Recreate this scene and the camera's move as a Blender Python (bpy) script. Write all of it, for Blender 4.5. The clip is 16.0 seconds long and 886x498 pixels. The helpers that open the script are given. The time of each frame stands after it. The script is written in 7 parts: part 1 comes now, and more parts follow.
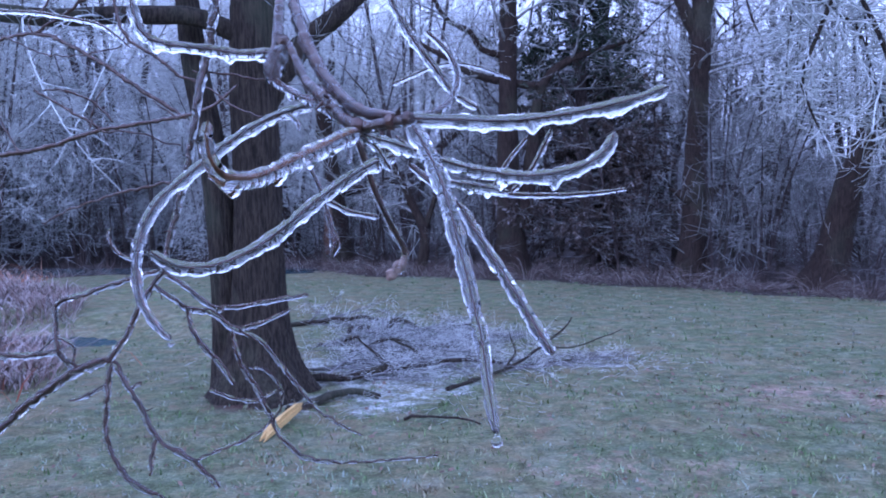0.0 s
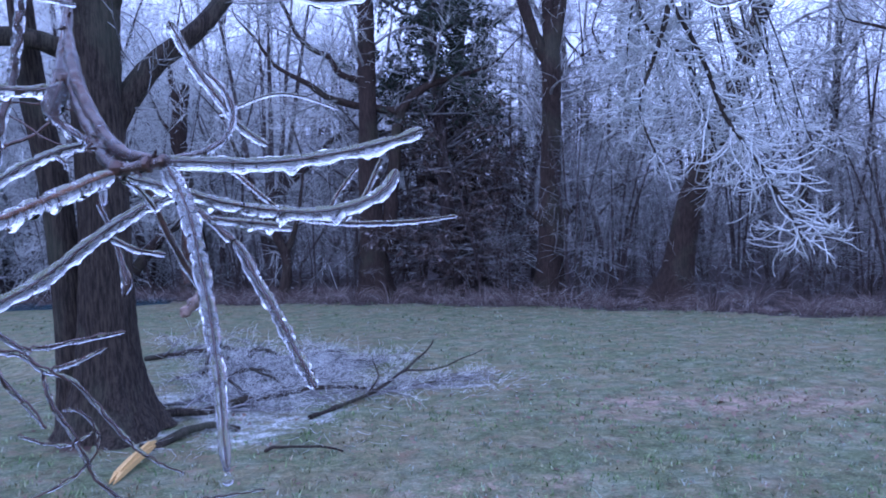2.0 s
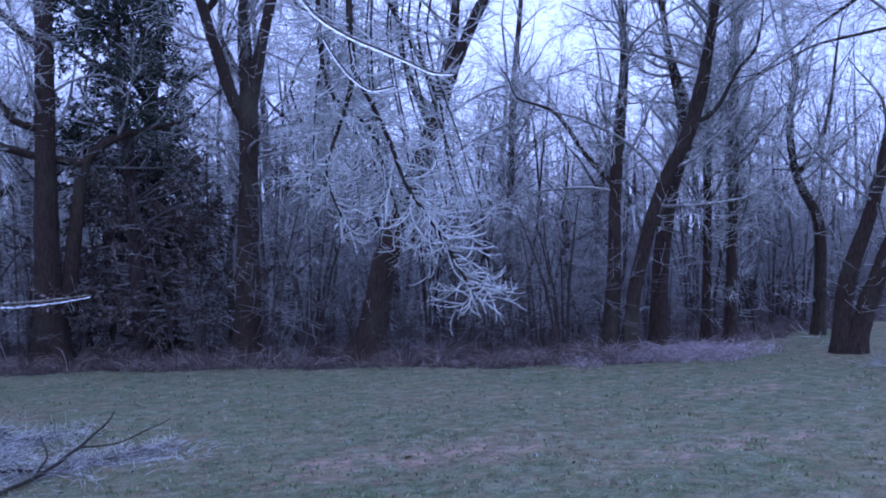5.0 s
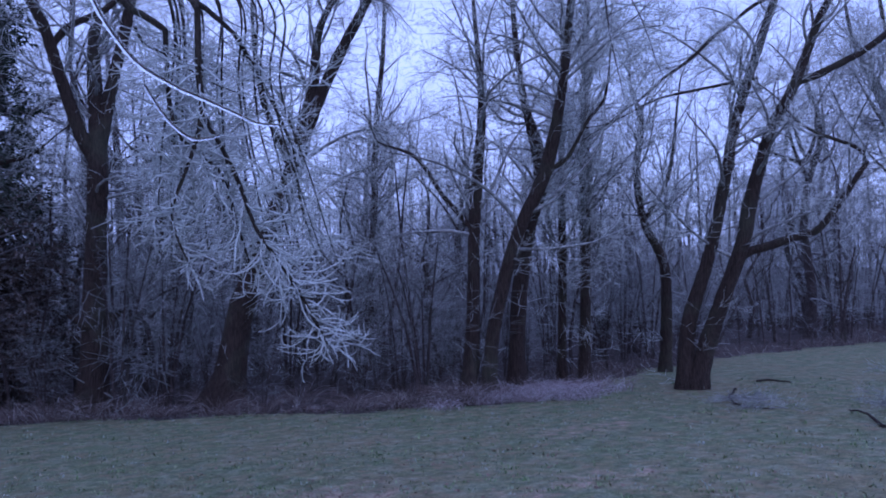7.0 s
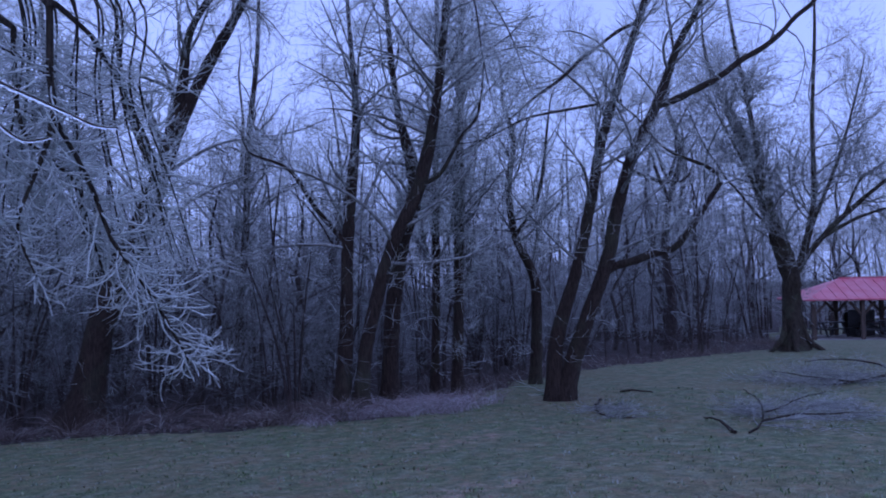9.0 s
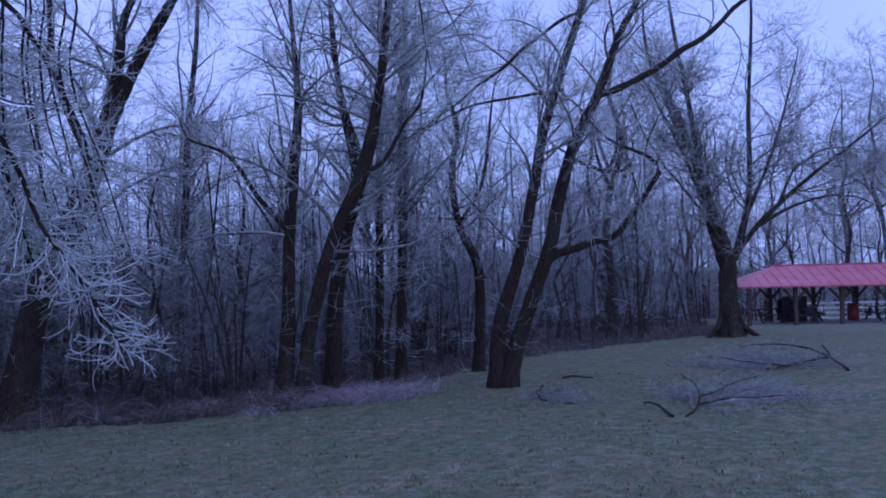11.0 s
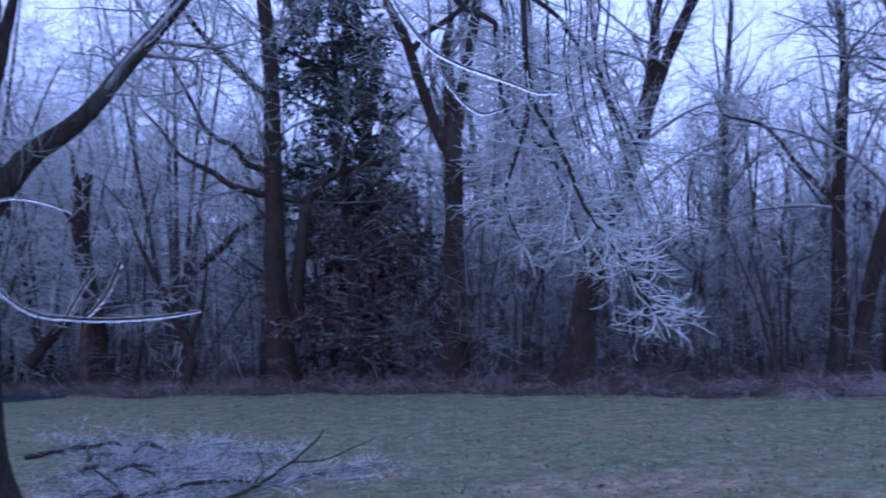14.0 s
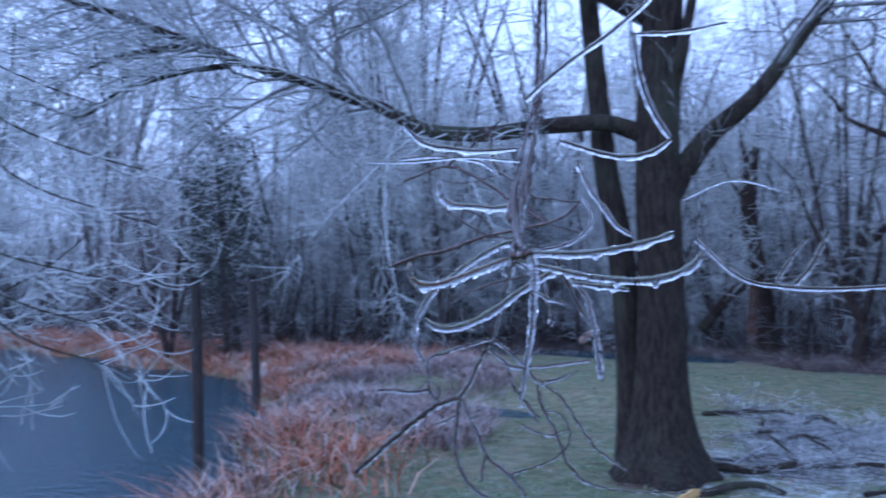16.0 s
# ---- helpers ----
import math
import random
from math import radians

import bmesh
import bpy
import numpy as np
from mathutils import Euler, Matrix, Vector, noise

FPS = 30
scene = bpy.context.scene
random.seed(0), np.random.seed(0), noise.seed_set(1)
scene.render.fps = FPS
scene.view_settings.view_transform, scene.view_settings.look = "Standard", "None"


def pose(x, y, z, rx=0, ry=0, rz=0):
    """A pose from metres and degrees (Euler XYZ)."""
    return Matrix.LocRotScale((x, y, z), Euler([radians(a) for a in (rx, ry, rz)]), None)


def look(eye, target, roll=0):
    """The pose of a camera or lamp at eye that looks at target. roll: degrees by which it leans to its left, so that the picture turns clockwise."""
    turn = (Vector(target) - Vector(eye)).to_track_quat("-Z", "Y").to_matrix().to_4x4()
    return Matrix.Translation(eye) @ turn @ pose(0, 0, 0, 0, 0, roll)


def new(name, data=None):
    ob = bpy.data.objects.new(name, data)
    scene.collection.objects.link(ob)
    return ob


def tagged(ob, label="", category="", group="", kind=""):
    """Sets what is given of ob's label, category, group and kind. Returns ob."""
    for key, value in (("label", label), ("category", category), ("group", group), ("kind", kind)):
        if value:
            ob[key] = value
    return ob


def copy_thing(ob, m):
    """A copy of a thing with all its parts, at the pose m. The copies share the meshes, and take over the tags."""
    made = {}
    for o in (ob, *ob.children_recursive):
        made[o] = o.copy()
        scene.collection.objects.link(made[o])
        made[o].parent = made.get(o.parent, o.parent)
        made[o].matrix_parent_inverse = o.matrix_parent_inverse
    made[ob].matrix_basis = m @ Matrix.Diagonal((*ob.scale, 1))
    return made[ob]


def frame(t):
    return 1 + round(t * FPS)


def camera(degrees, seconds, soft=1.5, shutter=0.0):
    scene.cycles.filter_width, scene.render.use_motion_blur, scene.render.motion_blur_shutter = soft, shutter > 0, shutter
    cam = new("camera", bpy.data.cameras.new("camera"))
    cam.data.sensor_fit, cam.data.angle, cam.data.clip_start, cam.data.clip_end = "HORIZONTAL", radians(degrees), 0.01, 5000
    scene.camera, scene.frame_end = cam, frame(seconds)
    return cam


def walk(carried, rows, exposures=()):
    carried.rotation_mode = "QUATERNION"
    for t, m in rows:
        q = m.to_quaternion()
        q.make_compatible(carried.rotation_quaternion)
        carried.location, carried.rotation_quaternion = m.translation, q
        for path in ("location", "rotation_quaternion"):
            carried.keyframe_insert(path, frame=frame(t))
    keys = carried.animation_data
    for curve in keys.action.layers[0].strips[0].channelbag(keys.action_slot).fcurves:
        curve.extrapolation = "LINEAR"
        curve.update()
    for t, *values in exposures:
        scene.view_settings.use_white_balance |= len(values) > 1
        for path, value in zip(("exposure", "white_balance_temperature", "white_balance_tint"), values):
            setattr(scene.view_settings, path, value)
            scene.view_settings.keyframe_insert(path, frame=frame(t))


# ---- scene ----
cam = camera(55.4, 16.0, soft=1.8, shutter=0.3)
PATH = [
    (0.0, pose(0.206, 0.908, 1.626, 84.11, 1.08, 5.56)),
    (0.5, pose(0.220, 0.903, 1.626, 84.07, 1.13, 3.07)),
    (1.0, pose(0.239, 0.896, 1.629, 84.54, 1.19, 0.12)),
    (1.5, pose(0.249, 0.895, 1.631, 85.22, 1.30, -1.94)),
    (2.0, pose(0.261, 0.894, 1.633, 85.50, 1.69, -3.58)),
    (2.5, pose(0.272, 0.889, 1.634, 85.72, 1.88, -6.09)),
    (3.0, pose(0.294, 0.886, 1.640, 86.13, 1.62, -10.49)),
    (3.5, pose(0.320, 0.877, 1.646, 86.91, 1.47, -15.36)),
    (4.0, pose(0.327, 0.887, 1.653, 87.87, 1.37, -18.40)),
    (6.5, pose(0.426, 0.830, 1.687, 90.53, 0.84, -30.42)),
    (7.0, pose(0.441, 0.835, 1.692, 91.53, 1.07, -32.47)),
    (7.5, pose(0.458, 0.831, 1.695, 92.32, 1.12, -34.22)),
    (8.0, pose(0.473, 0.828, 1.698, 92.79, 1.07, -36.13)),
    (8.5, pose(0.487, 0.826, 1.691, 92.77, 1.13, -38.22)),
    (9.0, pose(0.501, 0.825, 1.685, 92.36, 1.01, -40.80)),
    (9.5, pose(0.519, 0.823, 1.680, 92.08, 1.06, -42.43)),
    (10.0, pose(0.531, 0.822, 1.676, 91.88, 0.91, -43.32)),
    (10.2, pose(0.531, 0.822, 1.676, 91.73, 0.91, -43.87)),
    (12.3, pose(0.531, 0.803, 1.660, 91.47, 1.26, -44.72)),
    (12.5, pose(0.531, 0.803, 1.660, 91.47, 1.26, -42.52)),
    (13.0, pose(0.553, 0.790, 1.666, 91.39, 1.73, -31.83)),
    (13.5, pose(0.566, 0.800, 1.662, 91.05, 1.15, -18.95)),
    (14.0, pose(0.580, 0.760, 1.640, 91.19, 2.10, -8.71)),
    (14.5, pose(0.566, 0.697, 1.634, 91.51, 2.42, -0.62)),
    (15.0, pose(0.504, 0.626, 1.643, 90.91, 2.63, 9.12)),
    (15.5, pose(0.499, 0.595, 1.647, 90.86, 2.42, 21.20)),
    (16.0, pose(0.539, 0.602, 1.644, 90.69, 1.62, 34.21)),
]
EXPOSURES = [(0.0, 0.76, 4770, 31), (2.5, 0.62, 4750, 32), (4.0, 0.36, 4700, 33), (6.5, -0.2, 4720, 35), (7.0, -0.33, 4720, 35), (7.5, -0.57, 4690, 34), (8.0, -0.66, 4670, 34), (9.0, -0.75, 4620, 34),
             (12.5, -0.78, 4600, 36), (13.0, -0.7, 4580, 36), (13.5, -0.58, 4560, 37), (14.0, -0.06, 4610, 35), (14.5, 0.31, 4620, 33), (15.0, 0.36, 4580, 28), (15.5, 0.4, 4580, 24), (16.0, 0.36, 4640, 18)]
walk(cam, PATH, EXPOSURES)

# ---- sky and light ----
world = bpy.data.worlds.new("overcast_dusk")
scene.world = world
world.use_nodes = True
wn, wl = world.node_tree.nodes, world.node_tree.links
wn.clear()
sky = wn.new("ShaderNodeTexSky")
sky.sky_type, sky.sun_disc = "NISHITA", False
sky.sun_elevation, sky.sun_rotation = radians(9), radians(250)
sky.air_density, sky.dust_density, sky.ozone_density = 1.0, 3.0, 3.0
cloud = wn.new("ShaderNodeTexNoise")
cloud.inputs["Scale"].default_value, cloud.inputs["Detail"].default_value = 2.2, 3.0
ramp = wn.new("ShaderNodeValToRGB")
ramp.color_ramp.elements[0].position, ramp.color_ramp.elements[0].color = 0.3, (8.8, 10.0, 13.0, 1)
ramp.color_ramp.elements[1].position, ramp.color_ramp.elements[1].color = 0.75, (12.4, 13.6, 16.8, 1)
veil = wn.new("ShaderNodeMix")
veil.data_type = "RGBA"
veil.inputs["Factor"].default_value = 0.85
back = wn.new("ShaderNodeBackground")
back.inputs["Strength"].default_value = 0.1
wout = wn.new("ShaderNodeOutputWorld")
wl.new(cloud.outputs["Fac"], ramp.inputs["Fac"])
wl.new(sky.outputs["Color"], veil.inputs["A"])
wl.new(ramp.outputs["Color"], veil.inputs["B"])
wl.new(veil.outputs["Result"], back.inputs["Color"])
wl.new(back.outputs["Background"], wout.inputs["Surface"])
sun = new("sun", bpy.data.lights.new("sun", "SUN"))
sun.data.energy, sun.data.angle, sun.data.color = 0.35, radians(25), (1.0, 0.93, 0.88)
sun.matrix_world = look((-20, -30, 22), (0, 6, 0))


# ---- materials ----
class Mat:
    """A small helper round one principled material."""

    def __init__(self, name, rough=0.8, spec=0.5):
        self.m = bpy.data.materials.new(name)
        self.m.use_nodes = True
        self.n, self.l = self.m.node_tree.nodes, self.m.node_tree.links
        self.b = self.n["Principled BSDF"]
        self.b.inputs["Roughness"].default_value = rough
        self.b.inputs["Specular IOR Level"].default_value = spec
        self.co = self.n.new("ShaderNodeTexCoord").outputs["Object"]

    def noise(self, scale, detail=4, stretch=(1, 1, 1), rough=0.6, world=False):
        mp = self.n.new("ShaderNodeMapping")
        mp.inputs["Scale"].default_value = stretch
        src = self.n.new("ShaderNodeNewGeometry").outputs["Position"] if world else self.co
        self.l.new(src, mp.inputs["Vector"])
        t = self.n.new("ShaderNodeTexNoise")
        t.inputs["Scale"].default_value, t.inputs["Detail"].default_value = scale, detail
        t.inputs["Roughness"].default_value = rough
        self.l.new(mp.outputs["Vector"], t.inputs["Vector"])
        return t.outputs["Fac"]

    def ramp(self, fac, *stops):
        r = self.n.new("ShaderNodeValToRGB")
        e = r.color_ramp.elements
        while len(e) < len(stops):
            e.new(0.5)
        for i, (p, c) in enumerate(stops):
            e[i].position, e[i].color = p, (*c, 1) if len(c) == 3 else c
        self.l.new(fac, r.inputs["Fac"])
        return r.outputs["Color"]

    def mix(self, fac, a, b, kind="MIX"):
        x = self.n.new("ShaderNodeMix")
        x.data_type, x.blend_type = "RGBA", kind
        for key, v in (("Factor", fac), ("A", a), ("B", b)):
            if isinstance(v, (int, float)):
                x.inputs[key].default_value = v
            elif isinstance(v, tuple):
                x.inputs[key].default_value = (*v, 1)
            else:
                self.l.new(v, x.inputs[key])
        return x.outputs["Result"]

    def island(self):
        return self.n.new("ShaderNodeNewGeometry").outputs["Random Per Island"]

    def normal_z(self):
        s = self.n.new("ShaderNodeSeparateXYZ")
        self.l.new(self.n.new("ShaderNodeNewGeometry").outputs["Normal"], s.inputs["Vector"])
        return s.outputs["Z"]

    def colour(self, c):
        if isinstance(c, tuple):
            self.b.inputs["Base Color"].default_value = (*c, 1)
        else:
            self.l.new(c, self.b.inputs["Base Color"])
        return self

    def bump(self, fac, strength=0.5, dist=0.01):
        u = self.n.new("ShaderNodeBump")
        u.inputs["Strength"].default_value, u.inputs["Distance"].default_value = strength, dist
        self.l.new(fac, u.inputs["Height"])
        self.l.new(u.outputs["Normal"], self.b.inputs["Normal"])
        return self

    def roughness(self, col):
        self.l.new(col, self.b.inputs["Roughness"])
        return self


def bark_mat(name, dark, light, moss=0.0):
    k = Mat(name, 0.85, 0.3)
    ridges = k.noise(11, 7, (5, 5, 0.55), 0.7)
    grain = k.noise(60, 3, (3, 3, 0.6))
    c = k.mix(0.25, k.ramp(ridges, (0.42, dark), (0.58, light)), k.ramp(grain, (0.3, dark), (0.8, light)))
    if moss:
        patch = k.ramp(k.noise(1.4, 3, world=True), (0.5, (0, 0, 0)), (0.68, (moss, moss, moss)))
        c = k.mix(patch, c, (0.10, 0.115, 0.075))
    k.colour(c).bump(ridges, 1.0, 0.06)
    return k.m


BARK = bark_mat("bark_dark", (0.013, 0.009, 0.008), (0.072, 0.048, 0.037), 0.3)
BARK_GREY = bark_mat("bark_grey", (0.009, 0.007, 0.006), (0.09, 0.070, 0.052), 0.6)
# Paler than the nearer bark: thin ice, and haze put into the colour.
BARK_FAR = bark_mat("bark_far", (0.020, 0.015, 0.015), (0.11, 0.085, 0.082), 0.2)


def twig_mat(name, bark, ice, share, rough=0.28, clear=0.0):
    """Twigs in an uneven coat of clear and white ice."""
    k = Mat(name, rough, 0.8)
    patch = k.noise(14, 3, world=True)
    coat = k.ramp(patch, (0.62 - share, (0, 0, 0)), (0.92 - share, (1, 1, 1)))
    tone = k.mix(k.island(), bark, tuple(0.55 * a + 0.45 * b for a, b in zip(bark, ice)))
    k.colour(k.mix(coat, tone, ice))
    k.b.inputs["Coat Weight"].default_value = 0.6
    if clear:
        k.b.inputs["IOR"].default_value = 1.31
        k.l.new(k.mix(1.0, coat, (clear, clear, clear), "MULTIPLY"), k.b.inputs["Transmission Weight"])
    k.b.inputs["Coat Roughness"].default_value = 0.08
    return k.m


TWIG_FROST = twig_mat("iced_twigs_white", (0.12, 0.12, 0.12), (0.52, 0.56, 0.56), 0.36)
TWIG_ICE = twig_mat("iced_twigs", (0.12, 0.105, 0.10), (0.80, 0.84, 0.82), 0.46, 0.28, 0.35)
TWIG_FAR = twig_mat("far_iced_twigs", (0.056, 0.050, 0.053), (0.57, 0.60, 0.58), 0.25, 0.35, 0.3)
# Dark branch tone; on saplings and understorey twigs it stands for canopy shade.
BRANCH = twig_mat("thinly_iced_and_shaded_branches", (0.026, 0.019, 0.017), (0.38, 0.40, 0.40), 0.17)
RUSSET = twig_mat("russet_twigs", (0.085, 0.045, 0.04), (0.28, 0.25, 0.25), 0.20)
TWIG_DARK = twig_mat("dark_wet_twigs", (0.024, 0.018, 0.017), (0.34, 0.34, 0.36), 0.12)

k = Mat("twig_bark_brown", 0.5, 0.25)
k.colour(k.mix(0.4, k.ramp(k.noise(220, 4, (1, 1, 0.4)), (0.3, (0.012, 0.006, 0.005)), (0.7, (0.075, 0.032, 0.022))),
               k.ramp(k.noise(35, 2), (0.35, (0.010, 0.006, 0.006)), (0.65, (0.06, 0.028, 0.020))))).bump(k.noise(300, 3), 0.6, 0.0008)
k.b.inputs["Coat Weight"].default_value = 0.7
k.b.inputs["Coat Roughness"].default_value = 0.06
TWIG_BROWN = k.m
k = Mat("twig_bark_tan", 0.5, 0.25)
k.colour(k.ramp(k.noise(160, 4, (1, 1, 0.5)), (0.3, (0.055, 0.024, 0.012)), (0.7, (0.20, 0.092, 0.040)))).bump(k.noise(300, 3), 0.6, 0.0008)
TWIG_TAN = k.m
k = Mat("withered_bud_skin", 0.6, 0.4)
k.colour(k.ramp(k.noise(240, 4, (1, 1, 0.5)), (0.3, (0.09, 0.055, 0.045)), (0.7, (0.36, 0.27, 0.22)))).bump(k.noise(300, 4), 0.8, 0.001)
BUD = k.m
k = Mat("clear_ice", 0.015, 0.5)
k.colour((0.95, 0.975, 1.0)).bump(k.noise(140, 2), 0.18, 0.0006)
k.b.inputs["Transmission Weight"].default_value = 1.0
k.b.inputs["IOR"].default_value = 1.31
ICE = k.m

k = Mat("frosted_lawn", 0.9, 0.25)
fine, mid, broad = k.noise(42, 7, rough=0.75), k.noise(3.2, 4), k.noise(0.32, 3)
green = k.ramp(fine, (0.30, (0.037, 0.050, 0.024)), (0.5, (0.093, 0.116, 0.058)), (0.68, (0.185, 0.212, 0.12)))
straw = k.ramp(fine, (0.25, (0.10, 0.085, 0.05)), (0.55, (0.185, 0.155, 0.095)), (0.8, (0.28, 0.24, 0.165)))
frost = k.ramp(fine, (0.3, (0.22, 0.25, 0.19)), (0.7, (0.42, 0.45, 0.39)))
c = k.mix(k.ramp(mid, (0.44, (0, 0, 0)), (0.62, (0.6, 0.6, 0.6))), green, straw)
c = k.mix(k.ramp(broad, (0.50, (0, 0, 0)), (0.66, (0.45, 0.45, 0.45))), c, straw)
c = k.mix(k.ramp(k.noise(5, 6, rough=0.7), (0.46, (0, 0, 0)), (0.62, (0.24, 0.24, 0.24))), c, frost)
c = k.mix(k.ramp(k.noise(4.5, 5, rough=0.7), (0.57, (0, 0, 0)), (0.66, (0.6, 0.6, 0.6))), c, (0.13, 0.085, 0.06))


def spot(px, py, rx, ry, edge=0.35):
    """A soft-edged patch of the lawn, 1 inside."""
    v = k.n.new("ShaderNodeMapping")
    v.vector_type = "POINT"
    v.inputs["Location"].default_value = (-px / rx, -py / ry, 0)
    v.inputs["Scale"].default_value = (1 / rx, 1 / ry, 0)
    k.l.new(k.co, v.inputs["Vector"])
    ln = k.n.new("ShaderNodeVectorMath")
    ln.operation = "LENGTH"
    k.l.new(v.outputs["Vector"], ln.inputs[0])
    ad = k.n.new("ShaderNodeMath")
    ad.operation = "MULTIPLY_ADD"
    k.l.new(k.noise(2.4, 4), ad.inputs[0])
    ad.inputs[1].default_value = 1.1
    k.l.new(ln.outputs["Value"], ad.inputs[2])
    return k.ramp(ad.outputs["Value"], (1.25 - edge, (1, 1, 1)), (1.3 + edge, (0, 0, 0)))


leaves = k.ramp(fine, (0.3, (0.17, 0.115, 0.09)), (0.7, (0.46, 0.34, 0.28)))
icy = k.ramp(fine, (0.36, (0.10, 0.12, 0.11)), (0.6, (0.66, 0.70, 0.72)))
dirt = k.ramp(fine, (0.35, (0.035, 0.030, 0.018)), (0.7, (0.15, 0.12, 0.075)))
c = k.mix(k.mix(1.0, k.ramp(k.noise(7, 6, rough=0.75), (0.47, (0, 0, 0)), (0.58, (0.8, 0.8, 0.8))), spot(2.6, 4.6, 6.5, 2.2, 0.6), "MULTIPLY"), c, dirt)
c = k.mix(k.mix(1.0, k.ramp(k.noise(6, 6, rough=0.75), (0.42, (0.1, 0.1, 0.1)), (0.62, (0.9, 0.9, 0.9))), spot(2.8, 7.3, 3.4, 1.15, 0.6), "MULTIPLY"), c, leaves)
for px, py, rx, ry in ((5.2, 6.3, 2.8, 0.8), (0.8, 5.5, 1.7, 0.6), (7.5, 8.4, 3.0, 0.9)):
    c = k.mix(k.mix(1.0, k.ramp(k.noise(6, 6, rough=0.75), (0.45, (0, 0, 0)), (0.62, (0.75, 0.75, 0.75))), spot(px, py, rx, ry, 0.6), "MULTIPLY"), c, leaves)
speck = k.ramp(k.noise(8, 6, rough=0.75), (0.42, (0.05, 0.05, 0.05)), (0.60, (0.85, 0.85, 0.85)))
c = k.mix(k.mix(1.0, speck, spot(-1.0, 8.2, 2.0, 3.6, 0.4), "MULTIPLY"), c, icy)
c = k.mix(k.mix(1.0, speck, spot(0.85, 8.35, 0.8, 0.3, 0.4), "MULTIPLY"), c, icy)
c = k.mix(k.mix(1.0, speck, spot(11.2, 6.1, 1.5, 0.6, 0.6), "MULTIPLY"), c, icy)
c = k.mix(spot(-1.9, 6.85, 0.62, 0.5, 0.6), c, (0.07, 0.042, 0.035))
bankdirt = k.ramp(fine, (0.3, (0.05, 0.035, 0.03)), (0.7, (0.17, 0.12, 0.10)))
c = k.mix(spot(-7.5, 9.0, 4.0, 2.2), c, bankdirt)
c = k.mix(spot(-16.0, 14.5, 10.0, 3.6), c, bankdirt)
clod = k.ramp(k.noise(9, 6, rough=0.7), (0.34, (0.66, 0.67, 0.66)), (0.62, (1.36, 1.34, 1.30)))
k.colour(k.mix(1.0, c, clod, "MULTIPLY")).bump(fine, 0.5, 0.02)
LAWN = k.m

k = Mat("woodland_floor", 0.9, 0.2)
k.colour(k.mix(k.ramp(k.noise(2.0, 4), (0.4, (0, 0, 0)), (0.65, (1, 1, 1))),
               k.ramp(k.noise(30, 5), (0.3, (0.014, 0.010, 0.010)), (0.7, (0.055, 0.040, 0.036))),
               k.ramp(k.noise(22, 5), (0.3, (0.03, 0.024, 0.022)), (0.7, (0.11, 0.095, 0.095))))).bump(k.noise(12, 5), 1.0, 0.08)
WOODFLOOR = k.m


def blade_mat(name, *stops):
    k = Mat(name, 0.75, 0.3)
    k.colour(k.ramp(k.island(), *stops))
    return k.m


k = Mat("grass_blades", 0.75, 0.3)
one = k.ramp(k.island(), (0.0, (0.035, 0.075, 0.022)), (0.5, (0.12, 0.20, 0.07)), (1.0, (0.27, 0.35, 0.17)))
two = k.ramp(k.island(), (0.0, (0.07, 0.045, 0.026)), (0.5, (0.22, 0.16, 0.10)), (1.0, (0.38, 0.32, 0.24)))
ice = k.ramp(k.island(), (0.0, (0.12, 0.15, 0.11)), (0.6, (0.27, 0.31, 0.28)), (1.0, (0.38, 0.41, 0.39)))
c = k.mix(k.ramp(k.noise(2.6, 4, world=True), (0.48, (0, 0, 0)), (0.60, (0.85, 0.85, 0.85))), one, two)
k.colour(k.mix(k.ramp(k.noise(5.5, 4, world=True, rough=0.7), (0.49, (0, 0, 0)), (0.60, (0.85, 0.85, 0.85))), c, ice))
GRASS = k.m
k = Mat("dead_reeds", 0.75, 0.3)
rust = k.ramp(k.island(), (0.0, (0.17, 0.045, 0.02)), (0.5, (0.36, 0.125, 0.065)), (0.85, (0.46, 0.24, 0.15)), (1.0, (0.5, 0.44, 0.40)))
tan = k.ramp(k.island(), (0.0, (0.20, 0.11, 0.07)), (0.5, (0.40, 0.26, 0.19)), (0.85, (0.48, 0.40, 0.35)), (1.0, (0.58, 0.56, 0.56)))
k.colour(k.mix(k.ramp(k.noise(1.3, 3, world=True), (0.47, (0, 0, 0)), (0.60, (1, 1, 1))), rust, tan))
REED = k.m
BRUSH = blade_mat("iced_brush", (0.0, (0.045, 0.032, 0.028)), (0.5, (0.135, 0.10, 0.09)), (0.85, (0.23, 0.195, 0.185)),
                  (1.0, (0.42, 0.41, 0.40)))
BRAMBLE = blade_mat("iced_brambles", (0.0, (0.12, 0.075, 0.075)), (0.5, (0.30, 0.25, 0.26)), (1.0, (0.55, 0.53, 0.55)))
SEDGE = blade_mat("dead_bank_grass", (0.0, (0.10, 0.068, 0.058)), (0.5, (0.25, 0.18, 0.16)), (1.0, (0.46, 0.42, 0.42)))
LITTER = blade_mat("dead_leaves", (0.0, (0.09, 0.055, 0.042)), (0.5, (0.16, 0.11, 0.082)), (1.0, (0.22, 0.155, 0.12)))
CEDAR = blade_mat("cedar_foliage", (0.0, (0.010, 0.020, 0.013)), (0.5, (0.028, 0.045, 0.028)), (0.9, (0.055, 0.068, 0.050)),
                  (1.0, (0.22, 0.24, 0.24)))
CEDAR_DEAD = blade_mat("cedar_dead_sprays", (0.0, (0.026, 0.018, 0.015)), (0.7, (0.075, 0.055, 0.047)), (1.0, (0.26, 0.24, 0.24)))

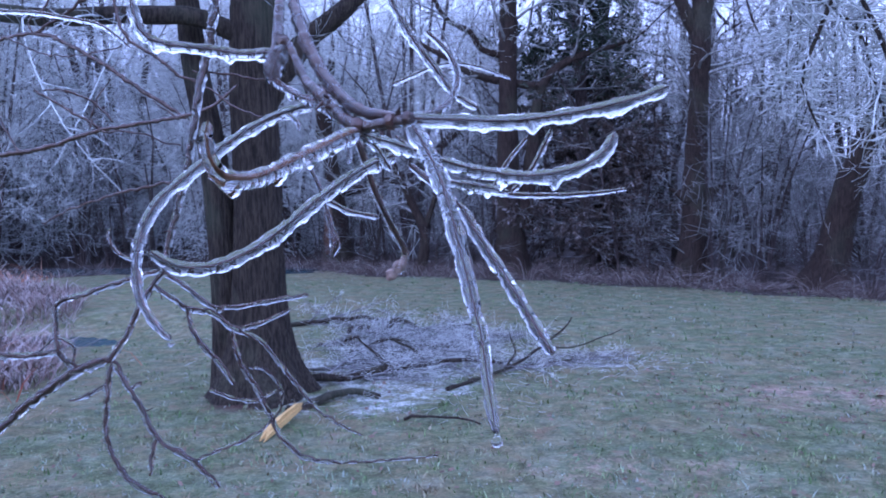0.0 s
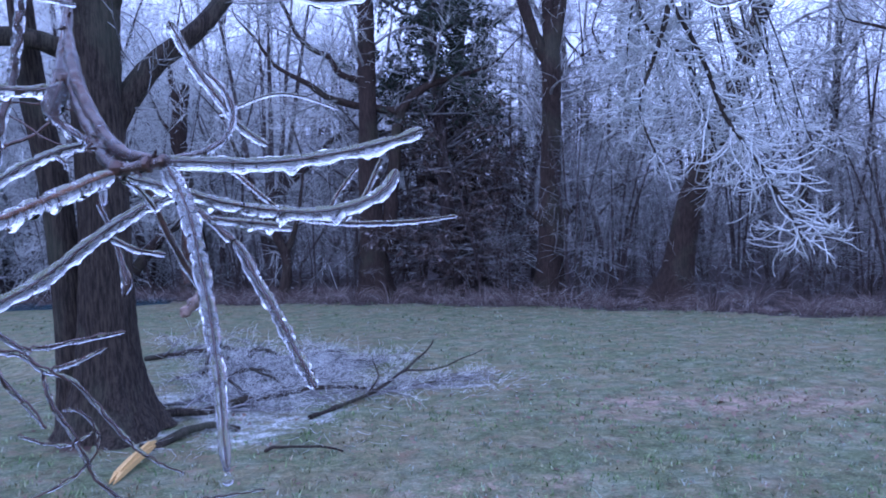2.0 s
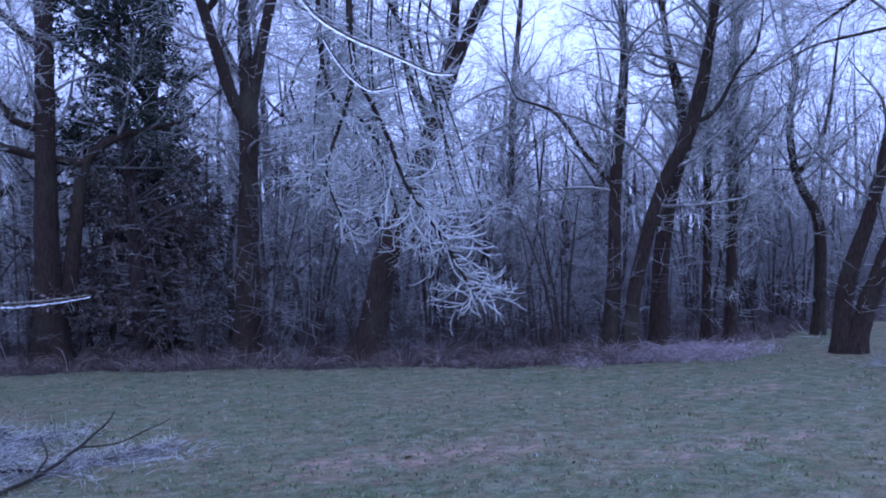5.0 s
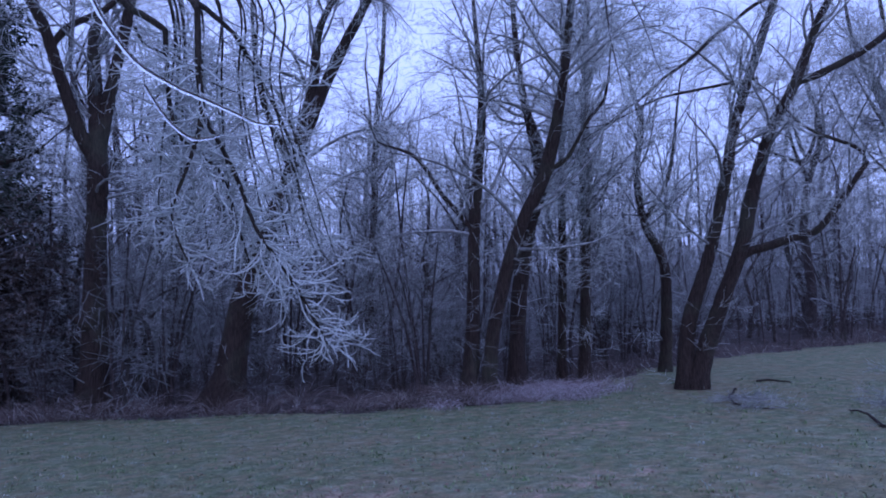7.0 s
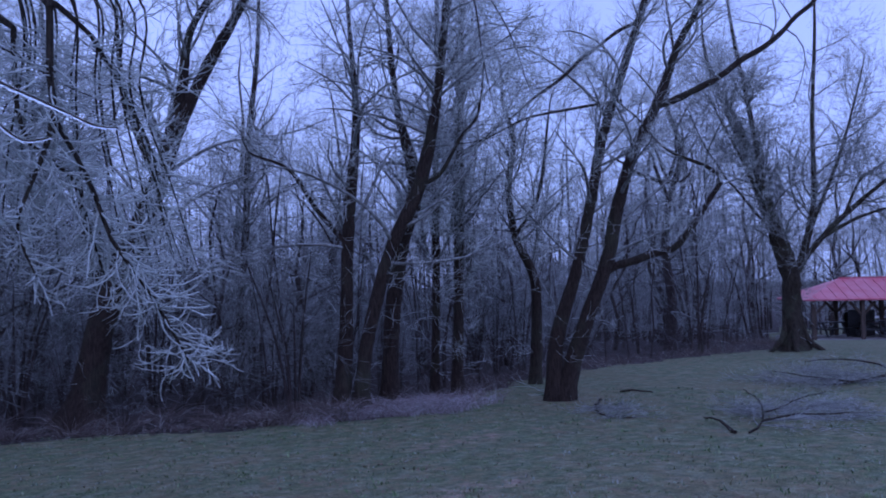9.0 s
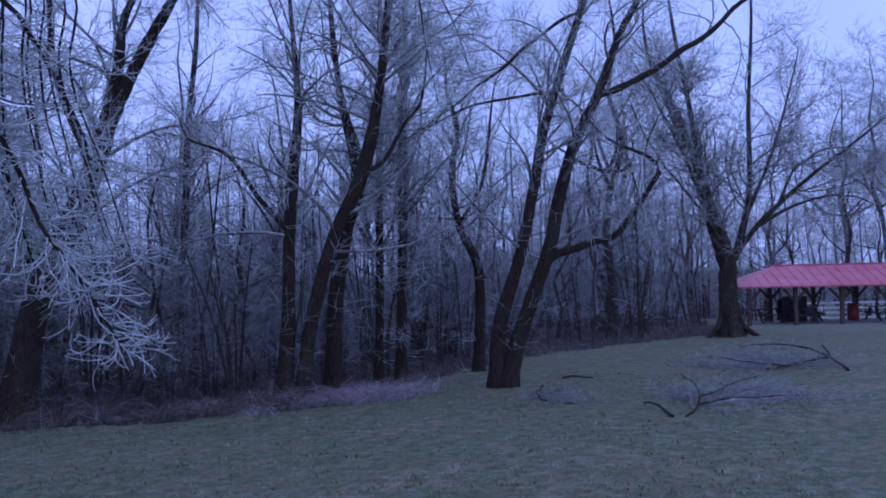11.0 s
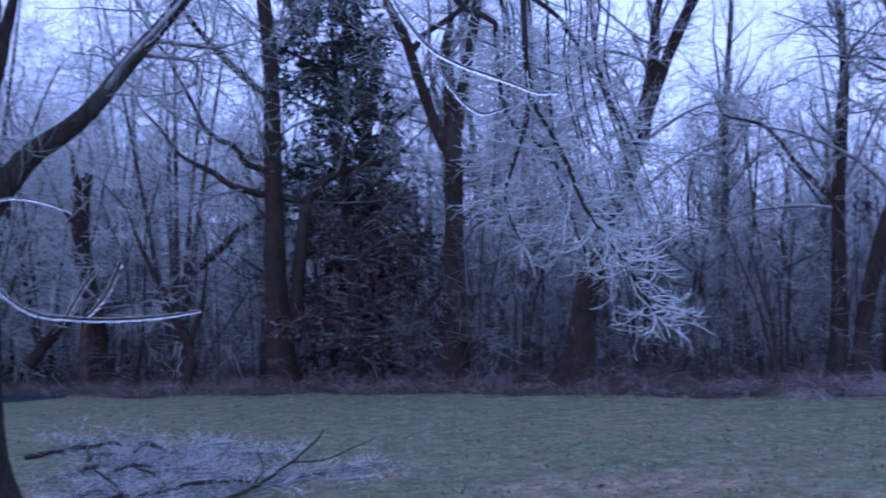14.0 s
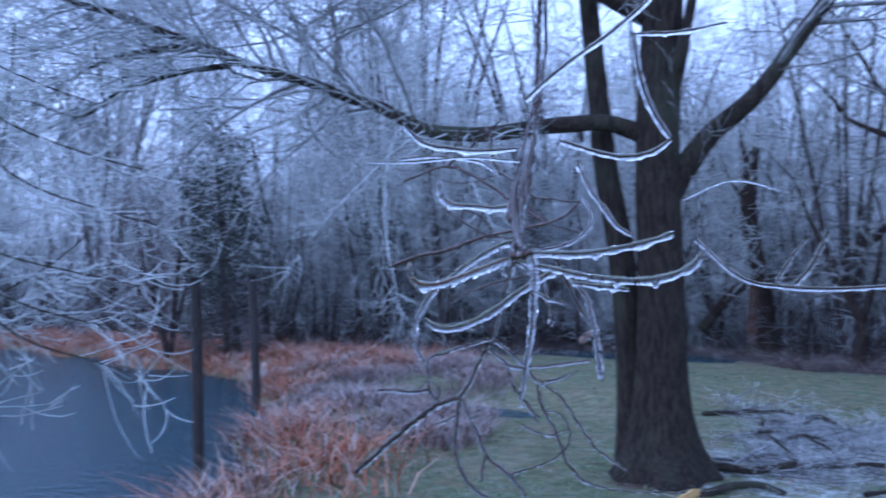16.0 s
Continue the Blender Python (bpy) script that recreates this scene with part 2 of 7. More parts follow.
k = Mat("pond_water", 0.12, 0.3)
k.colour((0.010, 0.045, 0.062)).bump(k.noise(4.5, 5, (1, 2.4, 1)), 0.6, 0.06)
k.b.inputs["IOR"].default_value = 1.33
WATER = k.m
k = Mat("split_wood", 0.7, 0.3)
k.colour(k.ramp(k.noise(40, 4, (1, 8, 8)), (0.3, (0.42, 0.24, 0.07)), (0.7, (0.80, 0.57, 0.24)))).bump(k.noise(60, 4, (1, 10, 10)), 0.6, 0.006)
SPLIT = k.m
k = Mat("weathered_torn_wood", 0.8, 0.3)
k.colour(k.ramp(k.noise(30, 4, (6, 6, 1)), (0.3, (0.05, 0.028, 0.02)), (0.7, (0.15, 0.085, 0.06)))).bump(k.noise(30, 4, (8, 8, 1)), 0.6, 0.01)
TORN = k.m
k = Mat("wet_post_wood", 0.6, 0.4)
k.colour(k.ramp(k.noise(20, 5, (4, 4, 0.5)), (0.3, (0.012, 0.010, 0.010)), (0.7, (0.055, 0.045, 0.040)))).bump(k.noise(24, 5, (5, 5, 0.5)), 0.7, 0.01)
POST = k.m
k = Mat("red_roof_metal", 0.38, 0.5)
k.colour(k.mix(k.ramp(k.noise(1.2, 5), (0.35, (0.2, 0.2, 0.2)), (0.7, (0.65, 0.65, 0.65))), (0.42, 0.045, 0.075), (0.56, 0.24, 0.31)))
ROOF = k.m
k = Mat("shelter_timber", 0.8, 0.3)
k.colour(k.ramp(k.noise(8, 5, (1, 1, 0.2)), (0.3, (0.035, 0.026, 0.022)), (0.7, (0.12, 0.090, 0.075)))).bump(k.noise(20, 4), 0.4, 0.01)
TIMBER = k.m
k = Mat("dark_table_paint", 0.55, 0.4)
k.colour(k.ramp(k.noise(9, 4), (0.3, (0.016, 0.016, 0.020)), (0.7, (0.05, 0.05, 0.058))))
DARKPAINT = k.m
k = Mat("red_paint", 0.6, 0.4)
k.colour(k.ramp(k.noise(9, 4), (0.3, (0.16, 0.03, 0.025)), (0.7, (0.28, 0.06, 0.05))))
REDPAINT = k.m
k = Mat("white_paint", 0.6, 0.4)
k.colour(k.ramp(k.noise(6, 4), (0.3, (0.5, 0.5, 0.52)), (0.7, (0.75, 0.75, 0.77))))
WHITE = k.m
k = Mat("concrete", 0.9, 0.3)
k.colour(k.ramp(k.noise(5, 5), (0.3, (0.22, 0.21, 0.20)), (0.7, (0.36, 0.35, 0.34)))).bump(k.noise(40, 4), 0.3, 0.004)
CONCRETE = k.m


# ---- mesh helpers ----
def mesh_np(name, V, Q, mat, smooth=True):
    """A mesh from arrays of points and of faces with three or four corners each."""
    V, Q = np.asarray(V, dtype=np.float32), np.asarray(Q, dtype=np.int32)
    me = bpy.data.meshes.new(name)
    n = Q.shape[1]
    me.vertices.add(len(V))
    me.vertices.foreach_set("co", V.ravel())
    me.loops.add(Q.size)
    me.loops.foreach_set("vertex_index", Q.ravel())
    me.polygons.add(len(Q))
    me.polygons.foreach_set("loop_start", np.arange(0, Q.size, n, dtype=np.int32))
    me.polygons.foreach_set("use_smooth", np.full(len(Q), smooth, dtype=bool))
    me.update(calc_edges=True)
    me.validate()
    me.materials.append(mat)
    return me


def part_np(name, V, Q, mat, parent=None, label="", smooth=True):
    ob = new(name, mesh_np(name, V, Q, mat, smooth))
    if parent is not None:
        ob.parent = parent
    return tagged(ob, label)


def part(name, bm, mat, parent=None, label=""):
    me = bpy.data.meshes.new(name)
    bm.to_mesh(me)
    bm.free()
    me.materials.append(mat)
    ob = new(name, me)
    if parent is not None:
        ob.parent = parent
    return tagged(ob, label)


def unit(a):
    return a / np.maximum(np.linalg.norm(a, axis=-1, keepdims=True), 1e-9)


def tubes(P, R, sides=4, squash=None):
    """Tubes along many paths at once: P (n, k, 3), R (n, k)."""
    n, kk, _ = P.shape
    T = unit(np.gradient(P, axis=1))
    ref = np.where(np.abs(T[:, :1, 2:3]) > 0.9, np.array([1.0, 0, 0]), np.array([0, 0, 1.0]))
    ref = np.broadcast_to(ref, P.shape)
    A = unit(np.cross(T, ref))
    B = np.cross(A, T)
    ang = np.linspace(0, 2 * np.pi, sides, endpoint=False)
    ring = A[:, :, None] * np.cos(ang)[None, None, :, None] + B[:, :, None] * np.sin(ang)[None, None, :, None]
    V = P[:, :, None] + ring * R[:, :, None, None]
    i = np.arange(n)[:, None, None] * kk * sides
    j = np.arange(kk - 1)[None, :, None] * sides
    s = np.arange(sides)[None, None, :]
    s2 = (s + 1) % sides
    Q = np.stack([i + j + s, i + j + sides + s, i + j + sides + s2, i + j + s2], -1)
    return V.reshape(-1, 3), Q.reshape(-1, 4)


def joined(*pieces):
    V, Q, o = [], [], 0
    for v, q in pieces:
        V.append(v)
        Q.append(q + o)
        o += len(v)
    return np.concatenate(V), np.concatenate(Q)


def smooth_line(pts, step):
    """Points (x, y, z, radius) as a smooth line with points about a step apart."""
    p = np.array(pts, dtype=float)
    p = np.vstack([2 * p[0] - p[1], p, 2 * p[-1] - p[-2]])
    out = []
    for a in range(1, len(p) - 2):
        m = max(2, int(np.linalg.norm(p[a + 1, :3] - p[a, :3]) / step))
        t = np.linspace(0, 1, m, endpoint=False)[:, None]
        p0, p1, p2, p3 = p[a - 1], p[a], p[a + 1], p[a + 2]
        out.append(0.5 * (2 * p1 + (p2 - p0) * t + (2 * p0 - 5 * p1 + 4 * p2 - p3) * t ** 2 + (3 * p1 - p0 - 3 * p2 + p3) * t ** 3))
    out.append(p[-2:-1])
    out = np.vstack(out)
    out[:, 3] = np.maximum(out[:, 3], 1e-4)
    return out


def log_mesh(pts, step, sides, rng, rough=0.07, flare=0.0, wobble=0.0, furrow=0.0):
    """A trunk or limb with an uneven, ridged surface and closed ends."""
    L = smooth_line(pts, step)
    kk = len(L)
    if wobble:
        w = rng.normal(0, 1, (kk, 3))
        for _ in range(3):
            w[1:-1] = (w[:-2] + w[1:-1] * 2 + w[2:]) / 4
        L[1:-1, :3] += w[1:-1] * wobble
    V, Q = tubes(L[None, :, :3], L[None, :, 3], sides)
    V = V.reshape(kk, sides, 3)
    C = L[:, None, :3]
    ang = np.linspace(0, 2 * np.pi, sides, endpoint=False)
    s = np.arange(kk)[:, None] * step
    ph = rng.uniform(0, 6.28, 8)
    f = 1 + rough * (np.sin(3 * ang + ph[0] + s * 0.7) * 0.5 + np.sin(5 * ang + ph[1] - s * 1.3) * 0.4 + np.sin(2 * ang + ph[2] + s * 3.1) * 0.5)
    f += rough * 0.6 * rng.normal(0, 1, (kk, sides))
    if furrow:
        wander = 0.9 * np.sin(s * 2.3 + ph[5]) + 0.6 * np.sin(s * 5.1 + ph[6]) + 0.35 * np.sin(s * 11.7 + 3 * ang)
        f += furrow * (np.abs(np.sin(11 * ang + wander)) ** 0.6 - 0.7 + 0.5 * np.abs(np.sin(8 * ang - 1.7 * wander + ph[7])))
    if flare:
        root = 1 + 0.35 * np.sin(4 * ang + ph[3]) + 0.25 * np.sin(7 * ang + ph[4])
        f += flare * np.exp(-s / 0.28) * root
    V = C + (V - C) * f[:, :, None]
    V = V.reshape(-1, 3)
    base, top = len(V), len(V) + 1
    V = np.vstack([V, L[0, :3], L[-1, :3]])
    s = np.arange(sides)
    s2 = (s + 1) % sides
    cap0 = np.stack([np.full(sides, base), s2, s, s], -1)
    last = (kk - 1) * sides
    cap1 = np.stack([np.full(sides, top), last + s, last + s2, last + s2], -1)
    F = [list(q) for q in Q] + [list(q[:3]) for q in cap0] + [list(q[:3]) for q in cap1]
    return V, F, L


def part_log(name, pts, mat, parent, rng, step=0.12, sides=12, rough=0.07, flare=0.0, label="", wobble=0.0, furrow=0.0):
    V, F, L = log_mesh(pts, step, sides, rng, rough, flare, wobble, furrow)
    me = bpy.data.meshes.new(name)
    me.from_pydata(V.tolist(), [], F)
    me.polygons.foreach_set("use_smooth", np.ones(len(F), dtype=bool))
    me.materials.append(mat)
    ob = new(name, me)
    if parent is not None:
        ob.parent = parent
    tagged(ob, label)
    return ob, L


def spawn(rng, P, R, count, length, angle, up=0.0, wiggle=0.12, kk=5, rfrac=0.45, tmin=0.2, rmin=0.002, rmax=9.0, lean=(0, 0, 0), taper=0.25, curl=0.0):
    """Child paths that leave the given paths P (n, k, 3) with radii R (n, k)."""
    n, k0, _ = P.shape
    seg = np.linalg.norm(np.diff(P, axis=1), axis=2).sum(1)
    who = rng.choice(n, count, p=seg / seg.sum())
    t = tmin + (1 - tmin) * rng.random(count) ** 0.85
    f = t * (k0 - 1)
    i = np.minimum(f.astype(int), k0 - 2)
    u = (f - i)[:, None]
    o = P[who, i] * (1 - u) + P[who, i + 1] * u
    r = R[who, i] * (1 - u[:, 0]) + R[who, i + 1] * u[:, 0]
    tan = unit(P[who, i + 1] - P[who, i])
    perp = unit(np.cross(tan, rng.normal(0, 1, (count, 3))))
    a = np.radians(rng.uniform(angle[0], angle[1], count))[:, None]
    d = unit(tan * np.cos(a) + perp * np.sin(a) + np.array(lean))
    ln = rng.uniform(length[0], length[1], count) * (1.15 - 0.5 * t)
    Q = np.empty((count, kk, 3))
    Q[:, 0] = o
    bend = rng.normal(0, wiggle, (count, 3))
    for j in range(1, kk):
        Q[:, j] = Q[:, j - 1] + d * (ln / (kk - 1))[:, None]
        d = unit(d + bend + rng.normal(0, wiggle * 0.7, (count, 3)) + np.array([0, 0, up + curl * j / kk]))
    r0 = np.clip(r * rfrac, rmin, rmax)
    RR = r0[:, None] * np.linspace(1, taper, kk)[None, :]
    return Q, RR


def fixed(L, kk=12):
    """A smooth line as one path with kk points."""
    s = np.linspace(0, len(L) - 1, kk)
    i = np.minimum(s.astype(int), len(L) - 2)
    u = (s - i)[:, None]
    X = L[i] * (1 - u) + L[i + 1] * u
    return X[None, :, :3], X[None, :, 3]


def stack(paths):
    return np.concatenate([p for p, _ in paths]), np.concatenate([r for _, r in paths])


def smoothstep(a, b, x):
    t = np.clip((x - a) / (b - a), 0, 1)
    return t * t * (3 - 2 * t)


# ---- ground and water ----
WATER_Z = -0.5


def inside_pond(x, y):
    """About how many metres a place lies inside the pond; negative outside."""
    shore = np.interp(y, [-14, 0, 4.0, 5.3, 6.0, 6.4, 7.0, 7.7, 9.3, 10.4, 12], [-9.0, -6.2, -5.4, -5.5, -5.75, -6.1, -6.9, -7.6, -8.7, -10.0, -12.0])
    main = np.minimum((shore - x) * 0.8, np.minimum(11.65 + 0.13 * np.maximum(0, -12.5 - x) - y, y + 12))
    pool = 0.5 * (1 - np.hypot((x + 5.9) / 1.1, (y - 10.5) / 0.42))
    return np.maximum(main + 0.18 * np.sin(x * 1.7 + y) + 0.1 * np.sin(y * 3.1), pool)


def ground_z(x, y):
    x, y = np.asarray(x, dtype=float), np.asarray(y, dtype=float)
    z = -0.036 * np.maximum(0, y - 3) - 0.05 * np.maximum(0, x - 26)
    z = np.maximum(z, -2.2) + 0.015 * np.sin(x * 1.3) * np.sin(y * 1.1 + 0.5)
    s = inside_pond(x, y)
    z = z + smoothstep(-1.3, 0.0, s) * (WATER_Z - z) - 0.7 * np.clip(s, 0, 1)
    return z


EDGE_X = [-60, -14, -9, -5.1, -2.2, 0.4, 1.7, 4.0, 6.0, 7.4, 8.6, 10.0, 13.0, 16.0, 20.0, 22.0, 24.5, 32, 60]
EDGE_Y = [15, 15.0, 16.6, 18.0, 16.2, 15.4, 14.8, 13.3, 11.75, 11.25, 11.1, 11.5, 13.1, 13.8, 13.6, 13.4, 13.5, 17.4, 32.5]


def wood_edge(x):
    return np.interp(x, EDGE_X, EDGE_Y)


def build_ground():
    rad = np.concatenate([np.arange(0.4, 10, 0.2), np.arange(10, 18, 0.14), np.arange(18, 26, 0.3), np.geomspace(26, 900, 36)])
    ang = np.linspace(0, 2 * np.pi, 600, endpoint=False)
    X = np.concatenate([[0], (rad[:, None] * np.sin(ang)).ravel()]) + 0.5
    Y = np.concatenate([[0], (rad[:, None] * np.cos(ang)).ravel()]) + 0.8
    Z = ground_z(X, Y)
    V = np.stack([X, Y, Z], 1)
    n = 600
    s = np.arange(n)
    s2 = (s + 1) % n
    faces = [[0, 1 + b, 1 + a] for a, b in zip(s, s2)]
    r = np.arange(len(rad) - 1)[:, None] * n + 1
    Q = np.stack([r + s, r + s2, r + n + s2, r + n + s], -1).reshape(-1, 4)
    me = bpy.data.meshes.new("ground")
    me.from_pydata(V.tolist(), [], faces + Q.tolist())
    me.materials.append(LAWN)
    me.materials.append(WOODFLOOR)
    mid = V[Q].mean(1)
    wood = (mid[:, 1] > wood_edge(mid[:, 0]) + 0.2 * np.sin(mid[:, 0] * 3)).astype(np.int32)
    me.polygons.foreach_set("material_index", np.concatenate([np.zeros(n, np.int32), wood]))
    me.polygons.foreach_set("use_smooth", np.ones(len(me.polygons), dtype=bool))
    ob = new("ground", me)
    tagged(ob, "frosted winter lawn sloping to woodland", "ground", kind="structure")


build_ground()
xs = np.linspace(-60, -4, 57)
ys = np.linspace(-14, 18, 28)
gx, gy = np.meshgrid(xs, ys)
idx = np.arange(57 * 28).reshape(28, 57)
WQ = np.stack([idx[:-1, :-1], idx[:-1, 1:], idx[1:, 1:], idx[1:, :-1]], -1).reshape(-1, 4)
ob = part_np("water", np.stack([gx.ravel(), gy.ravel(), np.full(gx.size, WATER_Z)], 1), WQ, WATER)
tagged(ob, "still blue pond water with small ripples", "pond", kind="structure")


# ---- the big trees, each from its own limbs ----
class Tree:
    """A tree: an empty at its foot, with trunk, limbs, branches and twigs under it."""

    def __init__(self, name, label, at, seed, bark, category="tree", group="", slim=1.0):
        self.top = tagged(new(name), label, category, group)
        self.top.location = at
        self.rng = np.random.default_rng(seed)
        self.bark, self.paths, self.at, self.slim = bark, [], np.array(at), slim
        self.low = []

    def limb(self, pts, name="limb", sides=12, rough=0.085, flare=0.0, step=0.12, grow=True, wobble=0.0, mat=None, label="", furrow=0.0):
        pts = list(pts)
        while grow and pts[-1][3] > 0.008 and pts[-1][2] > 1.5:
            a, b = np.array(pts[-2][:3]), np.array(pts[-1][:3])
            e = b + (unit(b - a) + self.rng.normal(0, 0.3, 3) + np.array([0, 0, 0.12])) * (0.35 + 5 * pts[-1][3])
            pts.append((*e, pts[-1][3] * 0.62))
        p = [(x - self.at[0], y - self.at[1], z - self.at[2], r * self.slim) for x, y, z, r in pts]
        ob, L = part_log(name, p, mat or self.bark, self.top, self.rng, step, sides, rough, flare, label, wobble, furrow)
        if grow:
            self.paths.append(fixed(L))
            under = L[L[:, 2] < 7.2]
            if len(under) > 3:
                self.low.append(fixed(under))
        return L

    def foliage(self, n1, l1, n2, l2, n3=0, l3=(0.2, 0.5), up=0.04, tmin=0.25, droop=0.0, r2=0.006, mat=None, frost=None, ang=(35, 85), far=False, flat=1.0):
        """Branches of their own on the limbs, finer branchwork on those, and a crown of iced twigs."""
        g = self.rng
        if far or not self.low:
            a = spawn(g, *stack(self.paths), n1, l1, ang, up, 0.22, 5 if far else 8, 0.36, tmin, 0.006, 0.035)
        else:
            few, some = n1 // 6, n1 // 3
            a = stack([spawn(g, *stack(self.paths), few, l1, ang, up, 0.2, 8, 0.36, tmin, 0.006, 0.03),
                       spawn(g, *stack(self.low), some, l1, ang, up, 0.2, 8, 0.36, tmin, 0.006, 0.03),
                       spawn(g, *stack(self.low), n1 - few - some, l1, (22, 55), up + 0.07, 0.16, 8, 0.42, tmin, 0.007, 0.035)])
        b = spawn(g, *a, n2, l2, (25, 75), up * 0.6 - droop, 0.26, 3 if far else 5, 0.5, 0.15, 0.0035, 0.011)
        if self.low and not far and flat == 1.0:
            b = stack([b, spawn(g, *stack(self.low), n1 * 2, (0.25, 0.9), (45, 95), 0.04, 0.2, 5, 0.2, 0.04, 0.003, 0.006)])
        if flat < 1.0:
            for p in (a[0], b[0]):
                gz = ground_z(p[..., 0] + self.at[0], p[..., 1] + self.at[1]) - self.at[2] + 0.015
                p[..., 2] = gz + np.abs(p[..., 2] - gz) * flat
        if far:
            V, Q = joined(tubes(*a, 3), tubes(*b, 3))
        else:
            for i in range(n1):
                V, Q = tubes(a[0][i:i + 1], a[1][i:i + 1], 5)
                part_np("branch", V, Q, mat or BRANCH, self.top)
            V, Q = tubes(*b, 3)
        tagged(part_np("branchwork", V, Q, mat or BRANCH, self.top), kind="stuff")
        if n3:
            c = spawn(g, *b, n3, l3, (25, 65), 0.03 - droop, 0.22, 2 if far else 3, 0.7, 0.1, r2 * 0.6, r2, curl=0.12, taper=0.5)
            V, Q = tubes(*c, 3)
            tagged(part_np("crown", V, Q, frost or TWIG_ICE, self.top), kind="stuff")
        return a, b


def foot(x, y, dz=0.0):
    return (x, y, float(ground_z(x, y)) + dz)


# the near maple, two fused stems, from which the iced branches hang
near = Tree("near_maple_tree", "large dark two-stemmed maple with fissured bark and iced twigs", foot(-1.86, 7.18), 3, BARK_GREY, slim=0.83)
near.limb([(-1.86, 7.18, -0.15, 0.300), (-1.85, 7.18, 0.53, 0.245), (-1.82, 7.17, 1.44, 0.212), (-1.82, 7.16, 2.12, 0.205), (-1.80, 7.17, 2.80, 0.198), (-1.77, 7.20, 3.34, 0.192), (-1.74, 7.22, 3.98, 0.182), (-1.69, 7.24, 5.07, 0.136)], "trunk", 96, 0.022, 0.58, 0.035, grow=False, furrow=0.035, label="dark fissured trunk with a flared foot")
near.limb([(-2.14, 7.24, -0.16, 0.140), (-2.13, 7.23, 0.73, 0.134), (-2.17, 7.20, 1.67, 0.125), (-2.27, 7.18, 2.37, 0.113), (-2.33, 7.19, 3.09, 0.101), (-2.39, 7.20, 3.81, 0.089), (-2.46, 7.20, 4.79, 0.077)], "stem", 64, 0.025, 0.3, 0.04, grow=False, furrow=0.04, label="slimmer second stem fused to the trunk")
near.limb([(-1.79, 7.21, 2.03, 0.118), (-1.49, 7.28, 2.51, 0.098), (-1.09, 7.43, 2.87, 0.084), (-0.84, 7.60, 3.25, 0.075), (-0.61, 7.75, 3.60, 0.066), (-0.32, 7.94, 4.04, 0.053), (-0.11, 8.20, 4.52, 0.040)], sides=14)
near.limb([(-1.86, 7.15, 2.57, 0.091), (-2.23, 6.90, 2.72, 0.082), (-2.61, 6.64, 2.69, 0.074), (-3.02, 6.36, 2.64, 0.068), (-3.36, 6.13, 2.68, 0.062), (-3.62, 5.95, 2.85, 0.058), (-3.84, 5.80, 2.96, 0.054), (-4.26, 5.51, 3.14, 0.048), (-4.63, 5.26, 3.31, 0.044), (-4.97, 5.03, 3.49, 0.041), (-5.38, 4.74, 3.66, 0.035), (-5.75, 4.49, 3.82, 0.030), (-6.05, 4.28, 4.05, 0.027)], sides=14, wobble=0.02, label="long crooked limb reaching over the pond bank")
near.limb([(-4.63, 5.26, 3.25, 0.032), (-4.97, 5.03, 3.20, 0.026), (-5.38, 4.75, 3.06, 0.020), (-5.65, 4.57, 2.86, 0.014)], sides=8)
near.limb([(-4.97, 5.03, 3.41, 0.032), (-5.42, 4.72, 3.33, 0.023), (-5.76, 4.49, 3.13, 0.014)], sides=8)
near.limb([(-1.47, 7.16, 3.73, 0.035), (-1.54, 7.12, 3.38, 0.053), (-1.59, 7.09, 3.12, 0.065), (-1.74, 7.23, 2.84, 0.073)], "dead_stub", 10, 0.12, grow=False)
near.limb([(-1.74, 7.22, 3.9, 0.12), (-1.0, 7.6, 5.2, 0.10), (-0.2, 7.9, 6.6, 0.07), (0.3, 8.2, 8.2, 0.03)])
near.limb([(-1.78, 7.2, 3.5, 0.11), (-2.9, 6.7, 4.2, 0.08), (-4.2, 6.2, 4.35, 0.05), (-5.8, 5.7, 4.2, 0.02)])
near.foliage(170, (0.9, 2.4), 2000, (0.3, 1.0), 12000, (0.14, 0.42), up=0.02, droop=0.03, tmin=0.25, r2=0.0042, frost=TWIG_FROST)

# twigs that droop from the long limb towards the pond
rng = np.random.default_rng(41)
P, R = stack([near.paths[1], near.paths[2], near.paths[3], near.paths[5]])
a = spawn(rng, P, R, 230, (0.8, 2.2), (30, 90), -0.09, 0.10, 8, 0.4, 0.12, 0.005, 0.009, lean=(-0.1, -0.2, -0.35), curl=0.12)
b = spawn(rng, *a, 2900, (0.25, 0.65), (40, 80), -0.02, 0.10, 6, 0.6, 0.1, 0.004, 0.006, curl=0.14)
V, Q = joined(tubes(*a, 5), tubes(*b, 4))
part_np("drooping_spray", V, Q, TWIG_FROST, near.top, "drooping spray of twigs in white ice")

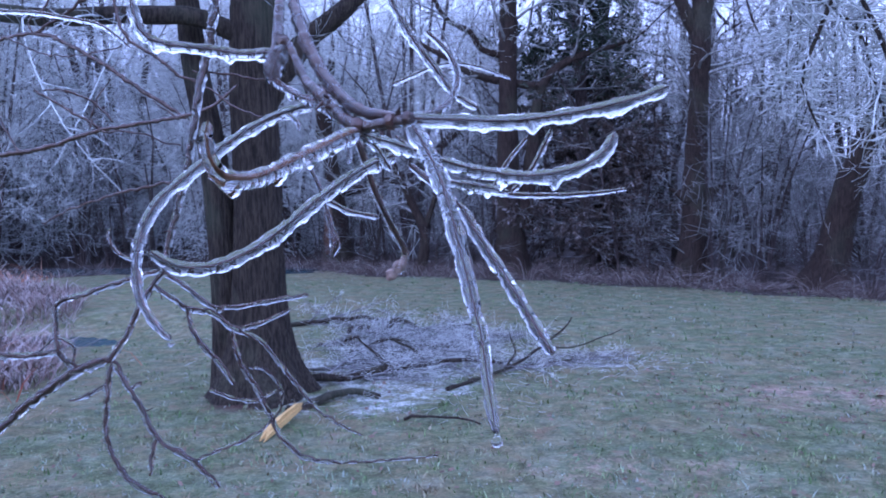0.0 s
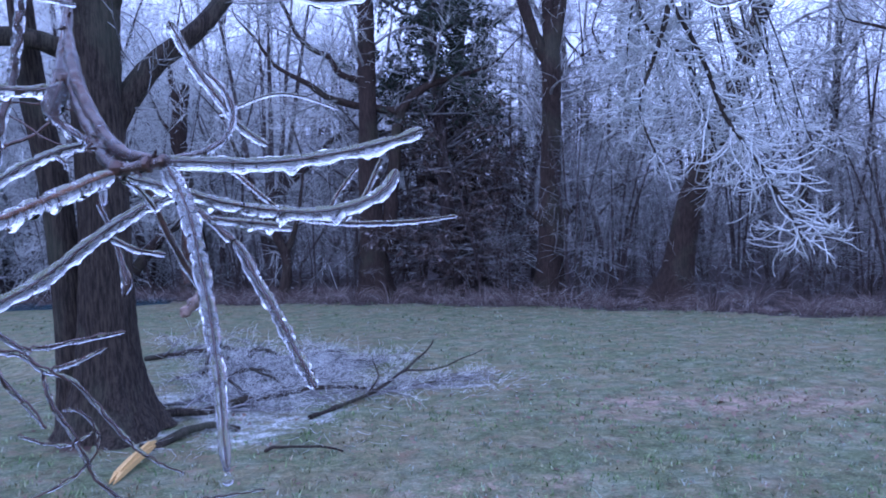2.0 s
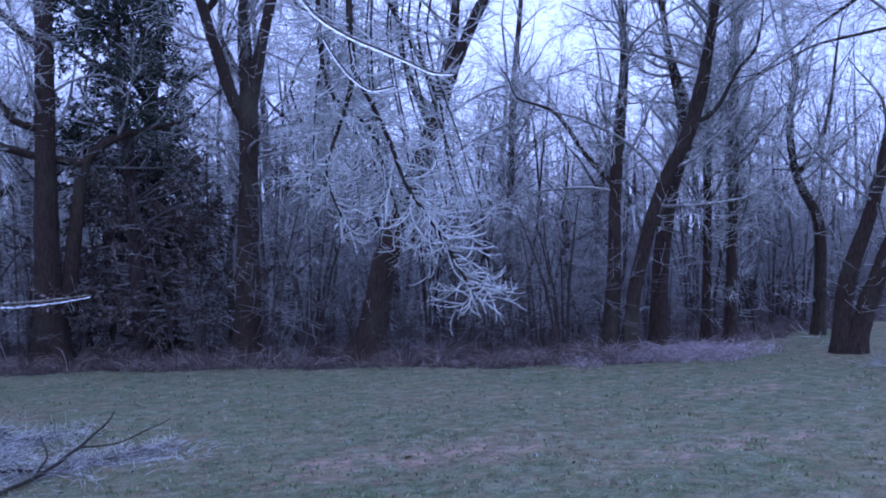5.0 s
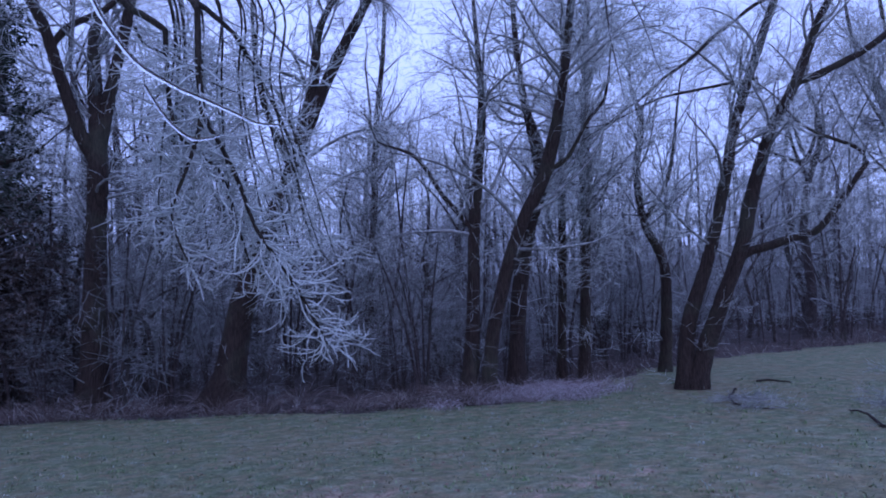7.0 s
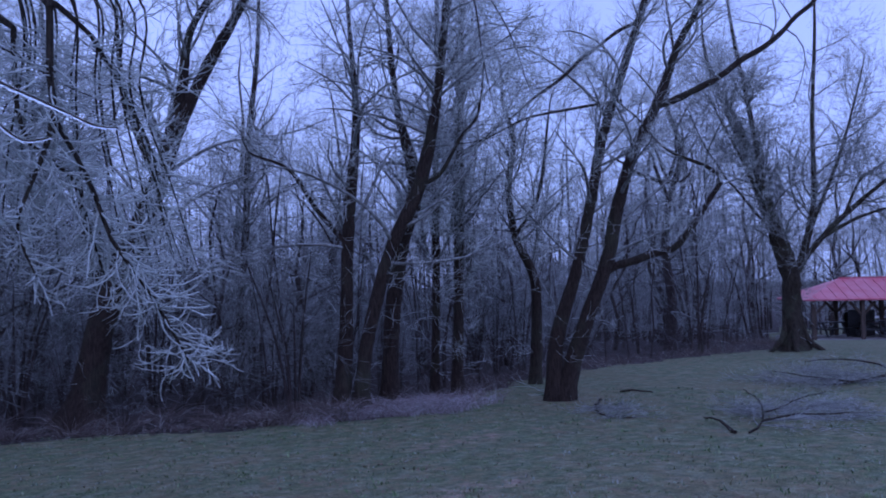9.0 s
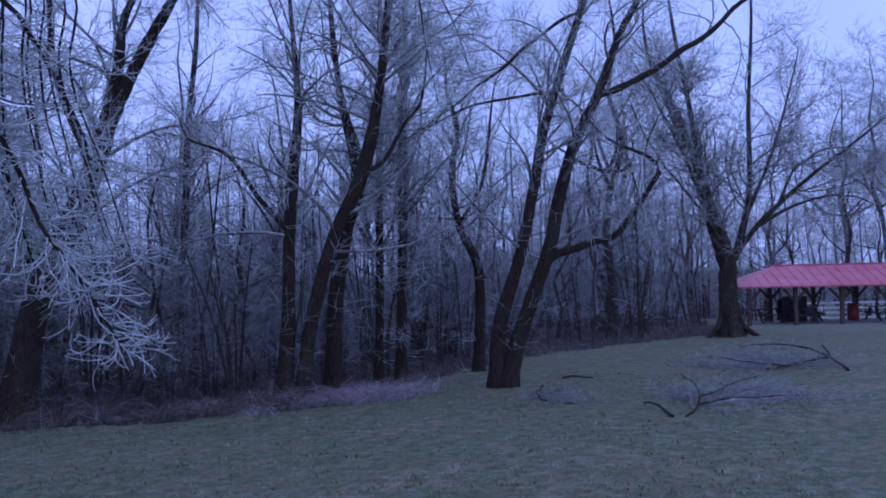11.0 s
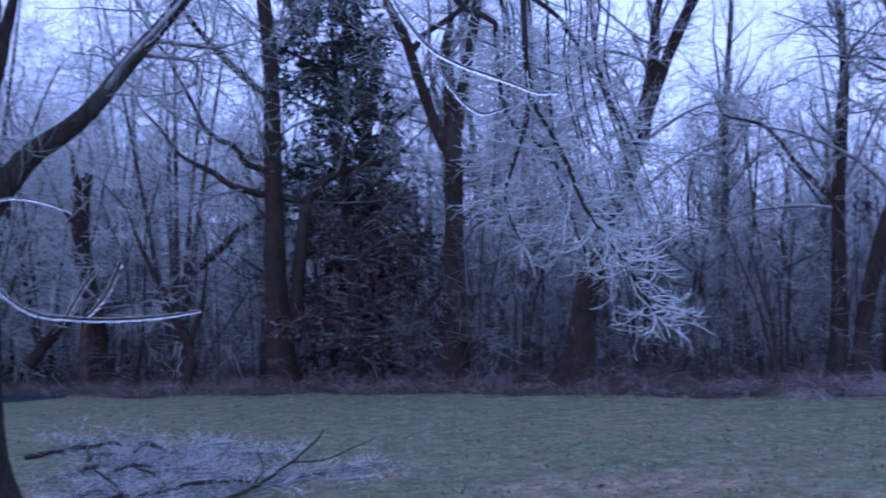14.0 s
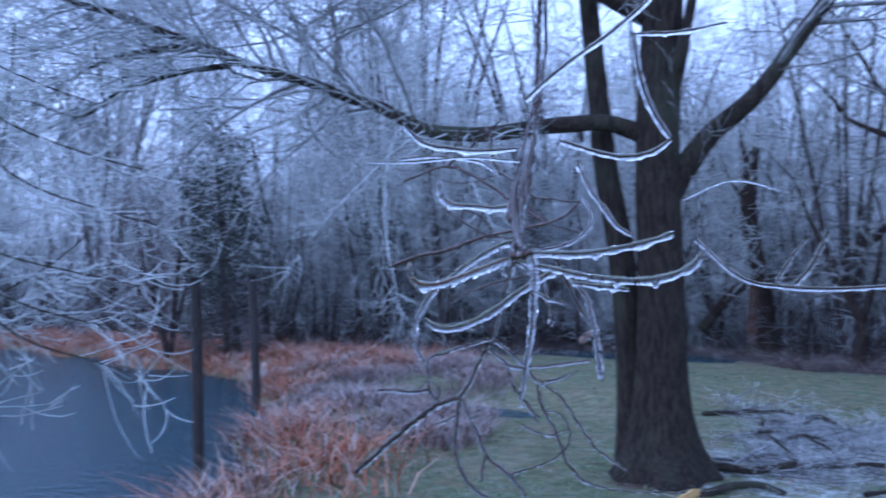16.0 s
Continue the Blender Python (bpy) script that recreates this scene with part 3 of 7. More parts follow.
# long pendent branches over the pond
near.paths = []
for p in ([(-3.7567, 3.4605, 2.9204, 0.00700), (-3.5757, 3.4098, 2.2887, 0.00600), (-3.5208, 3.2707, 1.8764, 0.00500), (-3.6523, 3.0028, 1.6074, 0.00400), (-3.7878, 2.7306, 1.4689, 0.00300)], [(-4.0303, 3.1519, 3.0210, 0.00700), (-3.9146, 3.0261, 2.4244, 0.00600), (-3.8433, 2.8702, 1.8119, 0.00500), (-3.7638, 2.7194, 1.2463, 0.00400), (-3.4093, 2.7534, 0.8873, 0.00300)]):
    near.limb(p, "pendent_branch", 6, 0.05, wobble=0.01)
for q, (z0, z1, r1) in enumerate(((2.75, 2.25, 0.55), (2.45, 1.95, 0.75), (2.15, 1.70, 0.65), (1.85, 1.42, 0.85), (1.6, 1.2, 0.6), (1.35, 1.0, 0.5))):
    y0 = 2.3 + 0.12 * (q % 3)
    near.limb([(-4.2, y0, z0 + 0.55, 0.010), (-3.65, y0 + 0.1, z0 + 0.2, 0.008), (-3.25, y0 + 0.25, (z0 + z1) / 2 + 0.12, 0.006), (-3.2 + 0.6 * r1, y0 + 0.4 + 0.3 * r1, z1 + 0.14, 0.003)], "pendent_branch", 5, 0.05, wobble=0.012)
P, R = stack(near.paths)
a = spawn(rng, P, R, 150, (0.3, 0.75), (35, 85), -0.03, 0.08, 7, 0.7, 0.2, 0.003, 0.0045, lean=(0.35, 0.15, 0.1), curl=0.12)
b = spawn(rng, *a, 420, (0.12, 0.34), (25, 55), 0.02, 0.10, 5, 0.8, 0.1, 0.003, 0.0042, curl=0.2, taper=0.7)
V, Q = joined(tubes(*a, 5), tubes(*b, 5))
part_np("pendent_spray", V, Q, TWIG_FROST, near.top, "hanging spray of twigs in white ice")

# overhead limbs that carry the hanging branches
near.limb([(-1.74, 7.22, 4.1, 0.10), (-1.0, 7.3, 5.0, 0.08)] + [(1.4158, 6.7671, 4.5142, 0.05000), (1.6852, 6.5337, 4.0306, 0.04350), (1.8556, 6.3583, 3.7062, 0.03700), (1.9607, 6.2197, 3.5348, 0.03050), (1.9995, 6.1227, 3.3791, 0.02400)], "overhead_limb", 10, wobble=0.01, grow=False)
near.limb([(1.4158, 6.7671, 4.5142, 0.04000), (1.7682, 6.5870, 3.9533, 0.03450), (1.9643, 6.4993, 3.6180, 0.02900), (2.1303, 6.4244, 3.4894, 0.02350), (2.3199, 6.3359, 3.3097, 0.01800)], "overhead_limb", 8, wobble=0.01, grow=False)
near.limb([(1.4158, 6.7671, 4.5142, 0.04000), (1.5032, 6.6882, 3.9357, 0.03550), (1.6364, 6.5752, 3.5114, 0.03100), (1.7374, 6.4727, 3.4055, 0.02650), (1.8585, 6.3577, 3.2894, 0.02200)], "overhead_limb", 8, wobble=0.01, grow=False)
near.limb([(1.7304, 6.6036, 3.3452, 0.01200), (1.7681, 6.5358, 3.2282, 0.01040), (1.8676, 6.4274, 3.1519, 0.00880), (1.9810, 6.3111, 3.0469, 0.00720), (2.0925, 6.1959, 2.9432, 0.00560), (2.2328, 6.0618, 2.8584, 0.00400)], "overhead_limb", 6)
near.limb([(-1.76, 7.2, 3.7, 0.10), (-1.3, 5.2, 4.5, 0.07), (-0.6, 3.2, 4.2, 0.05), (-0.1, 2.0, 3.5, 0.025), (0.0, 1.66, 2.6, 0.008), (-0.001, 1.675, 2.2, 0.0045), (-0.002, 1.672, 1.93, 0.0025)], "overhead_limb", 10)

near.paths = []
near.limb([(2.00, 6.12, 3.38, 0.025), (2.00, 6.10, 2.94, 0.025), (2.01, 6.08, 2.72, 0.022), (1.95, 6.08, 2.47, 0.018), (1.86, 6.09, 2.22, 0.014), (1.82, 6.09, 2.04, 0.014), (1.92, 6.05, 1.75, 0.007)], "drooping_branch", 8, wobble=0.008)
near.limb([(2.01, 6.08, 2.72, 0.022), (2.12, 6.04, 2.50, 0.018), (2.23, 5.99, 2.25, 0.018), (2.31, 5.96, 1.99, 0.014), (2.51, 5.89, 1.66, 0.014), (2.66, 5.83, 1.37, 0.011), (2.72, 5.81, 1.24, 0.006)], "drooping_branch", 8, wobble=0.008)
near.limb([(1.86, 6.36, 3.29, 0.023), (1.87, 6.33, 2.84, 0.019), (1.94, 6.30, 2.58, 0.015), (2.15, 6.23, 2.39, 0.015), (2.24, 6.19, 2.12, 0.011), (2.34, 6.14, 1.75, 0.008)], "drooping_branch", 8, wobble=0.008)
near.limb([(2.32, 6.34, 3.31, 0.019), (2.53, 6.26, 2.89, 0.015), (2.66, 6.20, 2.54, 0.011), (2.69, 6.18, 2.23, 0.011), (2.78, 6.13, 1.85, 0.008)], "drooping_branch", 8, wobble=0.008)
rng = near.rng
for q in range(13):
    u = (q + rng.uniform(-0.3, 0.3)) / 12
    x0, y0 = 1.90 + 0.62 * u, 6.65 - 0.55 * u + rng.normal(0, 0.12)
    z1 = 1.95 - 0.35 * u + rng.uniform(-0.1, 0.25)
    near.limb([(1.5 + 0.25 * u, 6.75 - 0.1 * u, 4.3, 0.013), (x0, y0, 3.6, 0.010), (x0 + 0.02, y0 - 0.03, 3.0, 0.009), (x0 - 0.05 + 0.2 * u, y0 - 0.06, 2.5, 0.007), (x0 - 0.12 + 0.5 * u, y0 - 0.1, z1, 0.004)], "drooping_branch", 5, wobble=0.012, grow=False)
    near.paths.append((np.array([[(x0, y0, 3.5), (x0 + 0.02, y0 - 0.03, 3.0), (x0 - 0.05 + 0.2 * u, y0 - 0.06, 2.5), (x0 - 0.12 + 0.5 * u, y0 - 0.1, z1)]]) - near.at, np.array([[0.010, 0.009, 0.007, 0.004]])))
main, thin = stack(near.paths[:4]), stack(near.paths[4:])
left = stack([near.paths[i] for i in range(4, 10)])
a = [spawn(rng, *main, 140, (0.30, 0.62), (55, 95), -0.02, 0.15, 8, 0.5, 0.1, 0.0038, 0.0056, lean=(0.45, -0.1, -0.12), curl=0.20, taper=0.75),
     spawn(rng, *main, 150, (0.22, 0.46), (40, 90), -0.03, 0.16, 8, 0.6, 0.38, 0.0038, 0.0056, lean=(0.50, -0.2, -0.05), curl=0.22, taper=0.75),
     spawn(rng, *main, 80, (0.25, 0.5), (50, 95), -0.02, 0.15, 8, 0.5, 0.1, 0.0038, 0.0056, lean=(-0.2, -0.1, -0.1), curl=0.2, taper=0.75),
     spawn(rng, *left, 190, (0.22, 0.42), (60, 100), -0.03, 0.15, 8, 0.5, 0.12, 0.0035, 0.005, lean=(-0.35, -0.15, -0.05), curl=0.16, taper=0.75),
     spawn(rng, *thin, 270, (0.25, 0.52), (55, 100), -0.03, 0.15, 8, 0.5, 0.12, 0.0035, 0.005, curl=0.15, taper=0.75)]
b = spawn(rng, *stack(a), 850, (0.10, 0.27), (20, 60), 0.01, 0.14, 6, 0.85, 0.1, 0.0034, 0.0048, curl=0.2, taper=0.8)
c = spawn(rng, *b, 500, (0.06, 0.15), (25, 60), 0.03, 0.12, 4, 0.9, 0.2, 0.0030, 0.0042, curl=0.2, taper=0.8)
V, Q = joined(tubes(*stack(a), 5), tubes(*b, 4), tubes(*c, 4))
part_np("iced_spray", V, Q, TWIG_FROST, near.top, "dense spray of twigs in white ice")

# the broken tree and the limb that leans from it
t = Tree("broken_tree", "bent broken tree trunk with a splintered top", foot(-3.89, 18.91), 5, BARK)
t.limb([(-3.89, 18.91, -0.57, 0.291), (-3.88, 18.89, 0.37, 0.242), (-3.92, 18.86, 1.34, 0.170), (-4.09, 18.84, 2.44, 0.170), (-3.97, 18.80, 3.71, 0.16)], "trunk", 14, 0.09, 0.3, label="bent trunk with torn brown wood", grow=False)
t.limb([(-4.02, 18.82, 3.2, 0.12), (-4.14, 18.8, 3.8, 0.08), (-4.2, 18.8, 4.3, 0.012)], "splinter", 7, 0.2, grow=False)
t.limb([(-3.93, 18.8, 3.4, 0.10), (-3.85, 18.8, 3.95, 0.06), (-3.83, 18.8, 4.35, 0.01)], "splinter", 7, 0.2, grow=False)
t.limb([(-3.98, 18.72, 0.9, 0.09), (-4.02, 18.70, 0.3, 0.12), (-4.0, 18.68, -0.3, 0.10)], "torn_wood", 7, 0.15, grow=False, mat=TORN, label="torn strip of brown bare wood")
t.limb([(-4.05, 18.82, 2.6, 0.05), (-4.4, 18.75, 3.1, 0.03), (-4.6, 18.7, 3.7, 0.012)], sides=7)
t.foliage(10, (0.4, 0.9), 50, (0.2, 0.6), 240, (0.15, 0.35))
t = Tree("leaning_limb", "long dark fallen limb leaning into the evergreen", foot(-5.27, 19.21), 6, BARK)
t.limb([(-5.27, 19.21, -0.08, 0.123), (-4.36, 19.18, 0.86, 0.113), (-3.12, 19.16, 1.12, 0.104), (-1.99, 19.13, 1.62, 0.089), (-0.97, 19.29, 2.57, 0.070), (-0.35, 19.58, 2.87, 0.051)], "limb", 9, wobble=0.02)
t.foliage(14, (0.5, 1.2), 80, (0.2, 0.6), 300, (0.15, 0.35))
t = Tree("small_crooked_tree", "small crooked dark tree at the lawn's edge", foot(-1.83, 16.82), 7, BARK)
t.limb([(-1.83, 16.82, -0.50, 0.107), (-1.72, 16.80, 0.23, 0.091), (-1.96, 16.79, 0.88, 0.075), (-2.25, 16.77, 1.54, 0.056), (-2.59, 16.76, 2.42, 0.032)], "trunk", 10, 0.08, 0.3)
t.limb([(-1.75, 16.8, 0.3, 0.06), (-1.5, 16.8, 1.0, 0.045), (-1.35, 16.8, 2.0, 0.02)])
t.foliage(16, (0.6, 1.4), 100, (0.3, 0.7), 500, (0.15, 0.35))

# the tall tree beside the evergreen
t = Tree("tall_tree", "tall dark tree with crooked limbs beside an evergreen", foot(-0.08, 16.64), 8, BARK, slim=0.8)
t.limb([(-0.08, 16.64, -0.49, 0.362), (-0.12, 16.59, 1.45, 0.255), (-0.09, 16.54, 3.57, 0.202), (-0.08, 16.49, 5.49, 0.181), (-0.18, 16.46, 6.77, 0.160), (-0.32, 16.42, 8.37, 0.128), (-0.37, 16.35, 11.04, 0.085)], "trunk", 18, 0.06, 0.5)
t.limb([(0.17, 16.61, 0.37, 0.191), (0.35, 16.57, 1.96, 0.149), (0.52, 16.54, 2.96, 0.106), (1.00, 16.53, 3.40, 0.085), (1.86, 16.51, 3.65, 0.043)], sides=10)
t.limb([(0.52, 16.54, 2.96, 0.106), (-0.08, 16.55, 3.04, 0.085), (-0.72, 16.55, 3.20, 0.074), (-1.23, 16.55, 3.52, 0.064), (-1.75, 16.55, 3.86, 0.043)], sides=9, wobble=0.03)
t.limb([(-0.17, 16.54, 3.52, 0.085), (-0.59, 16.54, 3.65, 0.074), (-0.79, 16.54, 3.98, 0.064), (-1.20, 16.53, 4.26, 0.053), (-1.89, 16.51, 5.57, 0.032)], sides=9, wobble=0.03)
t.limb([(-0.1, 16.5, 4.8, 0.09), (-1.2, 16.4, 5.9, 0.07), (-2.2, 16.3, 7.4, 0.03)], sides=8)
t.foliage(40, (0.9, 3.0), 650, (0.3, 1.0), 3400, (0.15, 0.45), tmin=0.22, r2=0.005)


def cedar(x, y, h, r, seed, dead_to, label, n=9000):
    """An evergreen of drooping sprays, dead and bare lower down."""
    t = Tree("evergreen_tree", label, foot(x, y), seed, BARK_FAR)
    z0 = float(ground_z(x, y))
    t.limb([(x, y, z0 - 0.1, 0.17), (x - 0.15, y, z0 + h * 0.35, 0.13), (x - 0.3, y, z0 + h * 0.7, 0.07), (x - 0.4, y, z0 + h, 0.012)], "trunk", 10, 0.08, 0.3)
    rng = t.rng
    P, R = stack(t.paths)
    a = spawn(rng, P, R, 250, (r * 0.6, r * 1.1), (60, 95), -0.03, 0.08, 7, 0.2, 0.03, 0.008, 0.025)
    b = spawn(rng, *a, 1500, (0.25, 0.7), (25, 65), -0.10, 0.10, 5, 0.6, 0.15, 0.004, 0.009)
    V, Q = joined(tubes(*a, 4), tubes(*b, 3))
    tagged(part_np("branchwork", V, Q, TWIG_DARK, t.top), kind="stuff")
    PB = b[0]
    w = rng.integers(0, len(PB), n)
    f = rng.random(n) * 3.999
    i = f.astype(int)
    u = (f - i)[:, None]
    o = PB[w, i] * (1 - u) + PB[w, i + 1] * u
    d = unit(unit(PB[w, i + 1] - PB[w, i]) + rng.normal(0, 0.7, (n, 3)) + np.array([0, 0, -0.45]))
    ln = rng.uniform(0.05, 0.14, n)[:, None]
    side = unit(np.cross(d, rng.normal(0, 1, (n, 3)))) * rng.uniform(0.009, 0.020, n)[:, None]
    V = np.stack([o - side * 0.4, o + d * ln * 0.5 - side, o + d * ln, o + d * ln * 0.5 + side], 1)
    low = o[:, 2] < dead_to + rng.normal(0, 0.5, n)
    for name, keep, mat, lab in (("foliage", ~low, CEDAR, "dark green scaly foliage"), ("dead_foliage", low, CEDAR_DEAD, "brown-grey dead lower sprays")):
        v = V[keep].reshape(-1, 3)
        tagged(part_np(name, v, np.arange(len(v)).reshape(-1, 4), mat, t.top, lab, smooth=False), kind="stuff")


cedar(1.45, 17.3, 7.6, 1.75, 9, 3.4, "dense dark evergreen, brown and bare below", 56000)
cedar(2.1, 18.6, 6.6, 1.2, 10, 3.2, "dense dark evergreen, brown and bare below", 22000)
cedar(-13.6, 13.2, 4.6, 1.1, 11, 0.8, "small dark evergreen behind the pond", 10000)

# trees along the edge of the lawn
t = Tree("forked_tree", "tall forked tree with a burl low on its trunk", foot(2.94, 15.24), 12, BARK, slim=0.8)
t.limb([(2.94, 15.24, -0.44, 0.292), (2.99, 15.21, 0.74, 0.263), (2.98, 15.20, 0.99, 0.243), (3.01, 15.17, 2.30, 0.204), (3.03, 15.13, 3.76, 0.185)], "trunk", 18, 0.06, 0.35, 0.08)
t.limb([(2.55, 15.1, 1.12, 0.02), (2.75, 15.12, 1.02, 0.10), (2.97, 15.2, 0.98, 0.27), (3.18, 15.15, 1.02, 0.13), (3.4, 15.1, 1.16, 0.02)], "burl", 12, 0.14, grow=False, label="knotty burl with two spurs")
t.limb([(3.02, 15.14, 3.56, 0.156), (2.79, 15.13, 3.96, 0.126), (2.49, 15.11, 4.85, 0.117), (2.28, 15.10, 5.54, 0.107), (1.97, 15.08, 6.24, 0.097), (1.62, 15.06, 7.23, 0.078), (1.20, 15.03, 8.70, 0.049)], sides=12)
t.limb([(3.04, 15.13, 3.66, 0.156), (3.24, 15.11, 4.72, 0.126), (3.45, 15.08, 5.68, 0.107), (3.65, 15.05, 6.75, 0.088), (4.02, 15.00, 8.58, 0.049)], sides=12)
t.limb([(2.37, 15.10, 5.34, 0.078), (2.63, 15.09, 5.67, 0.071), (3.13, 15.07, 5.99, 0.065), (3.54, 15.06, 6.46, 0.058)], sides=9)
t.foliage(36, (0.9, 3.0), 600, (0.3, 1.0), 3200, (0.15, 0.45), r2=0.005)
t = Tree("leaning_tree", "thick leaning tree with a broken snag and flared foot", foot(4.69, 14.01), 13, BARK, slim=0.8)
t.limb([(4.69, 14.01, -0.40, 0.402), (4.79, 13.93, 0.33, 0.286), (4.94, 13.81, 1.22, 0.250), (5.24, 13.58, 2.20, 0.214), (5.54, 13.36, 3.08, 0.188), (5.73, 13.22, 3.79, 0.170), (5.88, 13.10, 4.68, 0.107), (6.01, 12.98, 5.71, 0.071)], "trunk", 18, 0.06, 0.45, 0.08)
t.limb([(5.73, 13.22, 3.79, 0.134), (6.15, 12.92, 4.95, 0.107), (6.53, 12.65, 5.83, 0.089), (6.90, 12.38, 6.72, 0.063), (7.21, 12.15, 7.78, 0.036)], sides=11)
t.limb([(5.6, 13.3, 3.3, 0.09), (5.2, 13.6, 4.6, 0.06), (5.1, 13.7, 6.2, 0.025)], sides=9)
t.foliage(50, (0.9, 3.2), 950, (0.3, 1.0), 6600, (0.15, 0.45), r2=0.005)
t = Tree("clustered_tree", "dark tree of three stems leaning apart", foot(7.9, 11.8), 14, BARK, slim=0.82)
t.limb([(7.88, 11.83, -0.32, 0.175), (7.92, 11.74, 0.86, 0.131), (7.92, 11.67, 2.17, 0.114), (7.95, 11.59, 3.13, 0.105), (7.99, 11.49, 4.18, 0.079), (7.94, 11.49, 5.05, 0.052), (7.86, 11.50, 6.10, 0.035), (7.81, 11.47, 7.41, 0.026)], "stem", 12, 0.06, 0.4)
t.limb([(8.12, 11.63, -0.26, 0.149), (8.17, 11.53, 0.77, 0.131), (8.41, 11.24, 2.16, 0.122), (8.74, 10.90, 3.20, 0.131), (8.91, 10.69, 4.33, 0.096), (9.00, 10.55, 5.55, 0.070), (9.07, 10.40, 7.12, 0.044)], "stem", 12, 0.06, 0.4)
t.limb([(9.17, 12.30, -0.26, 0.181), (9.19, 12.21, 1.15, 0.162), (9.30, 12.05, 2.39, 0.162), (9.45, 11.86, 3.34, 0.162), (9.22, 12.00, 4.58, 0.076), (9.09, 12.04, 5.73, 0.057), (9.00, 12.04, 7.26, 0.038)], "stem", 12, 0.06, 0.4)
t.limb([(7.90, 11.68, 2.34, 0.052), (7.54, 11.95, 2.88, 0.044), (7.20, 12.21, 3.50, 0.035), (6.74, 12.60, 3.77, 0.017)], sides=8)
t.limb([(8.74, 10.9, 3.2, 0.05), (9.05, 10.68, 3.42, 0.042), (9.22, 10.5, 3.9, 0.034), (9.45, 10.3, 4.3, 0.026), (9.5, 10.2, 5.0, 0.016)], sides=7, wobble=0.03)
t.foliage(84, (0.9, 3.0), 1050, (0.3, 1.0), 7000, (0.15, 0.45), r2=0.005)
t.paths = []
t.limb([(9.02, 10.5, 5.9, 0.05), (8.45, 9.5, 6.3, 0.035), (7.85, 8.75, 5.8, 0.022), (7.72, 8.42, 4.8, 0.012), (7.85, 8.28, 3.75, 0.005)], "drooping_branch", 7, wobble=0.02)
t.limb([(7.85, 8.75, 5.8, 0.016), (8.05, 8.3, 5.0, 0.011), (8.25, 8.05, 4.1, 0.005)], "drooping_branch", 6, wobble=0.02)
a = spawn(t.rng, *stack(t.paths), 95, (0.3, 0.7), (40, 90), -0.02, 0.08, 7, 0.5, 0.35, 0.004, 0.0065, lean=(0.1, -0.1, -0.1), curl=0.1, taper=0.7)
b = spawn(t.rng, *a, 380, (0.15, 0.38), (20, 55), 0.0, 0.08, 5, 0.85, 0.1, 0.0038, 0.0055, curl=0.12, taper=0.8)
V, Q = joined(tubes(*a, 5), tubes(*b, 4))
part_np("iced_spray", V, Q, TWIG_FROST, t.top, "hanging spray of twigs in white ice")
t = Tree("slender_tree", "straight slender dark tree at the lawn's edge", foot(10.9, 12.53), 15, BARK, slim=0.8)
t.limb([(10.90, 12.53, -0.34, 0.135), (10.90, 12.42, 1.71, 0.115), (10.86, 12.32, 4.15, 0.104), (10.86, 12.22, 5.87, 0.083), (10.88, 12.11, 7.74, 0.063), (10.86, 12.00, 10.03, 0.031)], "trunk", 12, 0.05, 0.4)
t.foliage(42, (0.8, 2.6), 560, (0.3, 1.0), 3700, (0.15, 0.45), r2=0.005)
t = Tree("slender_tree", "straight slender dark tree at the lawn's edge", foot(10.7, 12.92), 16, BARK, slim=0.8)
t.limb([(10.70, 12.92, -0.36, 0.105), (10.69, 12.82, 1.71, 0.095), (10.65, 12.75, 3.50, 0.084), (10.66, 12.64, 5.39, 0.063), (10.59, 12.58, 7.50, 0.032)], "trunk", 12, 0.05, 0.4)
t.foliage(40, (0.8, 2.6), 530, (0.3, 1.0), 3600, (0.15, 0.45), r2=0.005)
t = Tree("slender_tree", "straight slender dark tree inside the wood", foot(9.5, 18.31), 17, BARK, slim=0.8)
t.limb([(9.50, 18.31, -0.77, 0.127), (9.48, 18.24, 1.03, 0.115), (9.55, 18.07, 3.07, 0.102), (9.57, 17.94, 4.97, 0.089), (9.69, 17.74, 6.87, 0.064), (9.71, 17.61, 8.91, 0.038)], "trunk", 10, 0.05, 0.4)
t.foliage(40, (0.8, 2.6), 530, (0.3, 1.0), 3600, (0.15, 0.45), r2=0.005)
t = Tree("crooked_tree", "crooked dark tree with a kinked trunk", foot(13.06, 12.58), 18, BARK, slim=0.8)
t.limb([(13.06, 12.58, -0.48, 0.159), (13.06, 12.51, 0.77, 0.137), (13.00, 12.50, 1.79, 0.125), (12.71, 12.71, 2.60, 0.091), (12.59, 12.76, 3.62, 0.091), (12.65, 12.66, 4.53, 0.080), (12.48, 12.76, 5.33, 0.046)], "trunk", 12, 0.06, 0.4)
t.limb([(12.71, 12.71, 2.6, 0.06), (13.1, 12.4, 3.5, 0.05), (13.2, 12.2, 5.0, 0.025)], sides=8)
t.foliage(42, (0.8, 2.6), 560, (0.3, 1.0), 3700, (0.15, 0.45), r2=0.005)
t = Tree("leaning_forked_tree", "dark forked tree leaning over the lawn with a looping limb", foot(11.08, 10.2), 19, BARK, slim=0.66)
t.limb([(11.03, 10.28, -0.55, 0.27), (11.04, 10.26, -0.12, 0.215), (11.07, 10.21, 0.74, 0.185), (11.30, 9.95, 1.86, 0.150), (11.46, 9.75, 2.97, 0.131), (11.59, 9.59, 4.00, 0.122), (11.82, 9.32, 5.11, 0.103), (12.09, 9.03, 6.32, 0.084), (12.25, 8.83, 7.44, 0.065), (12.34, 8.68, 8.74, 0.037)], "stem", 14, 0.06, 0.5)
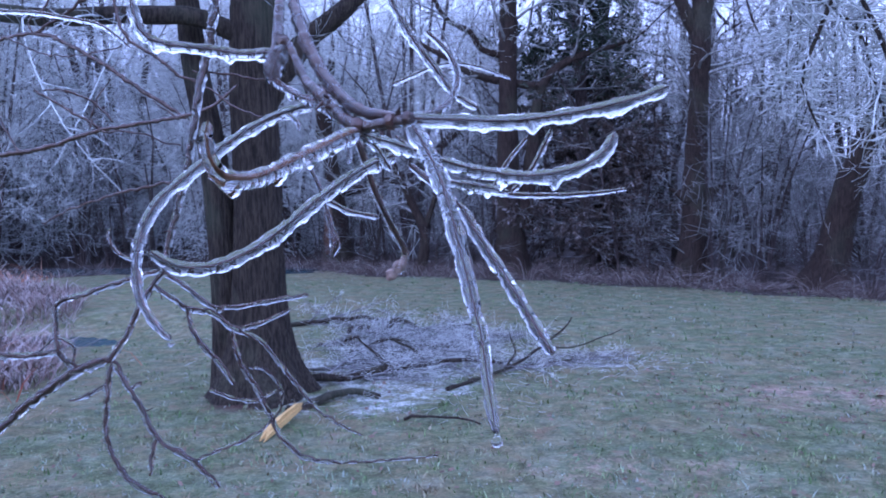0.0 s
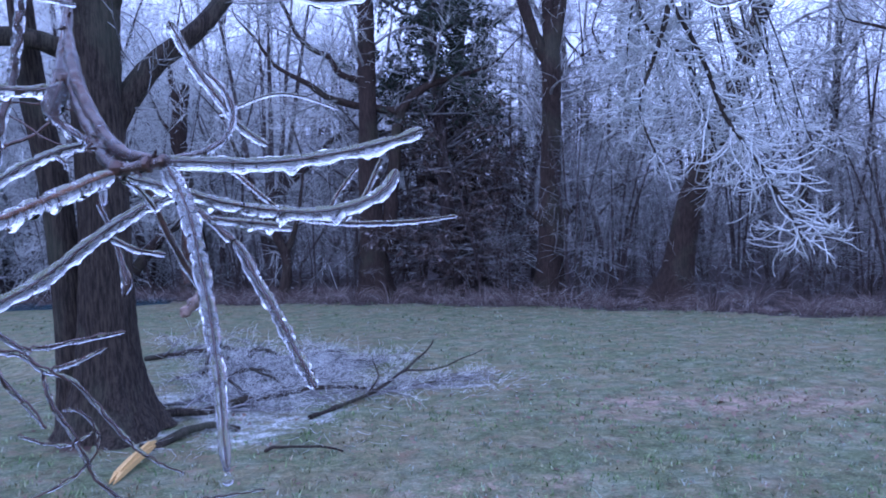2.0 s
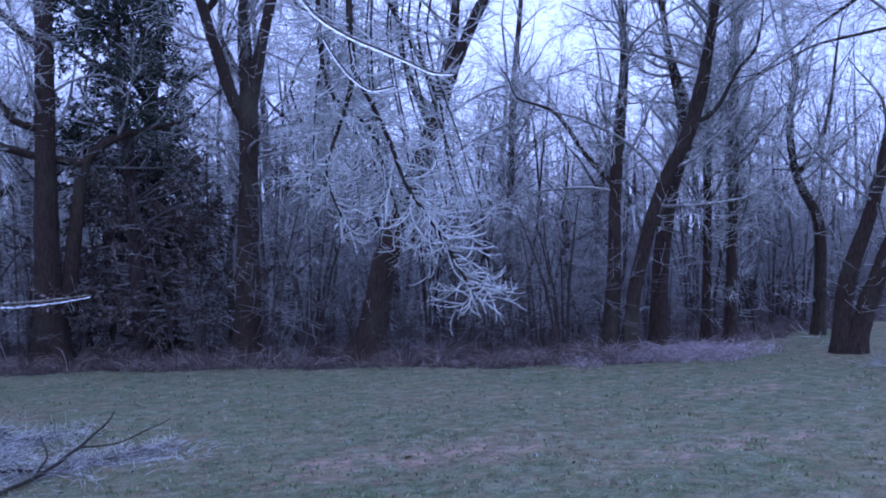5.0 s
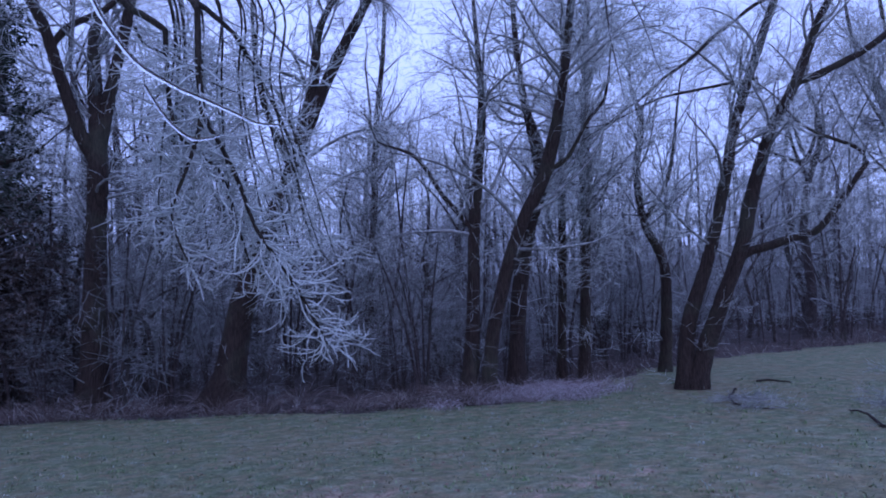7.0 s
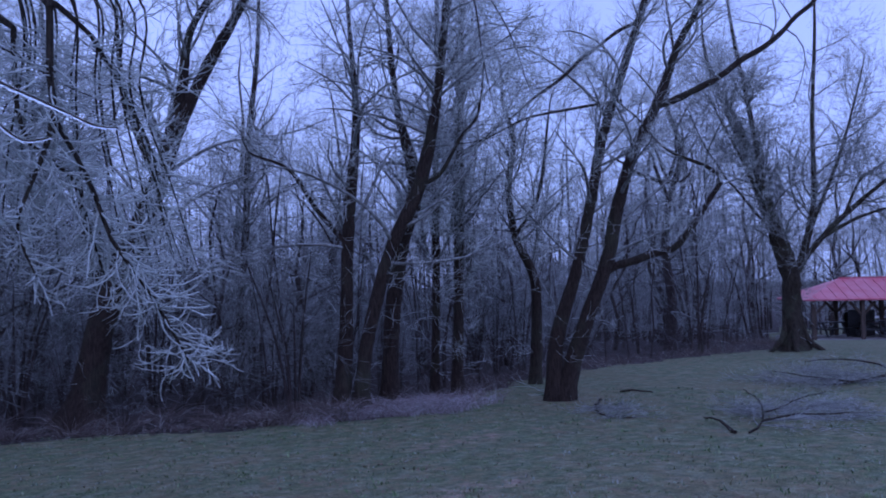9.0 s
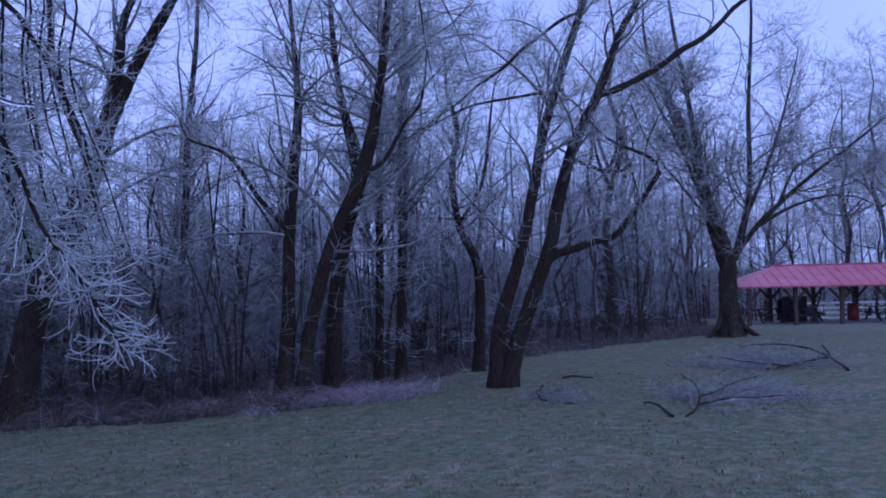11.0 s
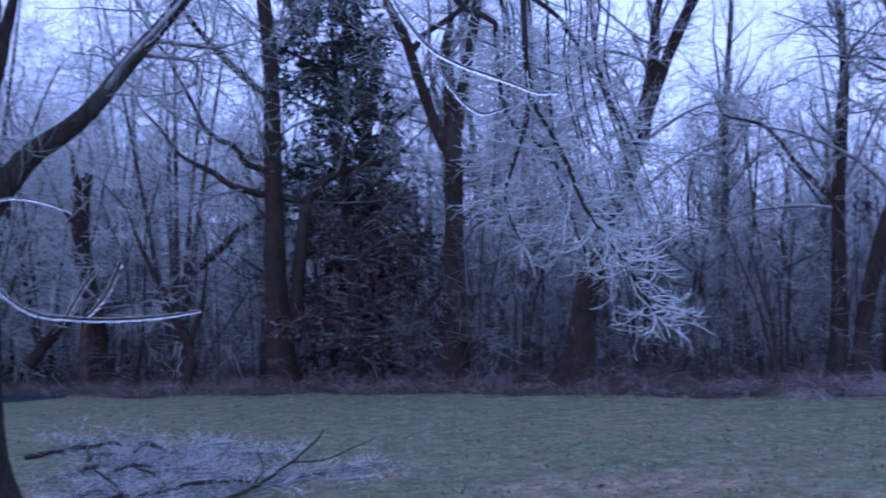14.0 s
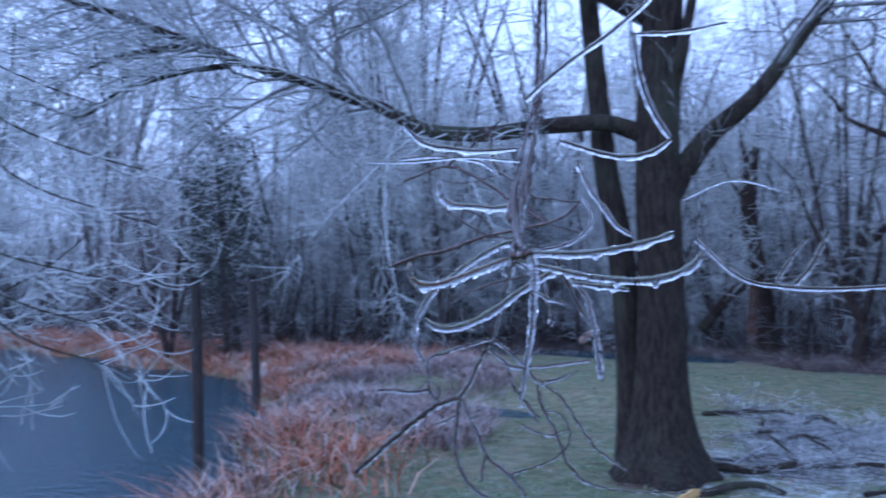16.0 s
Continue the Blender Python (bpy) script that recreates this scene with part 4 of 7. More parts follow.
t.limb([(11.14, 10.17, -0.55, 0.29), (11.17, 10.13, -0.10, 0.235), (11.35, 9.91, 0.83, 0.195), (11.65, 9.58, 2.03, 0.177), (11.75, 9.46, 2.78, 0.158), (11.95, 9.23, 3.79, 0.140), (12.22, 8.96, 4.53, 0.121), (12.49, 8.67, 5.55, 0.093), (12.76, 8.39, 6.29, 0.075), (12.95, 8.16, 7.40, 0.056), (13.08, 7.99, 8.70, 0.028)], "stem", 14, 0.06, 0.5)
t.limb([(11.65, 9.59, 1.85, 0.112), (12.11, 9.18, 2.10, 0.103), (12.46, 8.87, 2.23, 0.084), (12.81, 8.55, 2.70, 0.075), (13.03, 8.33, 3.26, 0.065), (12.87, 8.45, 3.54, 0.047), (12.51, 8.75, 3.74, 0.037), (12.26, 8.95, 3.97, 0.028)], sides=10, wobble=0.05, label="looping crooked limb")
t.limb([(12.22, 8.96, 4.53, 0.093), (12.71, 8.52, 4.80, 0.084), (13.27, 8.01, 5.25, 0.075), (13.68, 7.63, 5.62, 0.065), (14.17, 7.18, 6.26, 0.056), (14.58, 6.78, 6.99, 0.037)], sides=10, wobble=0.03)
t.limb([(11.80, 9.32, 4.66, 0.040), (11.09, 9.93, 4.51, 0.037), (10.60, 10.37, 4.38, 0.028), (10.11, 10.81, 4.07, 0.019)], sides=7)
t.limb([(12.02, 9.10, 5.95, 0.050), (11.51, 9.51, 5.57, 0.046), (11.01, 9.97, 5.03, 0.040), (10.46, 10.48, 4.48, 0.032), (10.04, 10.87, 4.03, 0.016)], sides=7, wobble=0.025)
t.foliage(80, (0.9, 2.8), 1000, (0.3, 1.0), 6800, (0.15, 0.45), tmin=0.28, r2=0.0045)
t = Tree("spreading_tree", "big spreading tree beside the picnic shelter", foot(23.25, 12.29), 20, BARK_GREY, slim=0.6)
t.limb([(23.25, 12.29, -0.42, 0.60), (23.23, 12.29, -0.05, 0.48), (23.22, 12.29, 0.40, 0.42), (23.19, 12.28, 1.36, 0.42), (23.12, 12.32, 2.01, 0.40)], "trunk", 24, 0.10, 0.3, 0.10)
for th, w in ((10, 0.75), (80, 0.65), (150, 0.8), (215, 0.7), (290, 0.85), (335, 0.6)):
    cx, cy = math.cos(radians(th)), math.sin(radians(th))
    t.limb([(23.24 + 0.16 * cx, 12.29 + 0.16 * cy, 0.75, 0.12), (23.24 + 0.36 * cx, 12.29 + 0.36 * cy, -0.02, 0.15), (23.24 + w * cx, 12.29 + w * cy, float(ground_z(23.24 + w * cx, 12.29 + w * cy)) - 0.06, 0.07)], "root", 8, 0.08, 0, 0.2, grow=False)
t.slim = 0.45
t.limb([(23.06, 12.37, 1.85, 0.273), (22.84, 12.53, 2.97, 0.224), (22.62, 12.70, 4.10, 0.192), (22.35, 12.87, 6.19, 0.144), (22.04, 13.08, 8.12, 0.112), (21.79, 13.23, 10.04, 0.064)], sides=12)
t.limb([(23.30, 12.15, 1.84, 0.257), (23.52, 11.89, 2.96, 0.224), (23.61, 11.75, 4.08, 0.176), (23.56, 11.70, 6.16, 0.128), (23.60, 11.57, 8.40, 0.096), (23.58, 11.50, 10.32, 0.048)], sides=12)
t.limb([(23.41, 12.03, 2.16, 0.192), (23.83, 11.59, 2.87, 0.176), (24.23, 11.18, 3.42, 0.144), (25.03, 10.37, 4.36, 0.112), (25.94, 9.45, 5.31, 0.080), (26.74, 8.64, 6.25, 0.048)], sides=12)
t.limb([(23.2, 12.2, 2.0, 0.16), (22.6, 12.9, 4.2, 0.11), (21.6, 13.6, 6.6, 0.05)], sides=9)
t.limb([(23.4, 12.0, 2.6, 0.15), (24.2, 11.3, 5.0, 0.10), (24.8, 10.8, 7.6, 0.04)], sides=9)
t.limb([(23.75, 11.68, 2.75, 0.13), (24.5, 11.0, 3.3, 0.10), (25.4, 10.3, 3.6, 0.07), (26.3, 9.6, 3.5, 0.04), (26.9, 9.1, 3.0, 0.015)], sides=8, wobble=0.03)
t.limb([(24.23, 11.18, 3.42, 0.10), (24.7, 10.9, 4.4, 0.08), (25.6, 10.2, 5.0, 0.05), (26.6, 9.4, 4.9, 0.02)], sides=8, wobble=0.03)
t.limb([(22.84, 12.53, 2.97, 0.11), (22.1, 13.1, 4.0, 0.08), (21.3, 13.7, 5.4, 0.05), (20.8, 14.1, 7.0, 0.02)], sides=8, wobble=0.03)
t.foliage(200, (1.0, 3.0), 2500, (0.5, 1.4), 14500, (0.25, 0.7), up=-0.02, r2=0.008, frost=TWIG_FAR)


# ---- woods behind ----
def wood_tree(seed, h, r, lean, n1, n3, label):
    t = Tree("wood_tree", label, (0, 0, 0), seed, BARK_FAR, group="trees of the wood")
    g = t.rng
    q = [(0, 0, -0.25, r * 0.95)]
    for j in range(1, 8):
        q.append((lean[0] * j / 7 + g.normal(0, 0.17), lean[1] * j / 7 + g.normal(0, 0.17), h * j / 7, r * 0.85 * (1 - 0.8 * j / 7)))
    t.limb(q, "trunk", 7, 0.05, 0.25, 0.5)
    for _ in range(int(g.integers(4, 7))):
        f = g.uniform(0.22, 0.62)
        th = g.uniform(0, 6.28)
        p = np.array([lean[0] * f, lean[1] * f, h * f])
        d = np.array([math.cos(th), math.sin(th), g.uniform(0.3, 1.0)])
        pts = [(*p, r * 0.36)]
        for j in range(1, 5):
            d = unit(d + g.normal(0, 0.28, 3) + np.array([0, 0, 0.14]))
            p = p + d * h * 0.075
            pts.append((*p, r * 0.36 * (1 - 0.2 * j)))
        t.limb(pts, "limb", 5, 0.05, 0, 0.4)
    t.foliage(n1, (0.8, 2.4), n1 * 6, (0.45, 1.2), n3, (0.3, 0.8), up=0.02, tmin=0.06, r2=0.0085, frost=TWIG_FAR, far=True, ang=(50, 95))
    return t.top


LABELS = ("slender bare tree with iced twigs in the wood", "straight bare tree with iced twigs in the wood",
          "leaning bare tree with iced twigs in the wood", "stout bare tree with iced twigs in the wood")
KINDS = [wood_tree(101, 9.4, 0.15, (0.4, 0.2), 42, 1500, LABELS[0]), wood_tree(102, 10.8, 0.15, (-0.3, 0.3), 44, 1600, LABELS[1]),
         wood_tree(103, 7.8, 0.11, (1.1, -0.2), 38, 1300, LABELS[2]), wood_tree(104, 10.2, 0.18, (0.2, -0.5), 48, 1700, LABELS[3]),
         wood_tree(105, 7.2, 0.09, (-0.8, 0.5), 38, 1300, LABELS[2]), wood_tree(106, 8.6, 0.13, (0.1, 0.1), 42, 1500, LABELS[0]),
         wood_tree(107, 11.6, 0.16, (0.6, 0.4), 48, 1700, LABELS[1])]


def sapling(seed, h, spread, stems, twigs, label):
    t = Tree("sapling", label, (0, 0, 0), seed, BARK_FAR, "shrub", "saplings under the trees")
    g = t.rng
    for _ in range(stems):
        th, s = g.uniform(0, 6.28), g.uniform(0.2, 1.0) * spread
        hh = h * g.uniform(0.6, 1.0)
        t.limb([(0.05 * math.cos(th), 0.05 * math.sin(th), -0.1, 0.022), (s * 0.4 * math.cos(th), s * 0.4 * math.sin(th), hh * 0.5, 0.015), (s * math.cos(th), s * math.sin(th), hh, 0.005)], "stem", 4, 0.0, 0, 0.4)
    # crown in the darker branch material: shade under the trees put into the colour
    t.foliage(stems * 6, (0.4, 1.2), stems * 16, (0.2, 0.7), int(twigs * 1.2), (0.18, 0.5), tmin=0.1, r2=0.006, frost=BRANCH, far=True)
    return t.top


SHRUBS = [sapling(201, 3.2, 0.9, 4, 260, "iced leafless sapling of several stems"), sapling(202, 2.2, 0.8, 5, 260, "low iced leafless sapling of several stems"),
          sapling(203, 4.2, 0.7, 3, 260, "tall thin iced leafless sapling")]

THICKET = []
for seed, hgt in ((301, 5.5), (302, 4.2), (303, 6.5)):
    t = Tree("bushy_tree", "low bushy leafless tree white with ice", (0, 0, 0), seed, BARK_FAR, group="iced bushy trees")
    for q in range(5):
        th, s = t.rng.uniform(0, 6.28), t.rng.uniform(0.5, 1.6)
        t.limb([(0, 0, -0.1, 0.05), (s * 0.4 * math.cos(th), s * 0.4 * math.sin(th), hgt * 0.4, 0.034), (s * math.cos(th), s * math.sin(th), hgt * t.rng.uniform(0.7, 1.0), 0.010)], "stem", 5, 0.04, 0, 0.4)
    t.foliage(64, (0.8, 2.1), 380, (0.4, 1.1), 2100, (0.22, 0.6), up=-0.03, tmin=0.06, r2=0.009, frost=TWIG_ICE, far=True, ang=(50, 100))
    THICKET.append(t.top)

t = Tree("brown_bush", "tall leafless bush of reddish-brown stems beyond the pond", foot(-15.4, 12.9), 310, BARK_FAR, "bush")
for q in range(9):
    th, w = t.rng.uniform(0, 6.28), t.rng.uniform(0.4, 1.5)
    t.limb([(-15.4, 12.9, t.at[2] - 0.1, 0.045), (-15.4 + w * 0.5 * math.cos(th), 12.9 + w * 0.5 * math.sin(th), 1.6, 0.03), (-15.4 + w * math.cos(th), 12.9 + w * math.sin(th), 4.2, 0.01)], "stem", 5, 0.04, 0, 0.4)
t.foliage(70, (0.7, 1.8), 520, (0.4, 1.0), 3600, (0.2, 0.55), tmin=0.1, r2=0.008, mat=RUSSET, frost=RUSSET, far=True)

rng = np.random.default_rng(77)
taken = [(-3.9, 18.9), (-1.8, 16.8), (-0.1, 16.6), (1.45, 17.3), (2.9, 15.2), (4.7, 14), (7.9, 11.8), (9.2, 12.3), (10.9, 12.5), (13.06, 12.58), (9.5, 18.3), (11.1, 10.2), (23.3, 12.3)]


placed = set()


def free(x, y, gap):
    return all((x - a) ** 2 + (y - b) ** 2 > gap * gap for a, b in taken)


def scatter(kinds, count, az, depth, gap, sc, power=1.0):
    """Copies of the kinds over the wood, by bearing and by depth behind its edge."""
    made, tries = 0, 0
    while made < count and tries < count * 40:
        tries += 1
        th = radians(rng.uniform(*az))
        d = rng.random() ** power * (depth[1] - depth[0]) + depth[0]
        s = np.linspace(6, 60, 220)
        px, py = 0.5 + s * math.sin(th), 0.8 + s * math.cos(th)
        hit = np.nonzero((py > wood_edge(px)) & (inside_pond(px, py) < -0.6))[0]
        dist = (s[hit[0]] if len(hit) else 30.0) + d
        x, y = 0.5 + dist * math.sin(th), 0.8 + dist * math.cos(th)
        if not free(x, y, gap) or inside_pond(x, y) > -0.5:
            continue
        taken.append((x, y))
        m = pose(x, y, float(ground_z(x, y)), 0, 0, rng.uniform(0, 360)) @ Matrix.Scale(rng.uniform(*sc), 4)
        j = int(rng.integers(len(kinds)))
        if kinds[j].name not in placed:
            kinds[j].matrix_basis = m
            placed.add(kinds[j].name)
        else:
            copy_thing(kinds[j], m)
        made += 1


scatter(KINDS, 78, (-75, 58), (3.5, 30), 1.2, (0.6, 1.05), 1.2)
for th, d in [(48 + i * 0.9 + 1.5 * math.sin(i * 5.0), 68 + 13 * math.sin(i * 2.3)) for i in range(32)]:
    x, y = 0.5 + d * math.sin(radians(th)), 0.8 + d * math.cos(radians(th))
    copy_thing(KINDS[int(d) % 7], pose(x, y, float(ground_z(x, y)), 0, 0, th * 37) @ Matrix.Scale(1.45, 4))
for i in range(16):
    th, d = 58 + i * 1.15, 58 + 5 * math.sin(i * 1.9)
    x, y = 0.5 + d * math.sin(radians(th)), 0.8 + d * math.cos(radians(th))
    copy_thing(KINDS[(i * 3) % 7], pose(x, y, float(ground_z(x, y)), 0, 0, i * 67) @ Matrix.Scale(0.85 + 0.2 * math.sin(i * 2.7), 4))
scatter(THICKET, 32, (-84, -24), (0.4, 12), 1.2, (0.75, 1.35))
scatter(THICKET, 8, (-24, -16), (0.6, 11), 1.2, (0.8, 1.25))
scatter(THICKET, 16, (-48, -4), (3, 15), 1.4, (1.25, 1.85))
scatter(THICKET, 9, (-40, -12), (4, 14), 1.4, (1.6, 2.1))
scatter(KINDS, 16, (-6, 18), (2.5, 14), 1.0, (0.8, 1.2))
scatter(KINDS, 18, (42, 60), (3, 26), 1.0, (0.7, 1.1))
scatter(SHRUBS, 30, (42, 60), (2, 20), 0.6, (0.8, 1.3))
scatter(THICKET, 3, (-14, 60), (4, 16), 1.5, (0.7, 1.1))
scatter(SHRUBS, 40, (-80, -28), (0.3, 9), 0.5, (0.8, 1.5))
scatter(KINDS, 14, (-80, -28), (1.0, 8), 1.0, (0.45, 0.8))
scatter(SHRUBS, 46, (-22, 42), (0.3, 7), 0.4, (0.4, 0.75))
scatter(SHRUBS, 74, (-75, 58), (0.4, 22), 0.45, (0.7, 1.3), 1.2)
scatter(KINDS, 26, (8, 40), (8, 32), 0.9, (0.5, 0.85))
scatter(SHRUBS, 40, (8, 40), (5, 26), 0.5, (1.0, 1.6))


# ---- the far wall of the wood, its brush, and grasses ----
def blades(n, x, y, h, w, lean, rng, z=None):
    """Bent blades of two joined quads tapering to a tip."""
    z = ground_z(x, y) if z is None else z
    o = np.stack([x, y, z - 0.02], 1)
    th = rng.uniform(0, 2 * np.pi, n)
    side = np.stack([np.cos(th), np.sin(th), np.zeros(n)], 1) * w[:, None]
    bend = np.stack([-np.sin(th), np.cos(th), np.zeros(n)], 1) * (h * lean * rng.uniform(0.2, 1.0, n))[:, None]
    upv = np.stack([np.zeros(n), np.zeros(n), h], 1)
    m, e = o + upv * 0.6 + bend * 0.35, o + upv * rng.uniform(0.8, 1.0, n)[:, None] + bend
    V = np.stack([o - side, o + side, m + side * 0.8, m - side * 0.8, e + side * 0.15, e - side * 0.15], 1).reshape(-1, 3)
    b = np.arange(n)[:, None] * 6
    Q = np.concatenate([b + np.array([0, 1, 2, 3]), b + np.array([3, 2, 4, 5])])
    return V, Q


def stuff(name, V, Q, mat, label, category):
    return tagged(part_np(name, V, Q, mat, smooth=False), label, category, kind="stuff")


rng = np.random.default_rng(5)
n = 1100
th = np.radians(rng.uniform(-78, 75, n))
d = rng.uniform(42, 74, n)
x, y = 0.5 + d * np.sin(th), 0.8 + d * np.cos(th)
keep = np.hypot(x - 46, y - 16) > 13
x, y = x[keep], y[keep]
n = len(x)
z = ground_z(x, y)
h = rng.uniform(5, 13, n)
kk = 4
P = np.empty((n, kk, 3))
dx = rng.normal(0, 0.5, (n, 2))
for j in range(kk):
    P[:, j, 0], P[:, j, 1], P[:, j, 2] = x + dx[:, 0] * j / 3, y + dx[:, 1] * j / 3, z - 0.1 + h * j / 3
R = rng.uniform(0.04, 0.12, n)[:, None] * np.linspace(1, 0.12, kk)
a = spawn(rng, P, R, 9000, (1.0, 2.8), (40, 90), 0.03, 0.12, 4, 0.4, 0.04, 0.015, 0.04)
b = spawn(rng, *a, 36000, (0.7, 2.2), (25, 70), 0.03, 0.12, 2, 0.6, 0.05, 0.014, 0.024)
V, Q = joined(tubes(P, R, 5))
stuff("far_trunks", V, Q, BARK_FAR, "many thin bare trunks of the far woods", "woods")
V, Q = joined(tubes(*a, 3), tubes(*b, 3))
stuff("far_twigs", V, Q, TWIG_FAR, "haze of iced twigs in the far woods", "woods")

n = 420
th = np.radians(rng.uniform(-70, 70, n))
dd = np.linspace(6, 60, 220)
px, py = 0.5 + dd * np.sin(th)[:, None], 0.8 + dd * np.cos(th)[:, None]
d = dd[np.argmax(py > wood_edge(px), axis=1)] + 0.8 + 26 * rng.random(n) ** 1.2
x, y = 0.5 + d * np.sin(th), 0.8 + d * np.cos(th)
keep = (inside_pond(x, y) < -0.8) & (np.hypot(x - 46, y - 16) > 13) & (y > wood_edge(x) + 0.5)
x, y = x[keep], y[keep]
n = len(x)
z, h, dx = ground_z(x, y), rng.uniform(1.5, 5.5, n), rng.normal(0, 0.6, (n, 2))
P = np.empty((n, 5, 3))
for j in range(5):
    P[:, j, 0], P[:, j, 1], P[:, j, 2] = x + dx[:, 0] * (j / 4) ** 1.5 + rng.normal(0, 0.07, n), y + dx[:, 1] * (j / 4) ** 1.5, z - 0.1 + h * j / 4
R = (rng.uniform(0.012, 0.05, n) * (0.5 + 0.03 * d[keep]))[:, None] * np.linspace(1, 0.3, 5)
a = spawn(rng, P, R, 6500, (0.5, 1.6), (50, 95), 0.0, 0.18, 4, 0.4, 0.1, 0.006, 0.012)
V, Q = tubes(P, R, 5)
stuff("thin_stems", V, Q, BARK_FAR, "close-set thin dark stems inside the wood", "woods")
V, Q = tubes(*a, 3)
# the darker branch material puts the wood's inner shade into these twigs
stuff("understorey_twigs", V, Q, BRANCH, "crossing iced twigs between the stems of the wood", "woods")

n = 13000
xx = rng.uniform(-24, 30, n)
yy = wood_edge(xx) + rng.exponential(1.1, n) - 0.2
keep = inside_pond(xx, yy) < -0.15
xx, yy = xx[keep], yy[keep]
n = len(xx)
clump = 0.5 + 0.5 * np.sin(xx * 2.3 + np.sin(yy * 1.7) * 2) * np.sin(yy * 1.9 + xx)
ln = (0.10 + 0.40 * clump ** 1.6) * rng.uniform(0.4, 1.2, n)
d = unit(np.stack([rng.normal(0, 1, n), rng.normal(0, 1, n), rng.uniform(0.5, 1.8, n)], 1))
P = np.empty((n, 3, 3))
P[:, 0] = np.stack([xx, yy, ground_z(xx, yy) - 0.02], 1)
for j in range(1, 3):
    P[:, j] = P[:, j - 1] + d * (ln / 2)[:, None]
    d = unit(d + rng.normal(0, 0.16, (n, 3)) + np.array([0, 0, -0.32]))
R = rng.uniform(0.002, 0.0048, n)[:, None] * np.linspace(1, 0.4, 3)
V, Q = tubes(P, R, 3)
stuff("brush", V, Q, BRUSH, "low tangled iced brush along the wood", "brush")


def arcs(x, y, th, ln, rise, fall, r, rng):
    """Thin stems that rise and arch over."""
    n = len(x)
    out = np.stack([np.cos(th), np.sin(th), np.zeros(n)], 1)
    P = np.empty((n, 4, 3))
    P[:, 0] = np.stack([x, y, ground_z(x, y) - 0.02], 1)
    d = unit(out * rng.uniform(0.2, 0.9, n)[:, None] + np.array([0, 0, 1.0]) * rise)
    for j in range(1, 4):
        P[:, j] = P[:, j - 1] + d * (ln / 3)[:, None]
        d = unit(d + out * 0.35 + rng.normal(0, 0.14, (n, 3)) - np.array([0, 0, fall]))
    return tubes(P, r[:, None] * np.linspace(1, 0.45, 4), 3)


m = 105
tx = rng.uniform(-6.5, 9.0, m)
ty = wood_edge(tx) + 0.1 + rng.exponential(0.45, m)
size = 0.12 + 0.45 * rng.random(m) ** 1.6
w = np.repeat(np.arange(m), 90)
th = rng.uniform(0, 6.28, len(w))
off = rng.random(len(w)) ** 0.5 * size[w] * 0.4
V, Q = arcs(tx[w] + off * np.cos(th), ty[w] + off * np.sin(th), th, size[w] * rng.uniform(0.6, 1.3, len(w)), 1.0, 0.42, rng.uniform(0.0016, 0.0036, len(w)), rng)
stuff("tussocks", V, Q, BRUSH, "rounded tussocks of frosted dead grass along the wood", "grass")
m, n = 26, 2600
cx, cy = 8.9 + rng.normal(0, 0.62, m), 11.0 + rng.normal(0, 0.24, m)
w = rng.integers(0, m, n)
x, y = cx[w] + rng.normal(0, 0.13, n), cy[w] + rng.normal(0, 0.13, n)
V, Q = arcs(x, y, rng.uniform(0, 6.28, n), rng.uniform(0.15, 0.4, m)[w] * rng.uniform(0.7, 1.5, n), 0.9, 0.36, rng.uniform(0.002, 0.0042, n), rng)
stuff("brambles", V, Q, BRAMBLE, "tangle of pinkish iced bramble stems at the wood's edge", "bush")

n = 120000
m = 13000
u, v = rng.random(m), rng.random(m)
th = np.radians(-50 + 118 * u)
d = 3.2 + 12.5 * v ** 1.7
tx, ty = 0.5 + d * np.sin(th), 0.8 + d * np.cos(th)
tall = rng.uniform(0.55, 1.5, m)
w = rng.integers(0, m, n)
loose = rng.random(n) < 0.35
spread = np.where(loose, 0.25, 0.035)
x, y, tall = tx[w] + rng.normal(0, 1, n) * spread, ty[w] + rng.normal(0, 1, n) * spread, np.where(loose, 0.6, tall[w])
keep = (inside_pond(x, y) < -0.4) & (y < wood_edge(x) + 0.25)
x, y, tall = x[keep], y[keep], tall[keep]
n = len(x)
V, Q = blades(n, x, y, 0.034 * tall * rng.uniform(0.6, 1.4, n), rng.uniform(0.0026, 0.0062, n) * (0.6 + 0.08 * np.hypot(x, y)), 0.9, rng)
stuff("lawn_grass", V, Q, GRASS, "short frosted lawn grass with dead blades", "grass")

n = 1700
x, y = rng.normal(2.4, 1.1, n), rng.normal(7.1, 0.5, n)
far = rng.random(n) < 0.75
x, y = np.where(far, rng.uniform(-2.5, 7, n), x), np.where(far, 3.8 + 5.5 * rng.random(n) ** 1.6, y)
z = ground_z(x, y) + rng.uniform(0.004, 0.03, n)
th = rng.uniform(0, 6.28, n)
s = rng.uniform(0.010, 0.026, n)
ax = np.stack([np.cos(th), np.sin(th), rng.normal(0, 0.3, n)], 1) * s[:, None]
ay = np.stack([-np.sin(th), np.cos(th), rng.normal(0, 0.3, n)], 1) * (s * 0.6)[:, None]
o = np.stack([x, y, z], 1)
V = np.stack([o - ax, o - ay, o + ax, o + ay], 1).reshape(-1, 3)
stuff("leaf_litter", V, np.arange(len(V)).reshape(-1, 4), LITTER, "scattered brown dead leaves on the lawn", "leaves")

